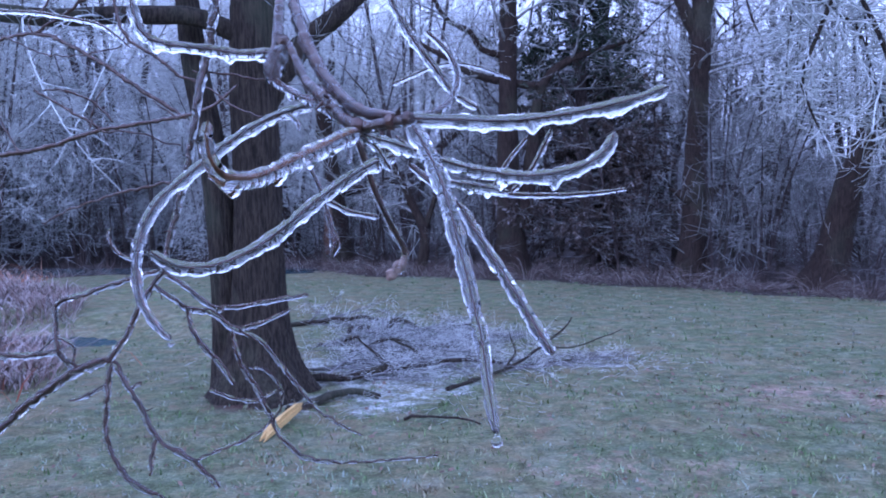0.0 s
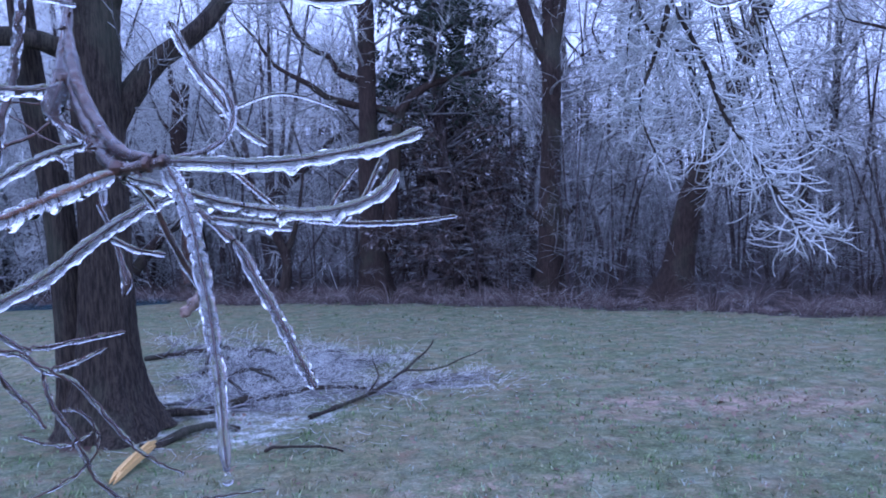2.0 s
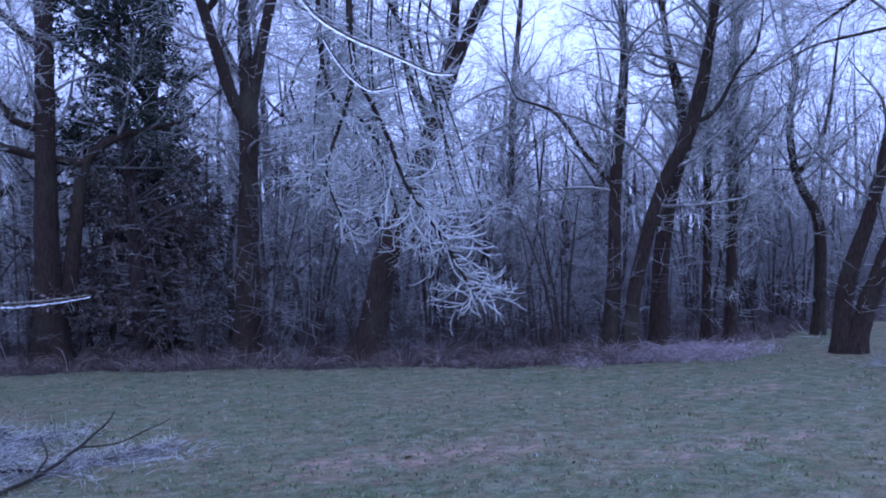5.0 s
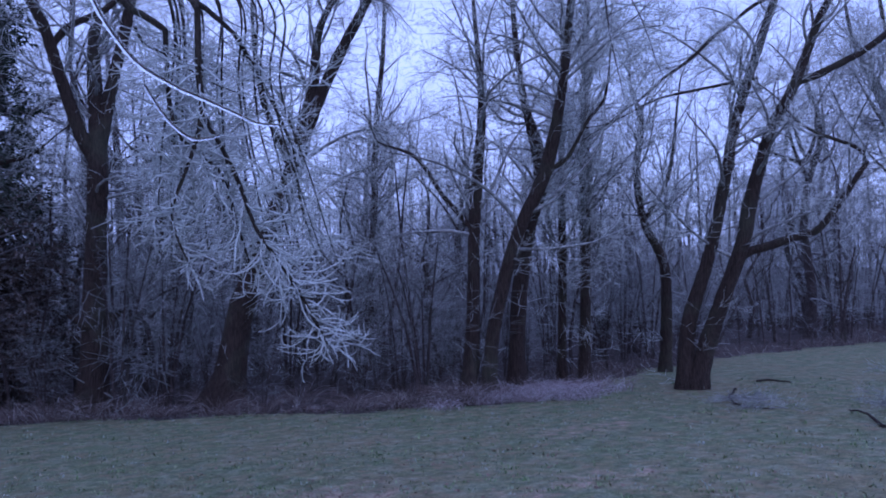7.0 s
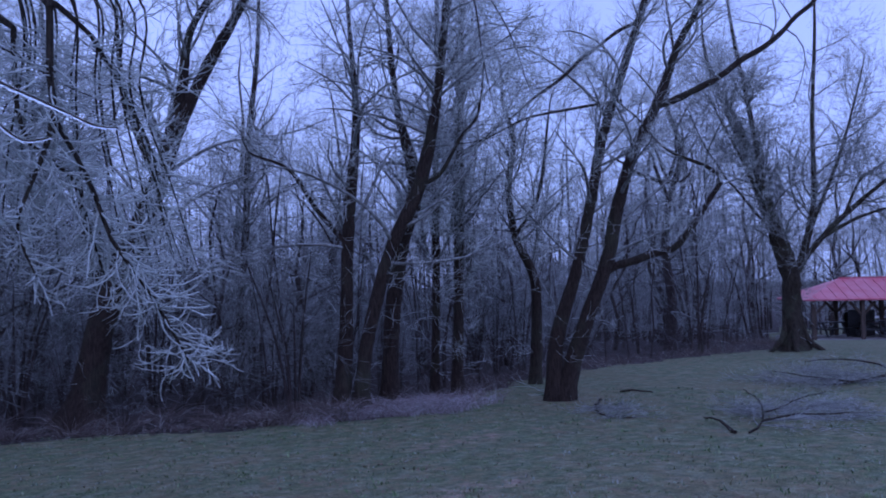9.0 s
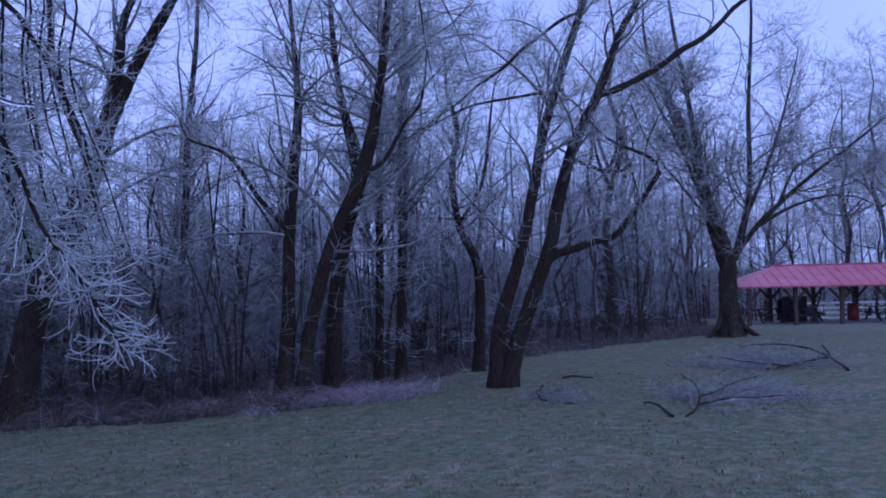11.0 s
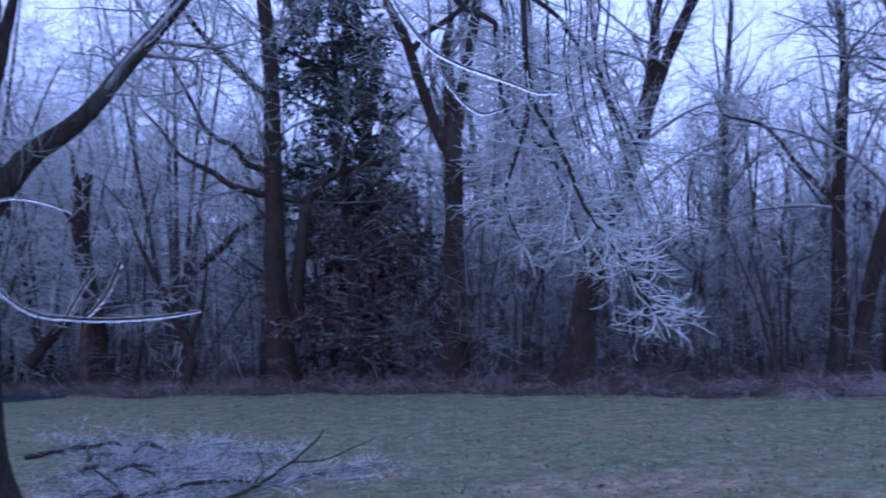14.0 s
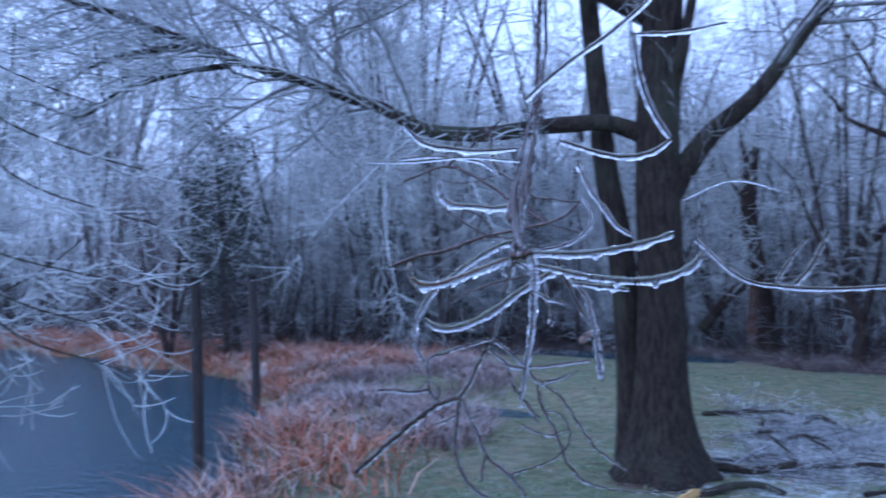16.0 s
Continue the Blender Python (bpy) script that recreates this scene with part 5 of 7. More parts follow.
n = 2400
x, y = rng.normal(-1.0, 0.65, n), rng.normal(8.7, 1.2, n)
far = rng.random(n) < 0.09
x, y = np.where(far, rng.normal(0.8, 0.5, n), x), np.where(far, rng.normal(8.35, 0.3, n), y)
keep = (np.hypot(x + 1.86, y - 7.18) > 0.6) & (y > 6.4)
x, y = x[keep], y[keep]
n = len(x)
th, ln = rng.uniform(0, 6.28, n), rng.uniform(0.03, 0.16, n)
P = np.empty((n, 4, 3))
P[:, 0] = np.stack([x, y, ground_z(x, y) + 0.012 + 0.05 * rng.random(n) ** 2], 1)
d = np.stack([np.cos(th), np.sin(th), rng.normal(0.05, 0.22, n)], 1)
for j in range(1, 4):
    P[:, j] = P[:, j - 1] + d * (ln / 3)[:, None]
    d = unit(d + rng.normal(0, 0.22, (n, 3)) * np.array([1, 1, 0.5]))
R = rng.uniform(0.0012, 0.0030, n)[:, None] * np.linspace(1, 0.5, 4)
V, Q = tubes(P, R, 3)
stuff("twig_litter", V, Q, TWIG_FAR, "short iced twigs strewn over the grass", "twigs")

n = 110000
x, y = rng.uniform(-26, -3.2, n), rng.uniform(3.5, 18, n)
s = inside_pond(x, y)
bank = np.exp(-((s + 0.85) / 0.8) ** 2)
east = ((x > -9.5) & (y < 8.4)) * 0.9 + ((y > 9.6) & (x < -8.8)) * 1.0
bank = np.where(y > 10.5, np.exp(-((s + 1.8) / 2.0) ** 2), bank)
keep = (rng.random(n) < bank * east) & (s < 0.12) & (s > -5.0)
x, y = x[keep], y[keep]
n = len(x)
tuft = 0.55 + 0.45 * np.sin(x * 3.1 + y * 1.3) * np.sin(y * 2.7 - x)
V, Q = blades(n, x, y, (0.10 + 0.36 * tuft ** 1.5) * rng.uniform(0.5, 1.1, n), rng.uniform(0.005, 0.012, n), 2.4, rng)
stuff("reeds", V, Q, REED, "matted russet and tan reeds on the pond bank", "reeds")
n = 30000
x, y = rng.uniform(-11, -3.8, n), rng.uniform(7.0, 14.5, n)
s = inside_pond(x, y)
clump = np.sin(x * 2.7 + np.sin(y * 2.1)) * np.sin(y * 2.3 - x * 0.8)
keep = (x < -4.15 - 0.5 * (y - 8.3)) & (s < -0.1) & (rng.random(n) < 0.55 + 0.45 * clump)
x, y, clump = x[keep], y[keep], clump[keep]
n = len(x)
V, Q = blades(n, x, y, (0.14 + 0.14 * clump) * rng.uniform(0.5, 1.2, n) + 0.05, rng.uniform(0.004, 0.010, n), 2.2, rng)
stuff("dead_bank_grass", V, Q, SEDGE, "matted pinkish-grey dead grass beside the pool", "grass")
n = 2200
x, y = rng.normal(-5.2, 0.45, n), rng.normal(4.6, 0.5, n)
V, Q = blades(n, x, y, rng.uniform(0.15, 0.45, n), rng.uniform(0.003, 0.007, n), 1.2, rng)
stuff("bank_grass", V, Q, BRUSH, "pale frosted grass tufts beside the pond", "grass")


# ---- posts in the pond ----
def post(x, y, z0, z1, r, lean, seed):
    t = tagged(new("wooden_post"), "dark wet wooden post standing in the pond", "post", "pond posts")
    t.location = (x, y, z0)
    part_log("post", [(0, 0, -0.3, r), (lean * 0.4, 0, (z1 - z0) * 0.5, r * 0.96), (lean, 0, z1 - z0, r * 0.9)], POST, t, np.random.default_rng(seed), 0.06, 14, 0.05, label="dark rough timber")


post(-6.0, 5.96, -0.75, 1.54, 0.055, 0.02, 1)
post(-8.7, 9.26, -0.75, 1.47, 0.066, -0.04, 2)


# ---- fallen limbs on the lawn ----
class Fallen(Tree):
    """A fallen limb lying on the grass, with iced twigs standing from it."""

    def lie(self, pts, r0, r1, name="limb", rise=0.0, mat=None, wobble=0.015, sides=10, grow=True):
        n = len(pts)
        out = []
        for i, (x, y, *h) in enumerate(pts):
            r = r0 + (r1 - r0) * i / (n - 1)
            out.append((x, y, float(ground_z(x, y)) + r * 0.8 + (h[0] if h else 0.0) + rise, r))
        return self.limb(out, name, sides, 0.09, 0, 0.05, wobble=wobble, mat=mat, grow=grow)


f = Fallen("fallen_limb", "broken limb fallen at the tree's foot with iced twigs", foot(-1.4, 7.0), 31, BARK_GREY)
f.lie([(-1.62, 7.45, 0.02), (-1.26, 7.6, 0.04), (-0.93, 7.8, 0.07), (-0.66, 7.95, 0.08), (-0.42, 8.05, 0.08), (-0.18, 8.2, 0.06), (0.08, 8.2, 0.02)], 0.034, 0.010, wobble=0.02)
f.lie([(-0.66, 7.95, 0.08), (-0.80, 8.12, 0.15), (-1.02, 8.25, 0.24)], 0.016, 0.007, grow=False)
f.lie([(-0.95, 7.8, 0.08), (-1.1, 8.0, 0.16), (-1.3, 8.2, 0.26)], 0.018, 0.008)
f.lie([(-1.7, 7.9), (-1.0, 8.6, 0.03), (-0.5, 9.0, 0.03)], 0.02, 0.010)
f.foliage(70, (0.4, 1.1), 420, (0.15, 0.45), 1300, (0.06, 0.2), up=-0.03, tmin=0.05, r2=0.003, mat=TWIG_DARK, frost=TWIG_ICE, ang=(25, 75), flat=0.25)
f = Fallen("fallen_limb", "grey second fallen limb lying beside the trunk", foot(-1.3, 7.0), 32, BARK_GREY)
f.lie([(-1.5, 6.65), (-1.38, 6.85), (-1.26, 7.06, 0.02), (-1.08, 7.16, 0.02), (-0.92, 7.1)], 0.034, 0.022)
f = Fallen("fallen_limb", "crooked fallen branch with a raised forked end", foot(0.0, 7.7), 35, BARK_GREY)
f.lie([(-0.42, 7.35), (-0.27, 7.6), (0.0, 7.85, 0.04), (0.3, 8.3, 0.14), (0.5, 8.6, 0.26), (0.62, 8.8, 0.36)], 0.020, 0.006, grow=False, wobble=0.007)
f.lie([(0.3, 8.3, 0.14), (0.7, 8.5, 0.16), (1.1, 8.9, 0.24)], 0.010, 0.004, grow=False)
f.lie([(0.0, 7.85, 0.04), (0.1, 8.1, 0.16), (0.05, 8.3, 0.3)], 0.010, 0.004, grow=False)
f.lie([(-0.27, 7.6, 0.02), (0.2, 8.2, 0.02), (0.9, 8.6, 0.02)], 0.010, 0.005)
f.foliage(34, (0.3, 0.9), 200, (0.12, 0.35), 500, (0.05, 0.16), up=-0.03, tmin=0.05, r2=0.003, mat=TWIG_DARK, frost=TWIG_ICE, ang=(25, 75), flat=0.25)
f = Fallen("fallen_limb", "crooked fallen limbs in a frosted heap", foot(-1.5, 10.0), 33, BARK)
f.lie([(-1.75, 9.9), (-1.55, 9.8, 0.06), (-1.38, 9.75, 0.02), (-1.22, 9.8, 0.14), (-1.05, 9.7, 0.12), (-0.92, 9.6, 0.06), (-0.8, 9.45)], 0.035, 0.022, wobble=0.02)
f.lie([(-2.6, 10.6), (-2.0, 10.7, 0.04), (-1.5, 10.6, 0.05)], 0.03, 0.018, wobble=0.03)
f.lie([(-1.5, 8.8), (-1.1, 8.95, 0.08), (-0.75, 8.85, 0.05), (-0.4, 9.0, 0.02)], 0.022, 0.010, wobble=0.03)
f.lie([(-1.2, 9.4), (-0.7, 9.55, 0.10), (-0.3, 9.4, 0.14), (0.0, 9.5, 0.04)], 0.018, 0.008, wobble=0.03)
f.lie([(-1.9, 9.2), (-1.4, 9.3, 0.04), (-0.9, 9.0, 0.03)], 0.02, 0.012, wobble=0.03)
f.foliage(110, (0.5, 1.3), 650, (0.15, 0.5), 2400, (0.06, 0.22), up=-0.02, tmin=0.05, r2=0.003, mat=TWIG_DARK, frost=TWIG_ICE, ang=(25, 80), flat=0.3)
f = Fallen("fallen_twig", "thin dark twig lying on the grass", foot(-0.4, 6.45), 34, BARK)
f.lie([(-0.64, 6.5), (-0.4, 6.5, 0.02), (-0.11, 6.39)], 0.012, 0.006)
split = tagged(new("split_branch"), "freshly split branch end of pale yellow wood", "branch")
split.location = foot(-1.43, 6.28, 0.02)
for q, (ox, a0, a1, w, hh) in enumerate(((-0.017, -0.34, 0.30, 0.026, 0.045), (0.0, -0.30, 0.38, 0.024, 0.055), (0.015, -0.36, 0.33, 0.020, 0.035))):
    bm = bmesh.new()
    ring = []
    for s, (yy, kx, kz) in enumerate(((a0, 0.15, 0.2), (a0 + 0.1, 0.9, 0.8), (-0.02, 1.0, 1.0), (a1 - 0.12, 0.8, 0.9), (a1, 0.12, 0.3))):
        ring.append([bm.verts.new((ox + sx * w * kx + 0.09 * yy, yy, hh * (0.1 + 0.12 * s + (kz if sz else 0.0)))) for sx, sz in ((-0.5, 0), (0.5, 0), (0.5, 1), (-0.5, 1))])
    for r0, r1 in zip(ring, ring[1:]):
        for s in range(4):
            bm.faces.new((r0[s], r0[(s + 1) % 4], r1[(s + 1) % 4], r1[s]))
    bm.faces.new(ring[0][::-1])
    bm.faces.new(ring[-1])
    part("splinter", bm, SPLIT, split, "pale yellow splintered wood")
f = Fallen("fallen_branch", "dark fallen branch in icy grass on the lawn", foot(9.6, 5.97), 36, BARK)
f.lie([(9.58, 5.97), (10.0, 6.08, 0.02), (10.35, 6.2, 0.10), (10.75, 6.5, 0.22), (11.1, 6.9, 0.30)], 0.014, 0.006)
f.lie([(10.2, 6.14, 0.04), (10.75, 6.1, 0.05), (11.2, 5.8, 0.04), (11.7, 5.5, 0.03)], 0.014, 0.006)
f.lie([(10.4, 6.25, 0.10), (11.3, 6.4, 0.12), (12.2, 6.3, 0.22)], 0.012, 0.005)
f.foliage(60, (0.4, 1.5), 360, (0.2, 0.6), 1300, (0.1, 0.3), up=-0.03, tmin=0.1, r2=0.003, flat=0.2, mat=BRANCH, frost=TWIG_FAR)
f = Fallen("fallen_branch", "short dark broken branch lying on the lawn", foot(9.52, 6.15), 40, BARK)
f.lie([(9.5, 6.1), (9.75, 6.38, 0.03), (10.0, 6.62, 0.05), (10.2, 6.95, 0.03)], 0.022, 0.009)
f = Fallen("fallen_branch", "large dark fallen branch on the far lawn", foot(15.05, 6.12), 37, BARK)
f.lie([(15.02, 6.1), (15.35, 6.35, 0.06), (15.8, 6.75, 0.16), (16.1, 7.25, 0.28), (16.2, 7.9, 0.34), (16.1, 8.5, 0.30)], 0.028, 0.008)
f.lie([(15.75, 6.7, 0.13), (15.5, 6.98, 0.08), (15.1, 7.2, 0.04), (14.7, 7.5, 0.02)], 0.026, 0.010)
f.lie([(15.65, 6.6, 0.12), (15.73, 6.7, 0.26), (15.7, 6.78, 0.36)], 0.016, 0.010, grow=False)
f.lie([(15.1, 7.2, 0.04), (14.9, 7.9, 0.14), (15.1, 8.6, 0.2)], 0.014, 0.006)
f.foliage(70, (0.5, 1.7), 400, (0.3, 0.8), 1300, (0.1, 0.35), up=-0.02, tmin=0.1, r2=0.0035, flat=0.3, mat=BRANCH, frost=TWIG_FAR)
f = Fallen("fallen_branch", "thin fallen branch under the forked tree", foot(10.8, 9.4), 38, BARK)
f.lie([(11.1, 9.35, 0.05), (10.4, 8.9, 0.03), (9.9, 8.3), (9.9, 7.8)], 0.018, 0.008)
f.foliage(20, (0.3, 0.9), 120, (0.2, 0.5), 400, (0.1, 0.3), up=-0.03, tmin=0.1, r2=0.003, flat=0.2, mat=BRANCH, frost=TWIG_FAR)
f = Fallen("fallen_branch", "thin fallen branch on the slope", foot(12.4, 9.8), 39, BARK)
f.lie([(12.38, 9.95), (12.45, 9.7, 0.03), (12.57, 9.42)], 0.020, 0.010)


# ---- the picnic shelter ----
def box(lo, hi, bevel=0.0):
    bm = bmesh.new()
    bmesh.ops.create_cube(bm, size=1.0)
    for v in bm.verts:
        v.co = Vector([(lo[i] + hi[i]) / 2 + v.co[i] * (hi[i] - lo[i]) for i in range(3)])
    if bevel:
        bmesh.ops.bevel(bm, geom=bm.edges[:], offset=bevel, segments=1, affect="EDGES")
    return bm


def beam(a, b, w):
    """A square timber from a to b."""
    bm = bmesh.new()
    a, b = Vector(a), Vector(b)
    bmesh.ops.create_cube(bm, size=1.0)
    m = Matrix.Translation((a + b) / 2) @ (b - a).to_track_quat("Z", "Y").to_matrix().to_4x4() @ Matrix.Diagonal((w, w, (b - a).length, 1))
    bmesh.ops.transform(bm, matrix=m, verts=bm.verts)
    return bm


def shelter():
    top = tagged(new("picnic_shelter"), "open timber picnic shelter with a red hipped metal roof", "shelter")
    gz = float(ground_z(43, 19))
    top.matrix_basis = pose(41.1, 20.25, gz, 0, 0, -43.9)
    L, D, H = 14.0, 3.2, 0.55 - gz
    part("floor_slab", box((-0.6, -0.6, -0.35), (L + 0.6, D + 0.6, 0.06)), CONCRETE, top, "grey concrete floor slab")
    for i in range(7):
        for j in (0, 1):
            x, y = i * L / 6, j * D
            p = part("post", box((x - 0.09, y - 0.09, 0.05), (x + 0.09, y + 0.09, H), 0.01), TIMBER, top)
            for s in (-1, 1):
                if 0 <= x + s * 0.6 <= L:
                    part("brace", beam((x, y, H - 0.75), (x + s * 0.6, y, H - 0.1), 0.11), TIMBER, p)
    for j in (0, 1):
        part("beam", box((-0.2, j * D - 0.07, H - 0.02), (L + 0.2, j * D + 0.07, H + 0.16), 0.01), TIMBER, top)
    for i in (0, 6):
        part("beam", box((i * L / 6 - 0.07, 0, H - 0.02), (i * L / 6 + 0.07, D, H + 0.15), 0.01), TIMBER, top)
    e, rise, z0 = 0.5, 1.0, H + 0.06
    A = [(-e, -e, z0), (L + e, -e, z0), (L + e, D + e, z0), (-e, D + e, z0), (1.9, D / 2, z0 + rise), (L - 1.9, D / 2, z0 + rise)]
    bm = bmesh.new()
    vs = [bm.verts.new(p) for p in A] + [bm.verts.new((p[0], p[1], p[2] - 0.07)) for p in A]
    for f in ((0, 1, 5, 4), (2, 3, 4, 5), (1, 2, 5), (3, 0, 4)):
        bm.faces.new([vs[i] for i in f])
        bm.faces.new([vs[i + 6] for i in reversed(f)])
    for i in range(4):
        j = (i + 1) % 4
        bm.faces.new([vs[i], vs[i + 6], vs[j + 6], vs[j]])
    roof = part("roof", bm, ROOF, top, "red metal roof paled by frost")
    for i in range(1, 30):
        x = -e + i * (L + 2 * e) / 30
        f = min(1.0, (x + e) / (1.9 + e), (L + e - x) / (1.9 + e))
        part("seam", beam((x, -e, z0 + 0.012), (x, -e + (D / 2 + e) * f, z0 + rise * f + 0.012), 0.028), ROOF, roof)
    part("ridge_cap", beam((1.9, D / 2, z0 + rise), (L - 1.9, D / 2, z0 + rise), 0.12), ROOF, roof)
    return top, gz


def table(m, label):
    t = tagged(new("picnic_table"), label, "table", "tables under the shelter")
    for i in range(5):
        part("board", box((-0.9, -0.36 + i * 0.145, 0.72), (0.9, -0.225 + i * 0.145, 0.76), 0.006), DARKPAINT, t)
    for y in (-0.75, 0.51):
        part("bench", box((-0.9, y, 0.42), (0.9, y + 0.24, 0.46), 0.006), DARKPAINT, t)
    for x in (-0.6, 0.6):
        part("leg", beam((x, -0.6, 0.0), (x, -0.2, 0.74), 0.08), DARKPAINT, t)
        part("leg", beam((x, 0.6, 0.0), (x, 0.2, 0.74), 0.08), DARKPAINT, t)
        part("cross_bar", beam((x, -0.72, 0.4), (x, 0.72, 0.4), 0.07), DARKPAINT, t)
    t.matrix_basis = m
    return t


hut, hz = shelter()
B = hut.matrix_basis
first = table(B @ pose(1.6, 2.2, 0.06, 0, 0, 20), "dark picnic table under the shelter roof")
for x, y, a in ((3.4, 1.6, 80), (4.3, 2.9, 70), (8.0, 2.4, 10), (10.5, 2.4, 0)):
    copy_thing(first, B @ pose(x, y, 0.06, 0, 0, a))


def stacked(m):
    t = tagged(new("stacked_table"), "dark picnic table stood on its end", "table", "tables under the shelter")
    part("tabletop", box((-0.36, -0.05, 0.0), (0.36, 0.0, 1.35), 0.01), DARKPAINT, t)
    part("bench", box((-0.36, 0.3, 0.1), (-0.1, 0.36, 1.2), 0.01), DARKPAINT, t)
    part("leg", beam((0, 0, 0.3), (0, 0.5, 0.25), 0.07), DARKPAINT, t)
    part("leg", beam((0, 0, 1.0), (0, 0.5, 1.05), 0.07), DARKPAINT, t)
    t.matrix_basis = m


stacked(B @ pose(3.0, 2.6, 0.06, 0, 0, 15))
stacked(B @ pose(3.7, 2.7, 0.06, 0, 0, -20))
bin_ = tagged(new("barrel"), "rust-red metal barrel beside the shelter posts", "barrel")
V, Q = tubes(np.array([[(0, 0, 0), (0, 0, 0.03), (0, 0, 0.3), (0, 0, 0.32), (0, 0, 0.34), (0, 0, 0.6), (0, 0, 0.62), (0, 0, 0.64), (0, 0, 0.9), (0, 0, 0.9)]], dtype=float),
             np.array([[0.02, 0.29, 0.29, 0.30, 0.29, 0.29, 0.30, 0.29, 0.29, 0.02]]), 20)
part_np("barrel_body", V, Q, REDPAINT, bin_)
bin_.matrix_basis = B @ pose(6.6, 2.8, 0.06)
fence = tagged(new("rail_fence"), "white rail fence behind the shelter", "fence")
for i in range(8):
    p = part("post", box((i * 1.6 - 0.05, -0.05, -0.3), (i * 1.6 + 0.05, 0.05, 1.25), 0.008), WHITE, fence)
for j in range(4):
    part("rail", box((-0.05, -0.03, 0.2 + j * 0.3), (11.25, 0.03, 0.32 + j * 0.3), 0.006), WHITE, fence)
fence.matrix_basis = B @ pose(6.4, 9.5, float(ground_z(52, 20)) - hz)

panel = tagged(new("board_panel"), "pale weathered board panel standing in the wood", "panel")
bx, by = 5.6, 22.0
panel.location = foot(bx, by)
for i in range(5):
    part("board", box((-0.25 + i * 0.1, -0.02, -0.1), (-0.155 + i * 0.1, 0.02, 1.25), 0.004), CONCRETE, panel)
part("cross_bar", box((-0.26, 0.02, 1.0), (0.26, 0.06, 1.1), 0.004), TIMBER, panel)


# ---- the iced branch close to the camera ----
def ice_tube(pts, r, seed, drips=5, depth=2.2, sag=0.2, step=0.0012, sides=14, drop=False):
    """A lumpy sleeve of clear ice round a twig, thicker below and pulled into drips."""
    g = np.random.default_rng(seed)
    L = smooth_line([(x, y, z, q * r) for x, y, z, q in pts], step)
    kk = len(L)
    s = np.concatenate([[0], np.cumsum(np.linalg.norm(np.diff(L[:, :3], axis=0), axis=1))])
    lump = np.ones(kk)
    for wl, am in ((0.006, 0.03), (0.014, 0.07), (0.03, 0.09)):
        lump += am * np.sin(s / wl * 6.28 * g.uniform(0.8, 1.2) + g.uniform(0, 6.28))
    rad = L[:, 3] * lump
    end = np.minimum(s, s[-1] - s)
    rad *= np.clip(np.sqrt(np.clip(end / np.maximum(L[:, 3], 1e-4), 0, 1)), 0.12, 1)
    C = L[:, :3].copy()
    C[:, 2] -= sag * rad
    V, Q = tubes(C[None], rad[None], sides)
    V = V.reshape(kk, sides, 3)
    rough = g.normal(0, 1, (kk, sides))
    for _ in range(2):
        rough = (rough + np.roll(rough, 1, 1) + np.roll(rough, 1, 0) + np.roll(rough, -1, 0)) / 4 * 1.5
    V = C[:, None] + (V - C[:, None]) * (1 + 0.06 * rough[:, :, None])
    down = np.clip((C[:, None, 2] - V[:, :, 2]) / np.maximum(rad[:, None], 1e-5), 0, 1) ** 3
    pull = np.zeros(kk)
    for _ in range(drips):
        at, w = g.uniform(0.08, 0.95) * s[-1], g.uniform(0.0020, 0.0040)
        pull = np.maximum(pull, g.uniform(0.25, 0.8) * depth * np.exp(-((s - at) / w) ** 2))
    pull += 0.16 * (0.5 + 0.5 * np.sin(s / g.uniform(0.007, 0.011) * 6.28)) * (0.5 + 0.5 * np.sin(s / g.uniform(0.017, 0.03) * 6.28))
    V[:, :, 2] -= down * (pull * L[:, 3])[:, None]
    return V.reshape(-1, 3), Q


def drop_mesh(x, y, z, r):
    """A hanging drop with a pointed neck."""
    prof = [(1.7, 0.10), (1.2, 0.28), (0.7, 0.62), (0.3, 0.9), (-0.1, 1.0), (-0.5, 0.88), (-0.8, 0.58), (-0.98, 0.1)]
    P = np.array([[(x, y, z + a * r) for a, _ in prof]])
    P[0, :, 0] += np.linspace(0, 1e-5, len(prof))
    return tubes(P, np.array([[b * r for _, b in prof]]), 14)


branch = Tree("hanging_iced_branch", "bare brown branch sheathed in clear dripping ice", (0.02, 1.56, 2.0), 51, TWIG_BROWN, "branch")


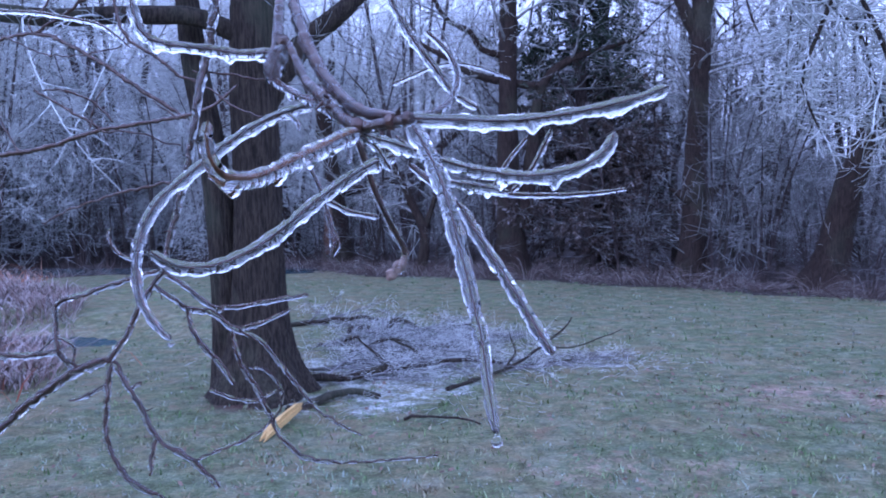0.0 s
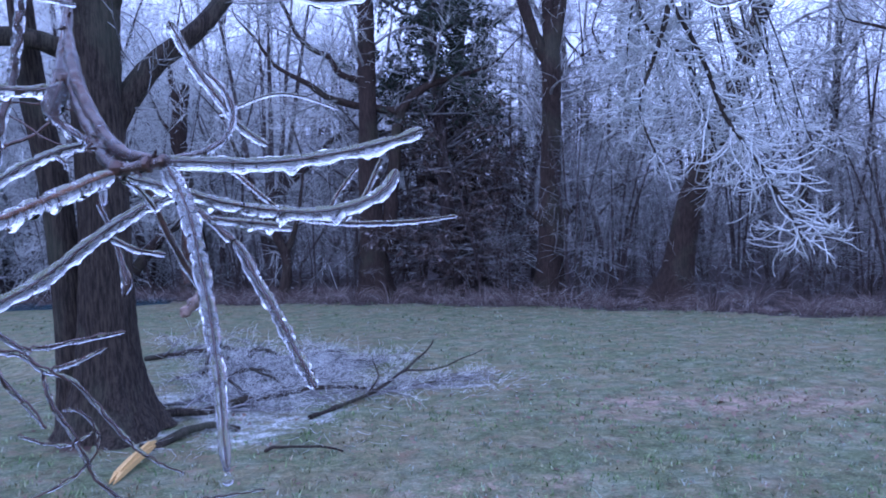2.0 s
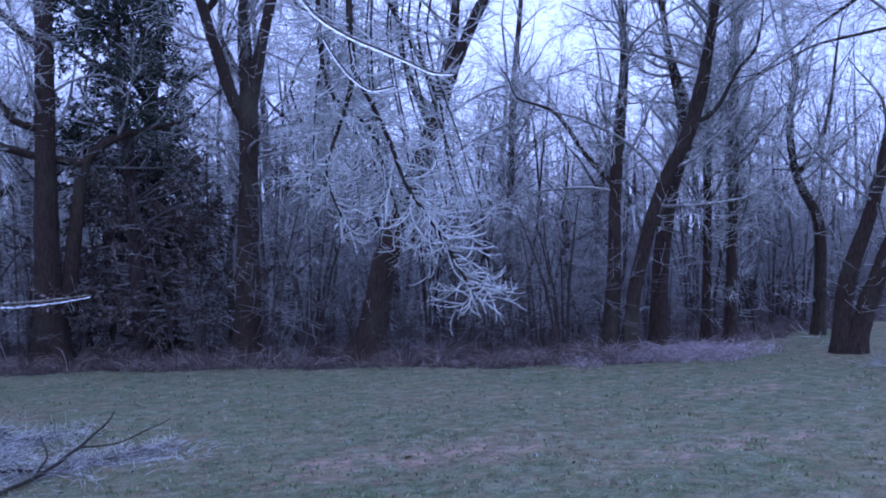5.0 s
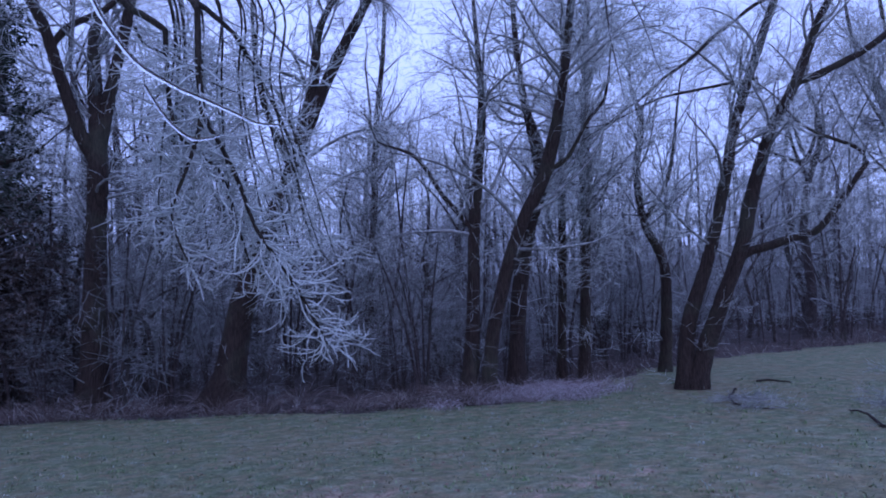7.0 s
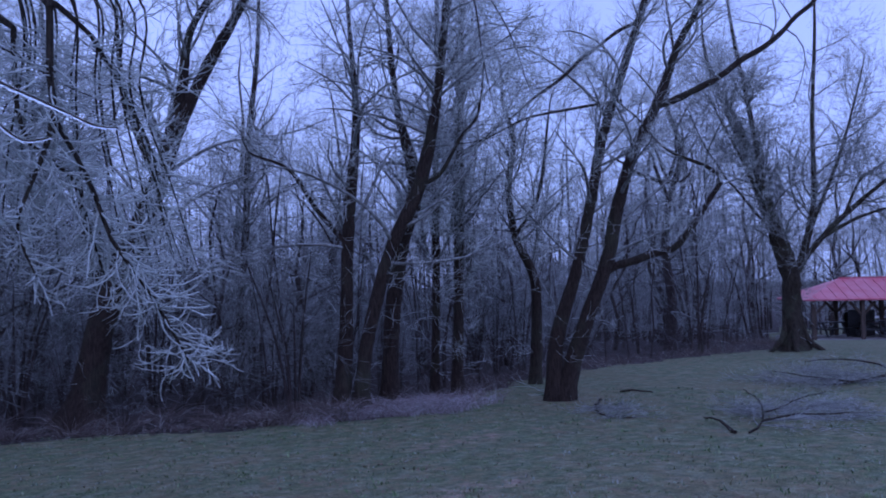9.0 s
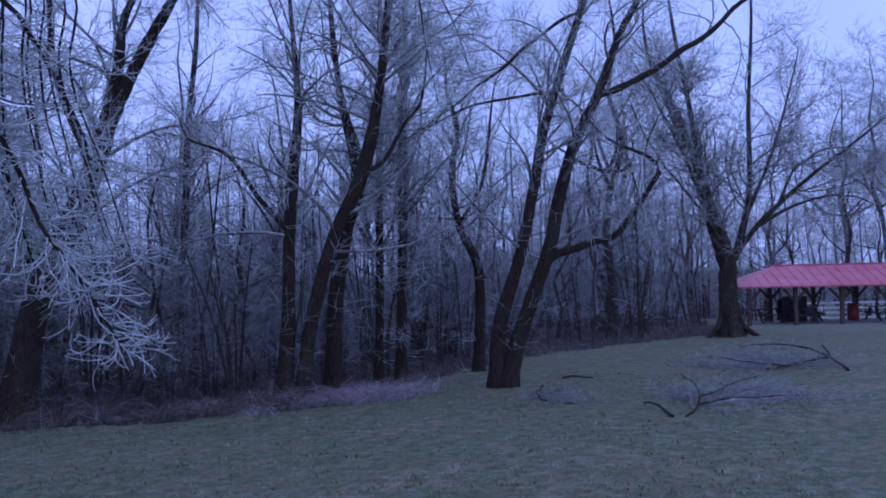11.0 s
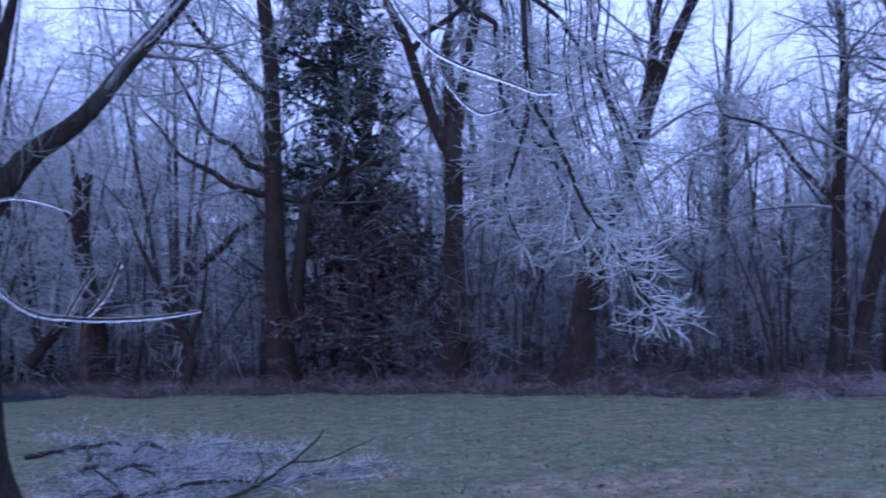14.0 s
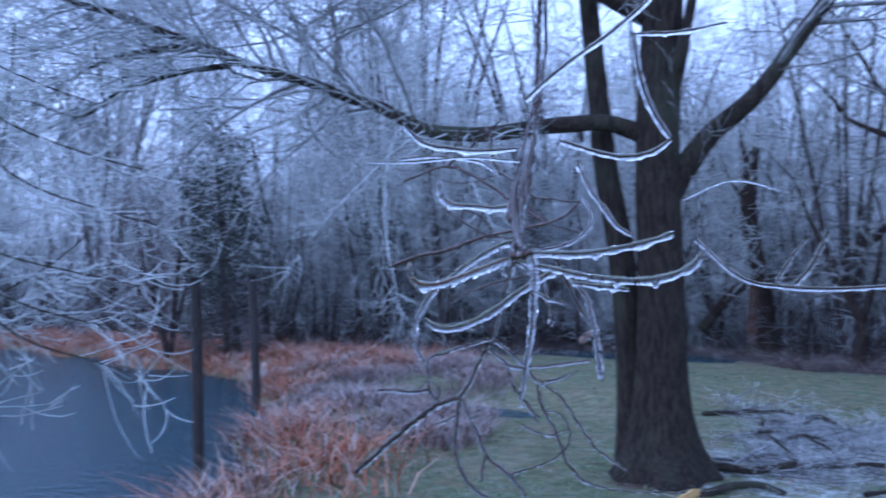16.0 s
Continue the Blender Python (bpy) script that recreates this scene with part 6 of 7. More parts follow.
def rod(pts, core, ice, seed, drips=5, depth=2.2, mat=None, name="twig", label="", end_drop=0.0):
    """A twig and, under it, its ice."""
    g = np.random.default_rng(seed)
    o = branch.at
    p = [(x - o[0], y - o[1], z - o[2], r) for x, y, z, r in pts]
    bare = name != "twig"
    if name == "twig" and ice:
        core *= 0.72
    if name == "side_branch":
        core *= 0.78
    V, F, L = log_mesh([(x, y, z, r * core) for x, y, z, r in p], 0.003, 10, g, 0.16 if bare else 0.12, wobble=0.0022 if name == "side_branch" else 0.0)
    if bare:
        kk = len(L)
        at = np.cumsum(g.uniform(6, 16, 200)).astype(int)
        at = at[at < kk - 2]
        ring = V[:kk * 10].reshape(kk, 10, 3)
        for q in at:
            for o2 in (-1, 0, 1):
                ring[q + o2] = L[q + o2, :3] + (ring[q + o2] - L[q + o2, :3]) * (1.22 if o2 == 0 else 1.1)
        V[:kk * 10] = ring.reshape(-1, 3)
        if len(at):
            S = spawn(g, L[None, :, :3], L[None, :, 3], len(at), (0.004, 0.013), (40, 80), 0.0, 0.1, 4, 0.6, 0.02, 0.0004, 0.0016, taper=0.5)
            v2, q2 = tubes(*S, 5)
            F = F + (q2 + len(V)).tolist()
            V = np.vstack([V, v2])
    me = bpy.data.meshes.new(name)
    me.from_pydata(V.tolist(), [], F)
    me.polygons.foreach_set("use_smooth", np.ones(len(F), dtype=bool))
    me.materials.append(mat or TWIG_BROWN)
    ob = new(name, me)
    ob.parent = branch.top
    tagged(ob, label)
    if ice:
        V, Q = ice_tube(p, ice, seed, drips, depth)
        part_np("ice", V, Q, ICE, ob, "clear lumpy ice with drips")
    if end_drop:
        x, y, z, r = p[-1]
        V, Q = drop_mesh(x, y, z - end_drop * 1.2, end_drop)
        part_np("drop", V, Q, ICE, ob, "hanging frozen water drop")
    return ob


def knob(x, y, z, r, seed):
    """A rounded bud or node on the branch."""
    o = branch.at
    bm = bmesh.new()
    bmesh.ops.create_icosphere(bm, subdivisions=2, radius=r)
    g = np.random.default_rng(seed)
    for v in bm.verts:
        v.co *= 1 + g.normal(0, 0.10)
        v.co.z *= 1.15
    bmesh.ops.translate(bm, verts=bm.verts, vec=(x - o[0], y - o[1], z - o[2]))
    part("bud", bm, TWIG_BROWN, branch.top, "small knobbly brown bud")


rod([(-0.0006, 1.6669, 1.9325, 0.00149), (0.0056, 1.6276, 1.8397, 0.00190), (0.0105, 1.5912, 1.7764, 0.00273), (0.0180, 1.5583, 1.7438, 0.00348), (0.0248, 1.5258, 1.7157, 0.00374), (0.0259, 1.5090, 1.6986, 0.00405), (0.0289, 1.5028, 1.6848, 0.00281)], 0.9, 1.08, 61, 2, 0.5, name="stem", label="brown main stem")
rod([(-0.0020, 1.6721, 1.9346, 0.00175), (0.0404, 1.5124, 1.7665, 0.00241), (0.0631, 1.4488, 1.7164, 0.00398), (0.0811, 1.4173, 1.6874, 0.00376), (0.1011, 1.3867, 1.6659, 0.00354), (0.1186, 1.3621, 1.6545, 0.00305), (0.1428, 1.3336, 1.6489, 0.00256)], 0.9, 1.08, 62, 3, 0.5, name="stem", label="brown main stem")
rod([(0.0355, 1.5167, 1.7153, 0.00245), (0.0586, 1.4753, 1.6834, 0.00305), (0.0836, 1.4255, 1.6670, 0.00348), (0.1032, 1.3756, 1.6541, 0.00346), (0.1181, 1.3510, 1.6459, 0.00328), (0.1348, 1.3376, 1.6464, 0.00288), (0.1484, 1.3279, 1.6476, 0.00253)], 0.86, 1.1, 63, 7, 1.3, name="stem", label="brown knotted side stem")
rod([(0.1456, 1.3277, 1.6480, 0.00281), (0.1701, 1.3310, 1.6467, 0.00309), (0.1980, 1.3387, 1.6459, 0.00313), (0.2266, 1.3469, 1.6490, 0.00288), (0.2527, 1.3531, 1.6539, 0.00290), (0.2705, 1.3584, 1.6589, 0.00263), (0.2806, 1.3608, 1.6629, 0.00234)], 0.24, 1.25, 64, 4, 1.9, label="straight twig sheathed in ice")
rod([(0.1214, 1.3458, 1.6410, 0.00206), (0.1420, 1.3673, 1.6339, 0.00246), (0.1638, 1.3988, 1.6247, 0.00295), (0.1889, 1.4309, 1.6183, 0.00348), (0.2134, 1.4533, 1.6161, 0.00362), (0.2392, 1.4665, 1.6205, 0.00368), (0.2578, 1.4794, 1.6302, 0.00375), (0.2661, 1.4877, 1.6436, 0.00341)], 0.24, 1.25, 65, 5, 1.9, label="upcurved twig sheathed in ice")
rod([(0.1484, 1.3278, 1.6468, 0.00393), (0.1567, 1.3183, 1.6347, 0.00439), (0.1655, 1.3025, 1.6198, 0.00423), (0.1719, 1.2864, 1.6048, 0.00407), (0.1769, 1.2751, 1.5880, 0.00372), (0.1826, 1.2587, 1.5705, 0.00333), (0.1876, 1.2424, 1.5547, 0.00296), (0.1906, 1.2310, 1.5391, 0.00243), (0.1930, 1.2220, 1.5283, 0.00194), (0.1944, 1.2176, 1.5236, 0.00128)], 0.17, 1.0, 66, 3, 0.5, label="hanging twig in a thick icicle", end_drop=0.0024)
rod([(0.1330, 1.4400, 1.6250, 0.00200), (0.1490, 1.4290, 1.6130, 0.00220), (0.1640, 1.4190, 1.6010, 0.00250)], 0.8, 1.15, 166, 1, 0.4, label="short brown spur with thin ice")
rod([(0.1640, 1.4190, 1.6010, 0.00210), (0.1690, 1.4130, 1.5965, 0.00290), (0.1800, 1.3960, 1.5800, 0.00320), (0.1938, 1.3742, 1.5627, 0.00320), (0.2060, 1.3520, 1.5460, 0.00310), (0.2188, 1.3276, 1.5290, 0.00270)], 0.32, 1.15, 67, 8, 0.6, label="hanging twig sheathed in ice")
rod([(0.1220, 1.3309, 1.6428, 0.00313), (0.1104, 1.3036, 1.6346, 0.00321), (0.1027, 1.2717, 1.6269, 0.00297), (0.0959, 1.2452, 1.6213, 0.00277), (0.0926, 1.2247, 1.6213, 0.00283), (0.0909, 1.2119, 1.6264, 0.00251), (0.0900, 1.2088, 1.6361, 0.00186), (0.0907, 1.2096, 1.6428, 0.00103)], 0.3, 1.35, 68, 4, 1.7, mat=TWIG_TAN, label="curled tan twig with drips of ice")
rod([(0.1220, 1.4611, 1.6319, 0.00297), (0.1009, 1.4479, 1.6221, 0.00365), (0.0754, 1.4282, 1.6033, 0.00355), (0.0584, 1.4097, 1.5872, 0.00379), (0.0426, 1.3918, 1.5754, 0.00368), (0.0240, 1.3761, 1.5684, 0.00359), (0.0083, 1.3656, 1.5704, 0.00320), (-0.0049, 1.3592, 1.5799, 0.00221)], 0.24, 1.22, 69, 4, 1.2, label="curved twig sheathed in ice")
rod([(0.0648, 1.4639, 1.6655, 0.00300), (0.0446, 1.4408, 1.6563, 0.00325), (0.0227, 1.4166, 1.6394, 0.00313), (0.0063, 1.3928, 1.6204, 0.00301), (-0.0061, 1.3801, 1.6067, 0.00295), (-0.0116, 1.3677, 1.5897, 0.00289), (-0.0057, 1.3463, 1.5729, 0.00246), (0.0011, 1.3351, 1.5560, 0.00211), (0.0135, 1.3250, 1.5442, 0.00177), (0.0237, 1.3184, 1.5382, 0.00145)], 0.27, 1.2, 70, 3, 0.8, label="long arching twig in ice", end_drop=0.0019)
rod([(0.0265, 1.5150, 1.7073, 0.00327), (0.0054, 1.5077, 1.7059, 0.00324), (-0.0209, 1.5004, 1.7093, 0.00321), (-0.0468, 1.4931, 1.7123, 0.00319), (-0.0592, 1.4894, 1.7185, 0.00357), (-0.0649, 1.4881, 1.7309, 0.00316), (-0.0698, 1.4901, 1.7545, 0.00277)], 0.29, 1.3, 71, 6, 1.2)
rod([(0.1452, 1.3389, 1.6494, 0.00144), (0.1564, 1.3809, 1.6544, 0.00189), (0.1633, 1.4130, 1.6647, 0.00201), (0.1645, 1.4349, 1.6800, 0.00209), (0.1575, 1.4459, 1.6953, 0.00177), (0.1440, 1.4561, 1.7095, 0.00145)], 0.6, 1.2, 72, 2, 0.6)
rod([(0.1025, 1.5378, 1.7576, 0.00332), (0.1204, 1.5359, 1.7221, 0.00332), (0.1408, 1.5350, 1.6941, 0.00332), (0.1530, 1.5345, 1.6773, 0.00291), (0.1715, 1.5350, 1.6646, 0.00208)], 0.32, 1.1, 73, 2, 0.4)
rod([(0.0337, 1.5111, 1.7122, 0.00567), (0.0294, 1.5043, 1.6988, 0.00683), (0.0258, 1.5002, 1.6827, 0.00320)], 0.22, 1.1, 74, 3, 1.2)
rod([(0.0269, 1.5028, 1.6869, 0.00241), (0.0510, 1.4735, 1.6740, 0.00267), (0.0735, 1.4445, 1.6651, 0.00253), (0.0966, 1.4051, 1.6526, 0.00234), (0.1175, 1.3656, 1.6411, 0.00185)], 0.55, 1.2, 75, 4, 0.9)
rod([(0.1214, 1.3457, 1.6404, 0.00147), (0.1269, 1.3557, 1.6340, 0.00181), (0.1327, 1.3652, 1.6224, 0.00185)], 0.29, 1.2, 76, 3, 2.6)
rod([(0.1174, 1.3249, 1.6385, 0.00197), (0.1185, 1.3243, 1.6315, 0.00197), (0.1181, 1.3237, 1.6259, 0.00141)], 0.14, 1.1, 77, 0, 0)
rod([(0.0649, 1.4024, 1.6566, 0.00100), (0.0716, 1.4025, 1.6514, 0.00134), (0.0725, 1.4020, 1.6457, 0.00134)], 0.22, 1.1, 78, 0, 0)
rod([(0.0873, 1.5042, 1.6426, 0.00241), (0.0946, 1.5216, 1.6090, 0.00249), (0.1051, 1.5299, 1.5813, 0.00253), (0.1140, 1.5386, 1.5590, 0.00257), (0.1100, 1.5367, 1.5450, 0.00300)], 0.8, 1.15, 79, 0, 0)
rod([(0.1144, 1.5383, 1.5560, 0.00171), (0.1126, 1.5376, 1.5510, 0.00343), (0.1092, 1.5369, 1.5476, 0.00471), (0.1066, 1.5363, 1.5442, 0.00343), (0.1032, 1.5357, 1.5413, 0.00429), (0.1006, 1.5351, 1.5380, 0.00171)], 0.92, 1.1, 80, 1, 0.5, mat=BUD, name="bud", label="withered tan bud in ice")
rod([(0.0395, 1.5483, 1.6265, 0.00174), (0.0501, 1.5469, 1.6025, 0.00174), (0.0564, 1.5450, 1.5785, 0.00218), (0.0593, 1.5439, 1.5655, 0.00392), (0.0566, 1.5426, 1.5547, 0.00174)], 0.8, 1.15, 81, 0, 0)
rod([(0.0641, 1.4976, 1.6014, 0.00161), (0.0820, 1.4985, 1.5923, 0.00161), (0.1012, 1.4999, 1.5883, 0.00161)], 0.6, 1.25, 82, 3, 1.0)
rod([(0.1529, 1.4069, 1.6156, 0.00234), (0.1681, 1.4282, 1.6121, 0.00244), (0.1810, 1.4494, 1.6091, 0.00289), (0.1951, 1.4606, 1.6056, 0.00147)], 0.25, 1.15, 83, 4, 1.6)
rod([(-0.0156, 2.3558, 1.6727, 0.00388), (0.0838, 2.3170, 1.5927, 0.00425), (0.1588, 2.3224, 1.5734, 0.00425), (0.2339, 2.3293, 1.5682, 0.00425), (0.3095, 2.3420, 1.5694, 0.00379), (0.3761, 2.3543, 1.5755, 0.00238)], 0.5, 1.15, 84, 4, 0.8)
rod([(0.1823, 2.3248, 1.5739, 0.00378), (0.2154, 2.3218, 1.6109, 0.00469), (0.2342, 2.3172, 1.6459, 0.00465), (0.2490, 2.3118, 1.6767, 0.00370)], 0.5, 1.15, 85, 1, 0.3)
rod([(0.1494, 2.3218, 1.5764, 0.00378), (0.1733, 2.3288, 1.6210, 0.00378), (0.2084, 2.3267, 1.6642, 0.00281)], 0.6, 1.15, 86, 1, 0.3)
rod([(-0.2002, 2.0629, 2.9227, 0.00633), (-0.1691, 2.0037, 2.3213, 0.00633), (-0.1704, 1.9717, 2.0136, 0.00633), (-0.1737, 1.9568, 1.8738, 0.00633), (-0.1828, 1.9473, 1.7900, 0.00633), (-0.1974, 1.9386, 1.7203, 0.00563), (-0.2137, 1.9269, 1.6227, 0.00492), (-0.2354, 1.9160, 1.5392, 0.00422), (-0.2456, 1.9106, 1.4960, 0.00352)], 0.62, 1.0, 90, 3, 1.3, name="side_branch", label="thin brown side branch with light ice")
rod([(-0.2456, 1.9106, 1.4960, 0.00352), (-0.2626, 1.9065, 1.4733, 0.00422), (-0.2761, 1.9028, 1.4505, 0.00422), (-0.2889, 1.8985, 1.4213, 0.00422), (-0.3066, 1.8943, 1.3972, 0.00492), (-0.3151, 1.8923, 1.3868, 0.00492)], 0.62, 1.0, 90, 3, 1.3, name="side_branch", label="thin brown side branch with light ice")
rod([(-0.5320, 1.8553, 1.2371, 0.00633), (-0.4473, 1.8711, 1.3089, 0.00633), (-0.4051, 1.8788, 1.3424, 0.00633), (-0.3523, 1.8876, 1.3771, 0.00633), (-0.3151, 1.8926, 1.3896, 0.00563)], 0.62, 1.0, 90, 3, 1.3, name="side_branch", label="thin brown side branch with light ice")
rod([(-0.3523, 1.8876, 1.3771, 0.00492), (-0.3731, 1.8880, 1.4005, 0.00422), (-0.3783, 1.8916, 1.4405, 0.00352), (-0.3732, 1.8942, 1.4607, 0.00352), (-0.3269, 1.9005, 1.4766, 0.00352), (-0.2483, 1.9106, 1.4989, 0.00352)], 0.62, 1.0, 90, 3, 1.3, name="side_branch", label="thin brown side branch with light ice")
rod([(-0.3731, 1.8880, 1.4005, 0.00422), (-0.4116, 1.8838, 1.3971, 0.00422), (-0.4886, 1.8760, 1.3957, 0.00352)], 0.62, 1.0, 90, 3, 1.3, name="side_branch", label="thin brown side branch with light ice")
rod([(-0.3102, 1.8928, 1.3868, 0.00422), (-0.3140, 1.8888, 1.3519, 0.00422), (-0.3166, 1.8829, 1.2973, 0.00422), (-0.3043, 1.8809, 1.2663, 0.00422), (-0.2870, 1.8799, 1.2394, 0.00422), (-0.2383, 1.8817, 1.2105, 0.00352)], 0.62, 1.0, 90, 3, 1.3, name="side_branch", label="thin brown side branch with light ice")
rod([(-0.3067, 1.8932, 1.3867, 0.00422), (-0.2757, 1.8910, 1.3357, 0.00422), (-0.2550, 1.8888, 1.2948, 0.00422), (-0.2098, 1.8899, 1.2625, 0.00422), (-0.1765, 1.8897, 1.2290, 0.00281)], 0.62, 1.0, 90, 3, 1.3, name="side_branch", label="thin brown side branch with light ice")
rod([(-0.2063, 1.8902, 1.2624, 0.00211), (-0.1677, 1.8958, 1.2791, 0.00211), (-0.1326, 1.9007, 1.2925, 0.00211), (-0.1043, 1.9063, 1.3199, 0.00211), (-0.0992, 1.9097, 1.3478, 0.00211), (-0.1179, 1.9105, 1.3726, 0.00211), (-0.1388, 1.9088, 1.3765, 0.00141)], 0.62, 1.0, 90, 3, 1.3, name="side_branch", label="thin brown side branch with light ice")
rod([(-0.2550, 1.8888, 1.2948, 0.00352), (-0.2602, 1.8854, 1.2669, 0.00352), (-0.2618, 1.8829, 1.2446, 0.00211)], 0.62, 1.0, 90, 3, 1.3, name="side_branch", label="thin brown side branch with light ice")
rod([(-0.3139, 1.8896, 1.3588, 0.00281), (-0.3421, 1.8854, 1.3454, 0.00281), (-0.3617, 1.8829, 1.3402, 0.00211)], 0.62, 1.0, 90, 3, 1.3, name="side_branch", label="thin brown side branch with light ice")
rod([(-0.2895, 1.8912, 1.3514, 0.00281), (-0.2719, 1.8939, 1.3602, 0.00211)], 0.62, 1.0, 90, 3, 1.3, name="side_branch", label="thin brown side branch with light ice")
rod([(-0.2428, 1.9106, 1.4939, 0.00352), (-0.2219, 1.9116, 1.4830, 0.00352), (-0.2010, 1.9118, 1.4651, 0.00352), (-0.1767, 1.9125, 1.4486, 0.00352), (-0.1718, 1.9132, 1.4506, 0.00281)], 0.62, 1.0, 95, 3, 1.3, name="side_branch", label="thin brown side branch with light ice")
rod([(-0.2569, 1.9078, 1.4802, 0.00352), (-0.2291, 1.9087, 1.4622, 0.00352), (-0.2152, 1.9090, 1.4514, 0.00352), (-0.1837, 1.9114, 1.4452, 0.00352), (-0.1594, 1.9118, 1.4259, 0.00352), (-0.1245, 1.9136, 1.4098, 0.00281), (-0.0969, 1.9129, 1.3757, 0.00281), (-0.0622, 1.9119, 1.3331, 0.00281), (-0.0345, 1.9120, 1.3081, 0.00211), (0.0004, 1.9136, 1.2900, 0.00141)], 0.62, 1.0, 95, 3, 1.3, name="side_branch", label="thin brown side branch with light ice")
rod([(-0.1718, 1.9132, 1.4506, 0.00281), (-0.1452, 1.9161, 1.4529, 0.00281), (-0.1101, 1.9201, 1.4585, 0.00281), (-0.0646, 1.9253, 1.4646, 0.00211)], 0.62, 1.0, 95, 3, 1.3, name="side_branch", label="thin brown side branch with light ice")
rod([(-0.1489, 1.9127, 1.4243, 0.00281), (-0.1173, 1.9168, 1.4335, 0.00281), (-0.0857, 1.9214, 1.4476, 0.00141)], 0.62, 1.0, 95, 3, 1.3, name="side_branch", label="thin brown side branch with light ice")
rod([(-0.2152, 1.9090, 1.4514, 0.00281), (-0.2050, 1.9065, 1.4183, 0.00352), (-0.1773, 1.9058, 1.3842, 0.00352), (-0.1565, 1.9049, 1.3559, 0.00281)], 0.62, 1.0, 95, 3, 1.3, name="side_branch", label="thin brown side branch with light ice")
rod([(-0.1594, 1.9115, 1.4224, 0.00281), (-0.1493, 1.9085, 1.3837, 0.00352), (-0.1286, 1.9069, 1.3483, 0.00352), (-0.1114, 1.9049, 1.3131, 0.00352), (-0.0941, 1.9037, 1.2847, 0.00352), (-0.0643, 1.9043, 1.2618, 0.00281), (0.0071, 1.9109, 1.2577, 0.00211), (0.0946, 1.9202, 1.2630, 0.00141)], 0.62, 1.0, 95, 3, 1.3, name="side_branch", label="thin brown side branch with light ice")
rod([(-0.1881, 1.9011, 1.3495, 0.00211), (-0.1532, 1.9033, 1.3376, 0.00211), (-0.1287, 1.9056, 1.3358, 0.00211), (-0.1041, 1.9093, 1.3479, 0.00141)], 0.62, 1.0, 95, 3, 1.3, name="side_branch", label="thin brown side branch with light ice")
rod([(-0.4046, 1.8842, 1.3941, 0.00141), (-0.3764, 1.8894, 1.4174, 0.00141), (-0.3555, 1.8902, 1.4051, 0.00211), (-0.3571, 1.8877, 1.3820, 0.00141)], 0.62, 1.0, 90, 3, 1.3, name="side_branch", label="thin brown side branch with light ice")
rod([(-0.2804, 1.9086, 1.5107, 0.00211), (-0.3020, 1.9078, 1.5230, 0.00211), (-0.3123, 1.9089, 1.5442, 0.00211), (-0.3074, 1.9102, 1.5518, 0.00141)], 0.62, 1.0, 90, 3, 1.3, name="side_branch", label="thin brown side branch with light ice")
knob(0.1191, 1.3460, 1.6457, 0.00413, 300)
knob(0.1385, 1.3329, 1.6467, 0.00370, 301)
knob(0.1479, 1.3279, 1.6476, 0.00365, 302)
knob(0.0836, 1.4255, 1.6670, 0.00418, 303)
knob(0.0317, 1.5182, 1.7144, 0.00533, 304)
rod([(0.0053, 1.3176, 1.7878, 0.00174), (0.0226, 1.3296, 1.7679, 0.00260), (0.0424, 1.3432, 1.7618, 0.00260), (0.0723, 1.3636, 1.7575, 0.00260), (0.1047, 1.3856, 1.7591, 0.00217)], 0.42, 1.2, 120, 2, 1.0)
rod([(0.1686, 1.3566, 1.7580, 0.00203), (0.1964, 1.3757, 1.7467, 0.00243), (0.2196, 1.3915, 1.7404, 0.00284), (0.2429, 1.4074, 1.7437, 0.00284), (0.2607, 1.4193, 1.7560, 0.00203)], 0.42, 1.2, 121, 2, 1.0)
rod([(0.2322, 1.3987, 1.8635, 0.00243), (0.2365, 1.4021, 1.8196, 0.00324), (0.2456, 1.4087, 1.7859, 0.00324), (0.2597, 1.4187, 1.7566, 0.00243)], 0.42, 1.2, 122, 2, 1.0)
rod([(0.2345, 1.4003, 1.8613, 0.00162), (0.2717, 1.4256, 1.8623, 0.00203), (0.3099, 1.4515, 1.8700, 0.00122)], 0.42, 1.2, 123, 2, 1.0)
rod([(0.1315, 1.3550, 1.8012, 0.00207), (0.1532, 1.3695, 1.8241, 0.00249), (0.1795, 1.3871, 1.8471, 0.00249), (0.2083, 1.4064, 1.8700, 0.00249), (0.2418, 1.4289, 1.9044, 0.00249), (0.2563, 1.4385, 1.9274, 0.00207)], 0.42, 1.2, 124, 2, 1.0)
rod([(-0.0905, 1.3737, 1.7606, 0.00096), (-0.0462, 1.4038, 1.7597, 0.00145), (0.0064, 1.4396, 1.7629, 0.00145), (0.0589, 1.4755, 1.7567, 0.00145)], 0.42, 1.2, 125, 2, 1.0)
rod([(-0.0030, 2.2455, 1.7497, 0.00299), (0.0762, 2.2438, 1.7773, 0.00224), (0.1280, 2.2432, 1.7739, 0.00224), (0.1852, 2.2430, 1.7526, 0.00149)], 0.42, 1.2, 126, 2, 1.0)
rod([(0.7524, 2.8094, 2.3771, 0.00535), (0.7837, 2.7915, 2.3121, 0.00535), (0.8149, 2.7737, 2.2457, 0.00535), (0.8671, 2.7430, 2.1666, 0.00535), (0.9297, 2.7047, 2.1157, 0.00446), (0.9924, 2.6659, 2.0808, 0.00446), (1.0498, 2.6303, 2.0486, 0.00357), (1.0916, 2.6045, 2.0254, 0.00357), (1.1333, 2.5780, 2.0195, 0.00268)], 0.42, 1.2, 127, 3, 1.0)
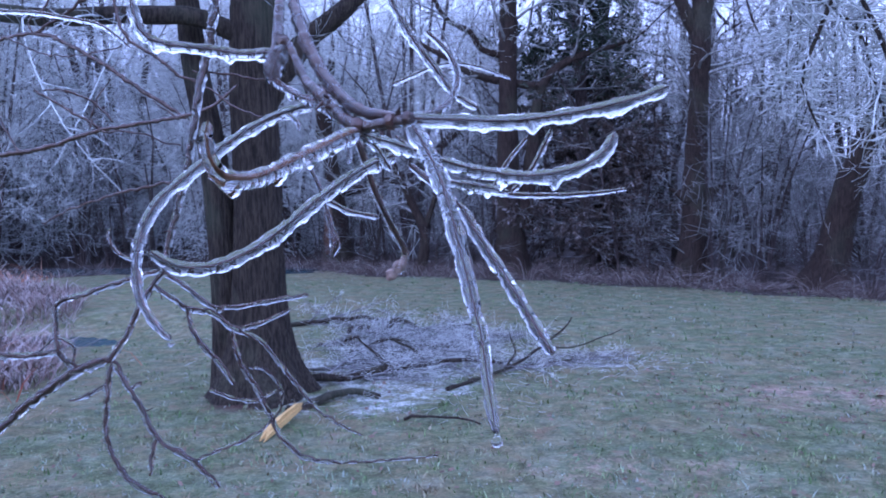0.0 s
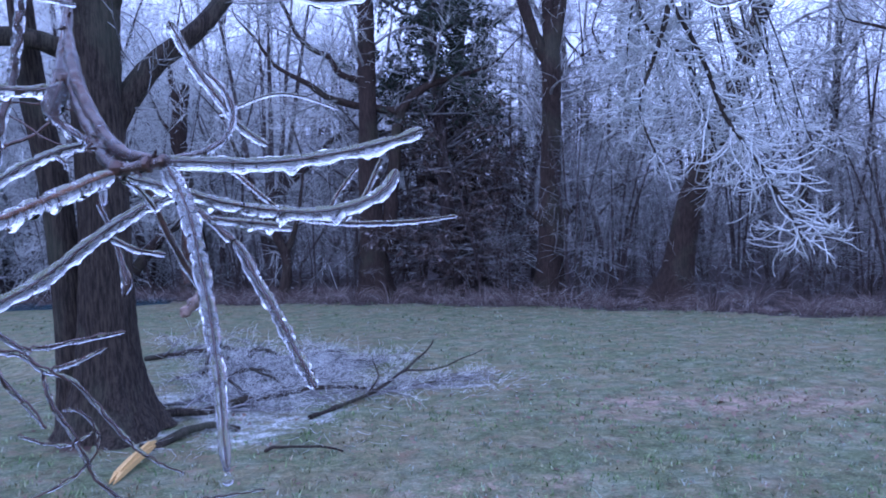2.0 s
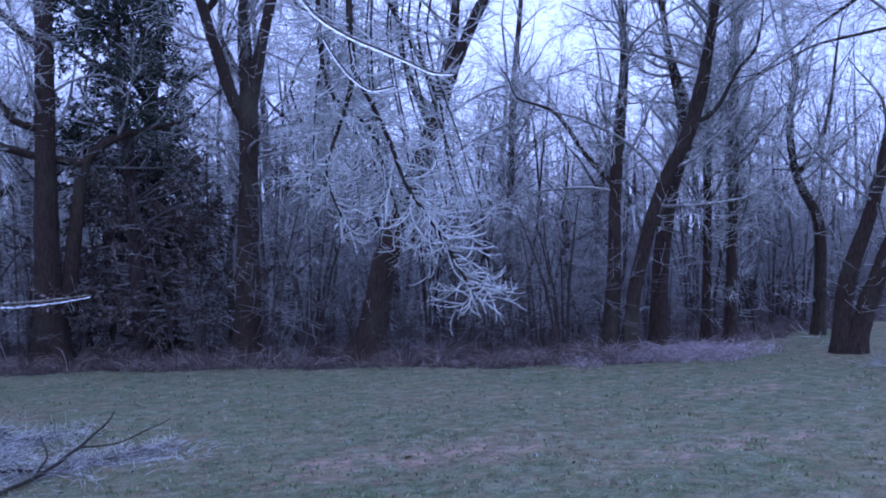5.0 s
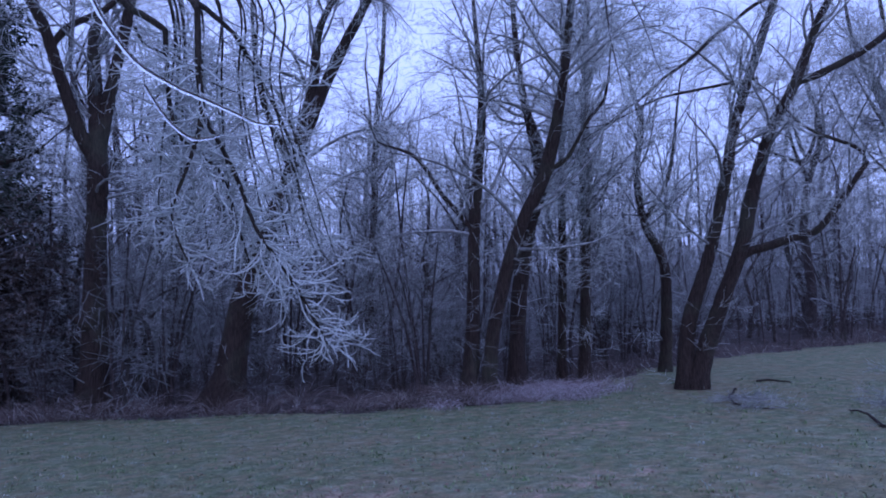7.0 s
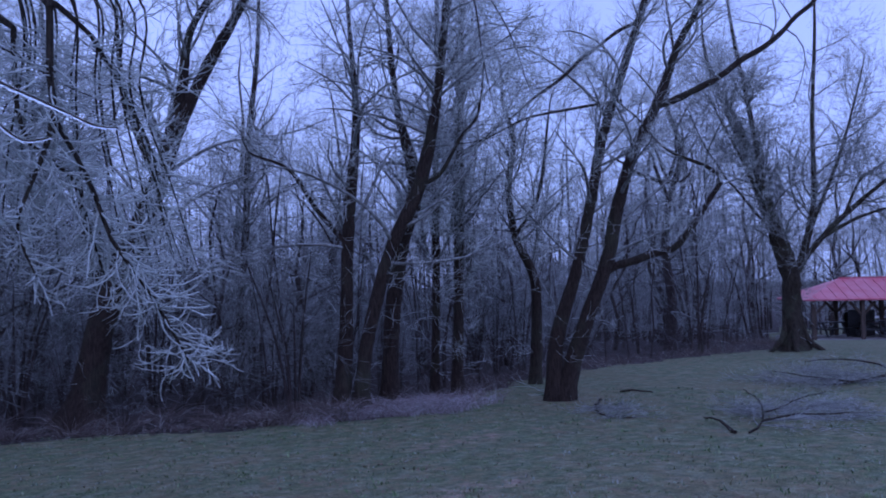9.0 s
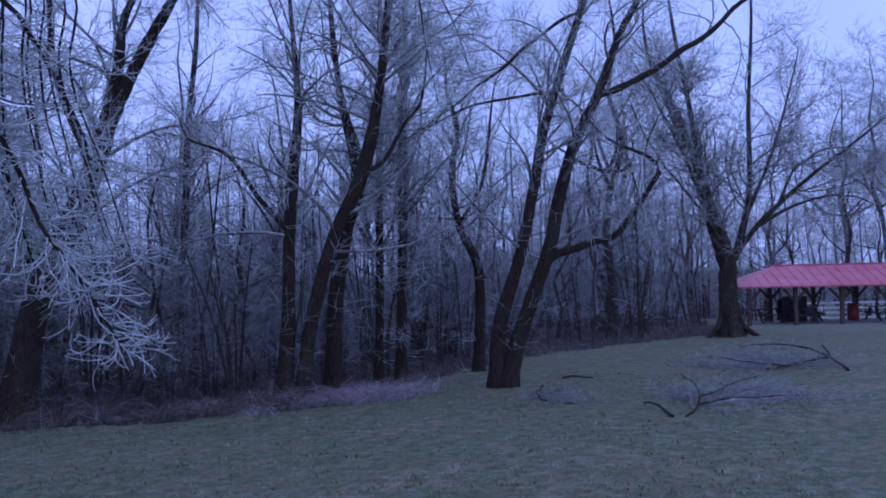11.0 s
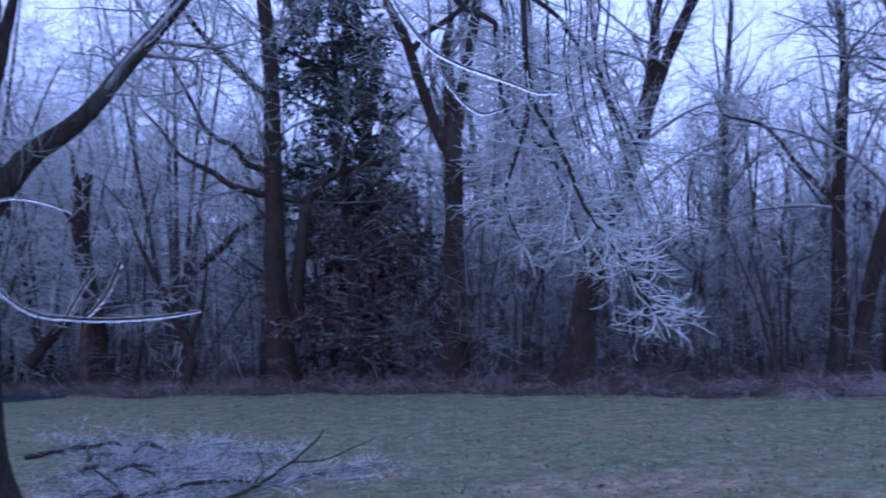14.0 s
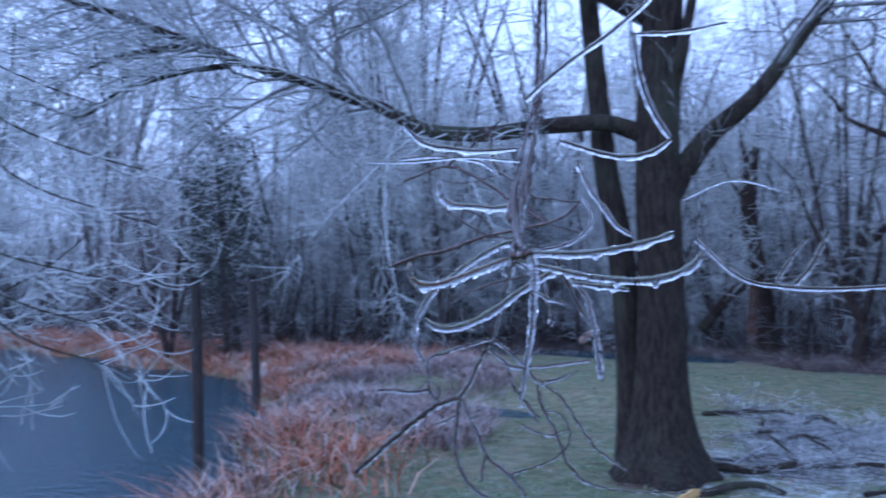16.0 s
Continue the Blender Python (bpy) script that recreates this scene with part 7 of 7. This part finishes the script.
rod([(0.8946, 2.7861, 2.1256, 0.00366), (0.9214, 2.7706, 2.0742, 0.00366), (0.9535, 2.7516, 2.0289, 0.00366), (0.9910, 2.7286, 2.0014, 0.00366), (1.0393, 2.6976, 2.0080, 0.00275)], 0.42, 1.2, 128, 2, 1.0)
rod([(-0.9381, 2.5123, 1.6296, 0.00797), (-0.8473, 2.5240, 1.6551, 0.00797), (-0.7565, 2.5344, 1.6692, 0.00797), (-0.6429, 2.5492, 1.7033, 0.00683), (-0.5068, 2.5648, 1.7234, 0.00683), (-0.4273, 2.5749, 1.7445, 0.00569), (-0.3702, 2.5852, 1.7887, 0.00455)], 0.8, 0, 130, 0, 0, name="side_branch", label="thin brown side branch with light ice")
rod([(-0.6429, 2.5492, 1.7033, 0.00455), (-0.6993, 2.5473, 1.7383, 0.00455), (-0.7782, 2.5443, 1.7851, 0.00342)], 0.8, 0, 131, 0, 0, name="side_branch", label="thin brown side branch with light ice")
rod([(-0.7064, 2.4234, 1.5250, 0.00214), (-0.6155, 2.4365, 1.5638, 0.00321), (-0.5086, 2.4499, 1.5906, 0.00429), (-0.4445, 2.4570, 1.5979, 0.00429)], 0.8, 0, 132, 0, 0, name="side_branch", label="thin brown side branch with light ice")
rod([(-0.9793, 2.6353, 1.8811, 0.00603), (-0.8350, 2.6531, 1.9144, 0.00603), (-0.7155, 2.6597, 1.8641, 0.00603), (-0.6082, 2.6627, 1.7902, 0.00603), (-0.5127, 2.6658, 1.7284, 0.00482)], 0.8, 0, 133, 0, 0, name="side_branch", label="thin brown side branch with light ice")
rod([(-0.8350, 2.6531, 1.9144, 0.00482), (-0.7626, 2.6651, 1.9609, 0.00482), (-0.6660, 2.6819, 2.0311, 0.00362)], 0.8, 0, 134, 0, 0, name="side_branch", label="thin brown side branch with light ice")
rod([(-0.7384, 2.5074, 1.7810, 0.00222), (-0.6997, 2.5112, 1.7803, 0.00333), (-0.6666, 2.5133, 1.7686, 0.00333), (-0.6390, 2.5148, 1.7571, 0.00333), (-0.6007, 2.5145, 1.7176, 0.00333)], 0.8, 0, 140, 0, 0, name="side_branch", label="thin brown side branch with light ice")
rod([(-0.8452, 2.5493, 1.8974, 0.00228), (-0.8057, 2.5512, 1.8785, 0.00228), (-0.7605, 2.5536, 1.8584, 0.00228), (-0.7209, 2.5570, 1.8531, 0.00228), (-0.6756, 2.5617, 1.8545, 0.00228), (-0.6018, 2.5706, 1.8701, 0.00228)], 0.8, 0, 141, 0, 0, name="side_branch", label="thin brown side branch with light ice")
rod([(-0.5246, 2.3859, 1.9636, 0.00502), (-0.5181, 2.3814, 1.9135, 0.00502), (-0.5064, 2.3784, 1.8733, 0.00502), (-0.4817, 2.3777, 1.8429, 0.00402), (-0.4469, 2.3790, 1.8222, 0.00402), (-0.4122, 2.3795, 1.7936, 0.00402), (-0.3773, 2.3811, 1.7760, 0.00301)], 0.8, 0, 142, 0, 0, name="side_branch", label="thin brown side branch with light ice")
rod([(-0.7811, 2.3545, 1.9065, 0.00362), (-0.7211, 2.3606, 1.9074, 0.00362), (-0.6611, 2.3662, 1.9042, 0.00362), (-0.6112, 2.3702, 1.8953, 0.00362), (-0.5513, 2.3748, 1.8822, 0.00338), (-0.5215, 2.3759, 1.8636, 0.00277), (-0.4917, 2.3762, 1.8381, 0.00217)], 0.42, 1.2, 143, 3, 1.0)
rod([(-0.8522, 2.5318, 1.7356, 0.00228), (-0.8411, 2.5311, 1.7184, 0.00228), (-0.8187, 2.5292, 1.6783, 0.00342), (-0.8020, 2.5285, 1.6553, 0.00342)], 0.8, 0, 144, 0, 0, name="side_branch", label="thin brown side branch with light ice")
rod([(-0.6152, 2.5421, 1.8028, 0.00225), (-0.6266, 2.5393, 1.7862, 0.00225), (-0.6436, 2.5347, 1.7585, 0.00281), (-0.6528, 2.5309, 1.7307, 0.00338), (-0.6553, 2.5280, 1.7050, 0.00338)], 0.8, 0, 145, 0, 0, name="side_branch", label="thin brown side branch with light ice")
rod([(-0.6379, 2.5394, 1.7006, 0.00340), (-0.5816, 2.5446, 1.6973, 0.00255), (-0.5423, 2.5477, 1.6898, 0.00226), (-0.5142, 2.5491, 1.6757, 0.00226), (-0.4805, 2.5516, 1.6683, 0.00226)], 0.8, 0, 146, 0, 0, name="side_branch", label="thin brown side branch with light ice")
rod([(-0.4358, 2.1477, 1.5290, 0.00174), (-0.4342, 2.1465, 1.5160, 0.00174), (-0.4230, 2.1462, 1.5028, 0.00174), (-0.3972, 2.1469, 1.4850, 0.00174)], 0.8, 0, 147, 0, 0, name="side_branch", label="thin brown side branch with light ice")
rod([(-0.2645, 2.0875, 1.7596, 0.00161), (-0.2445, 2.0893, 1.7576, 0.00221), (-0.2085, 2.0928, 1.7569, 0.00241), (-0.1846, 2.0943, 1.7485, 0.00221), (-0.1526, 2.0972, 1.7455, 0.00161)], 0.8, 0, 148, 0, 0, name="side_branch", label="thin brown side branch with light ice")
rod([(-0.2449, 2.0374, 1.7448, 0.00231), (-0.2182, 2.0384, 1.7290, 0.00231), (-0.1878, 2.0390, 1.7055, 0.00231), (-0.1572, 2.0408, 1.6934, 0.00231), (-0.1305, 2.0426, 1.6852, 0.00154)], 0.8, 0, 149, 0, 0, name="side_branch", label="thin brown side branch with light ice")
rod([(-0.5053, 2.4873, 1.7539, 0.00217), (-0.4892, 2.4876, 1.7406, 0.00217), (-0.4731, 2.4880, 1.7296, 0.00325), (-0.4538, 2.4885, 1.7162, 0.00217)], 0.8, 0, 150, 0, 0, name="side_branch", label="thin brown side branch with light ice")
rod([(-0.8350, 2.6531, 1.9144, 0.00362), (-0.8468, 2.6544, 1.9386, 0.00362), (-0.8105, 2.6617, 1.9738, 0.00362), (-0.7921, 2.6684, 2.0215, 0.00362)], 0.8, 0, 151, 0, 0, name="side_branch", label="thin brown side branch with light ice")
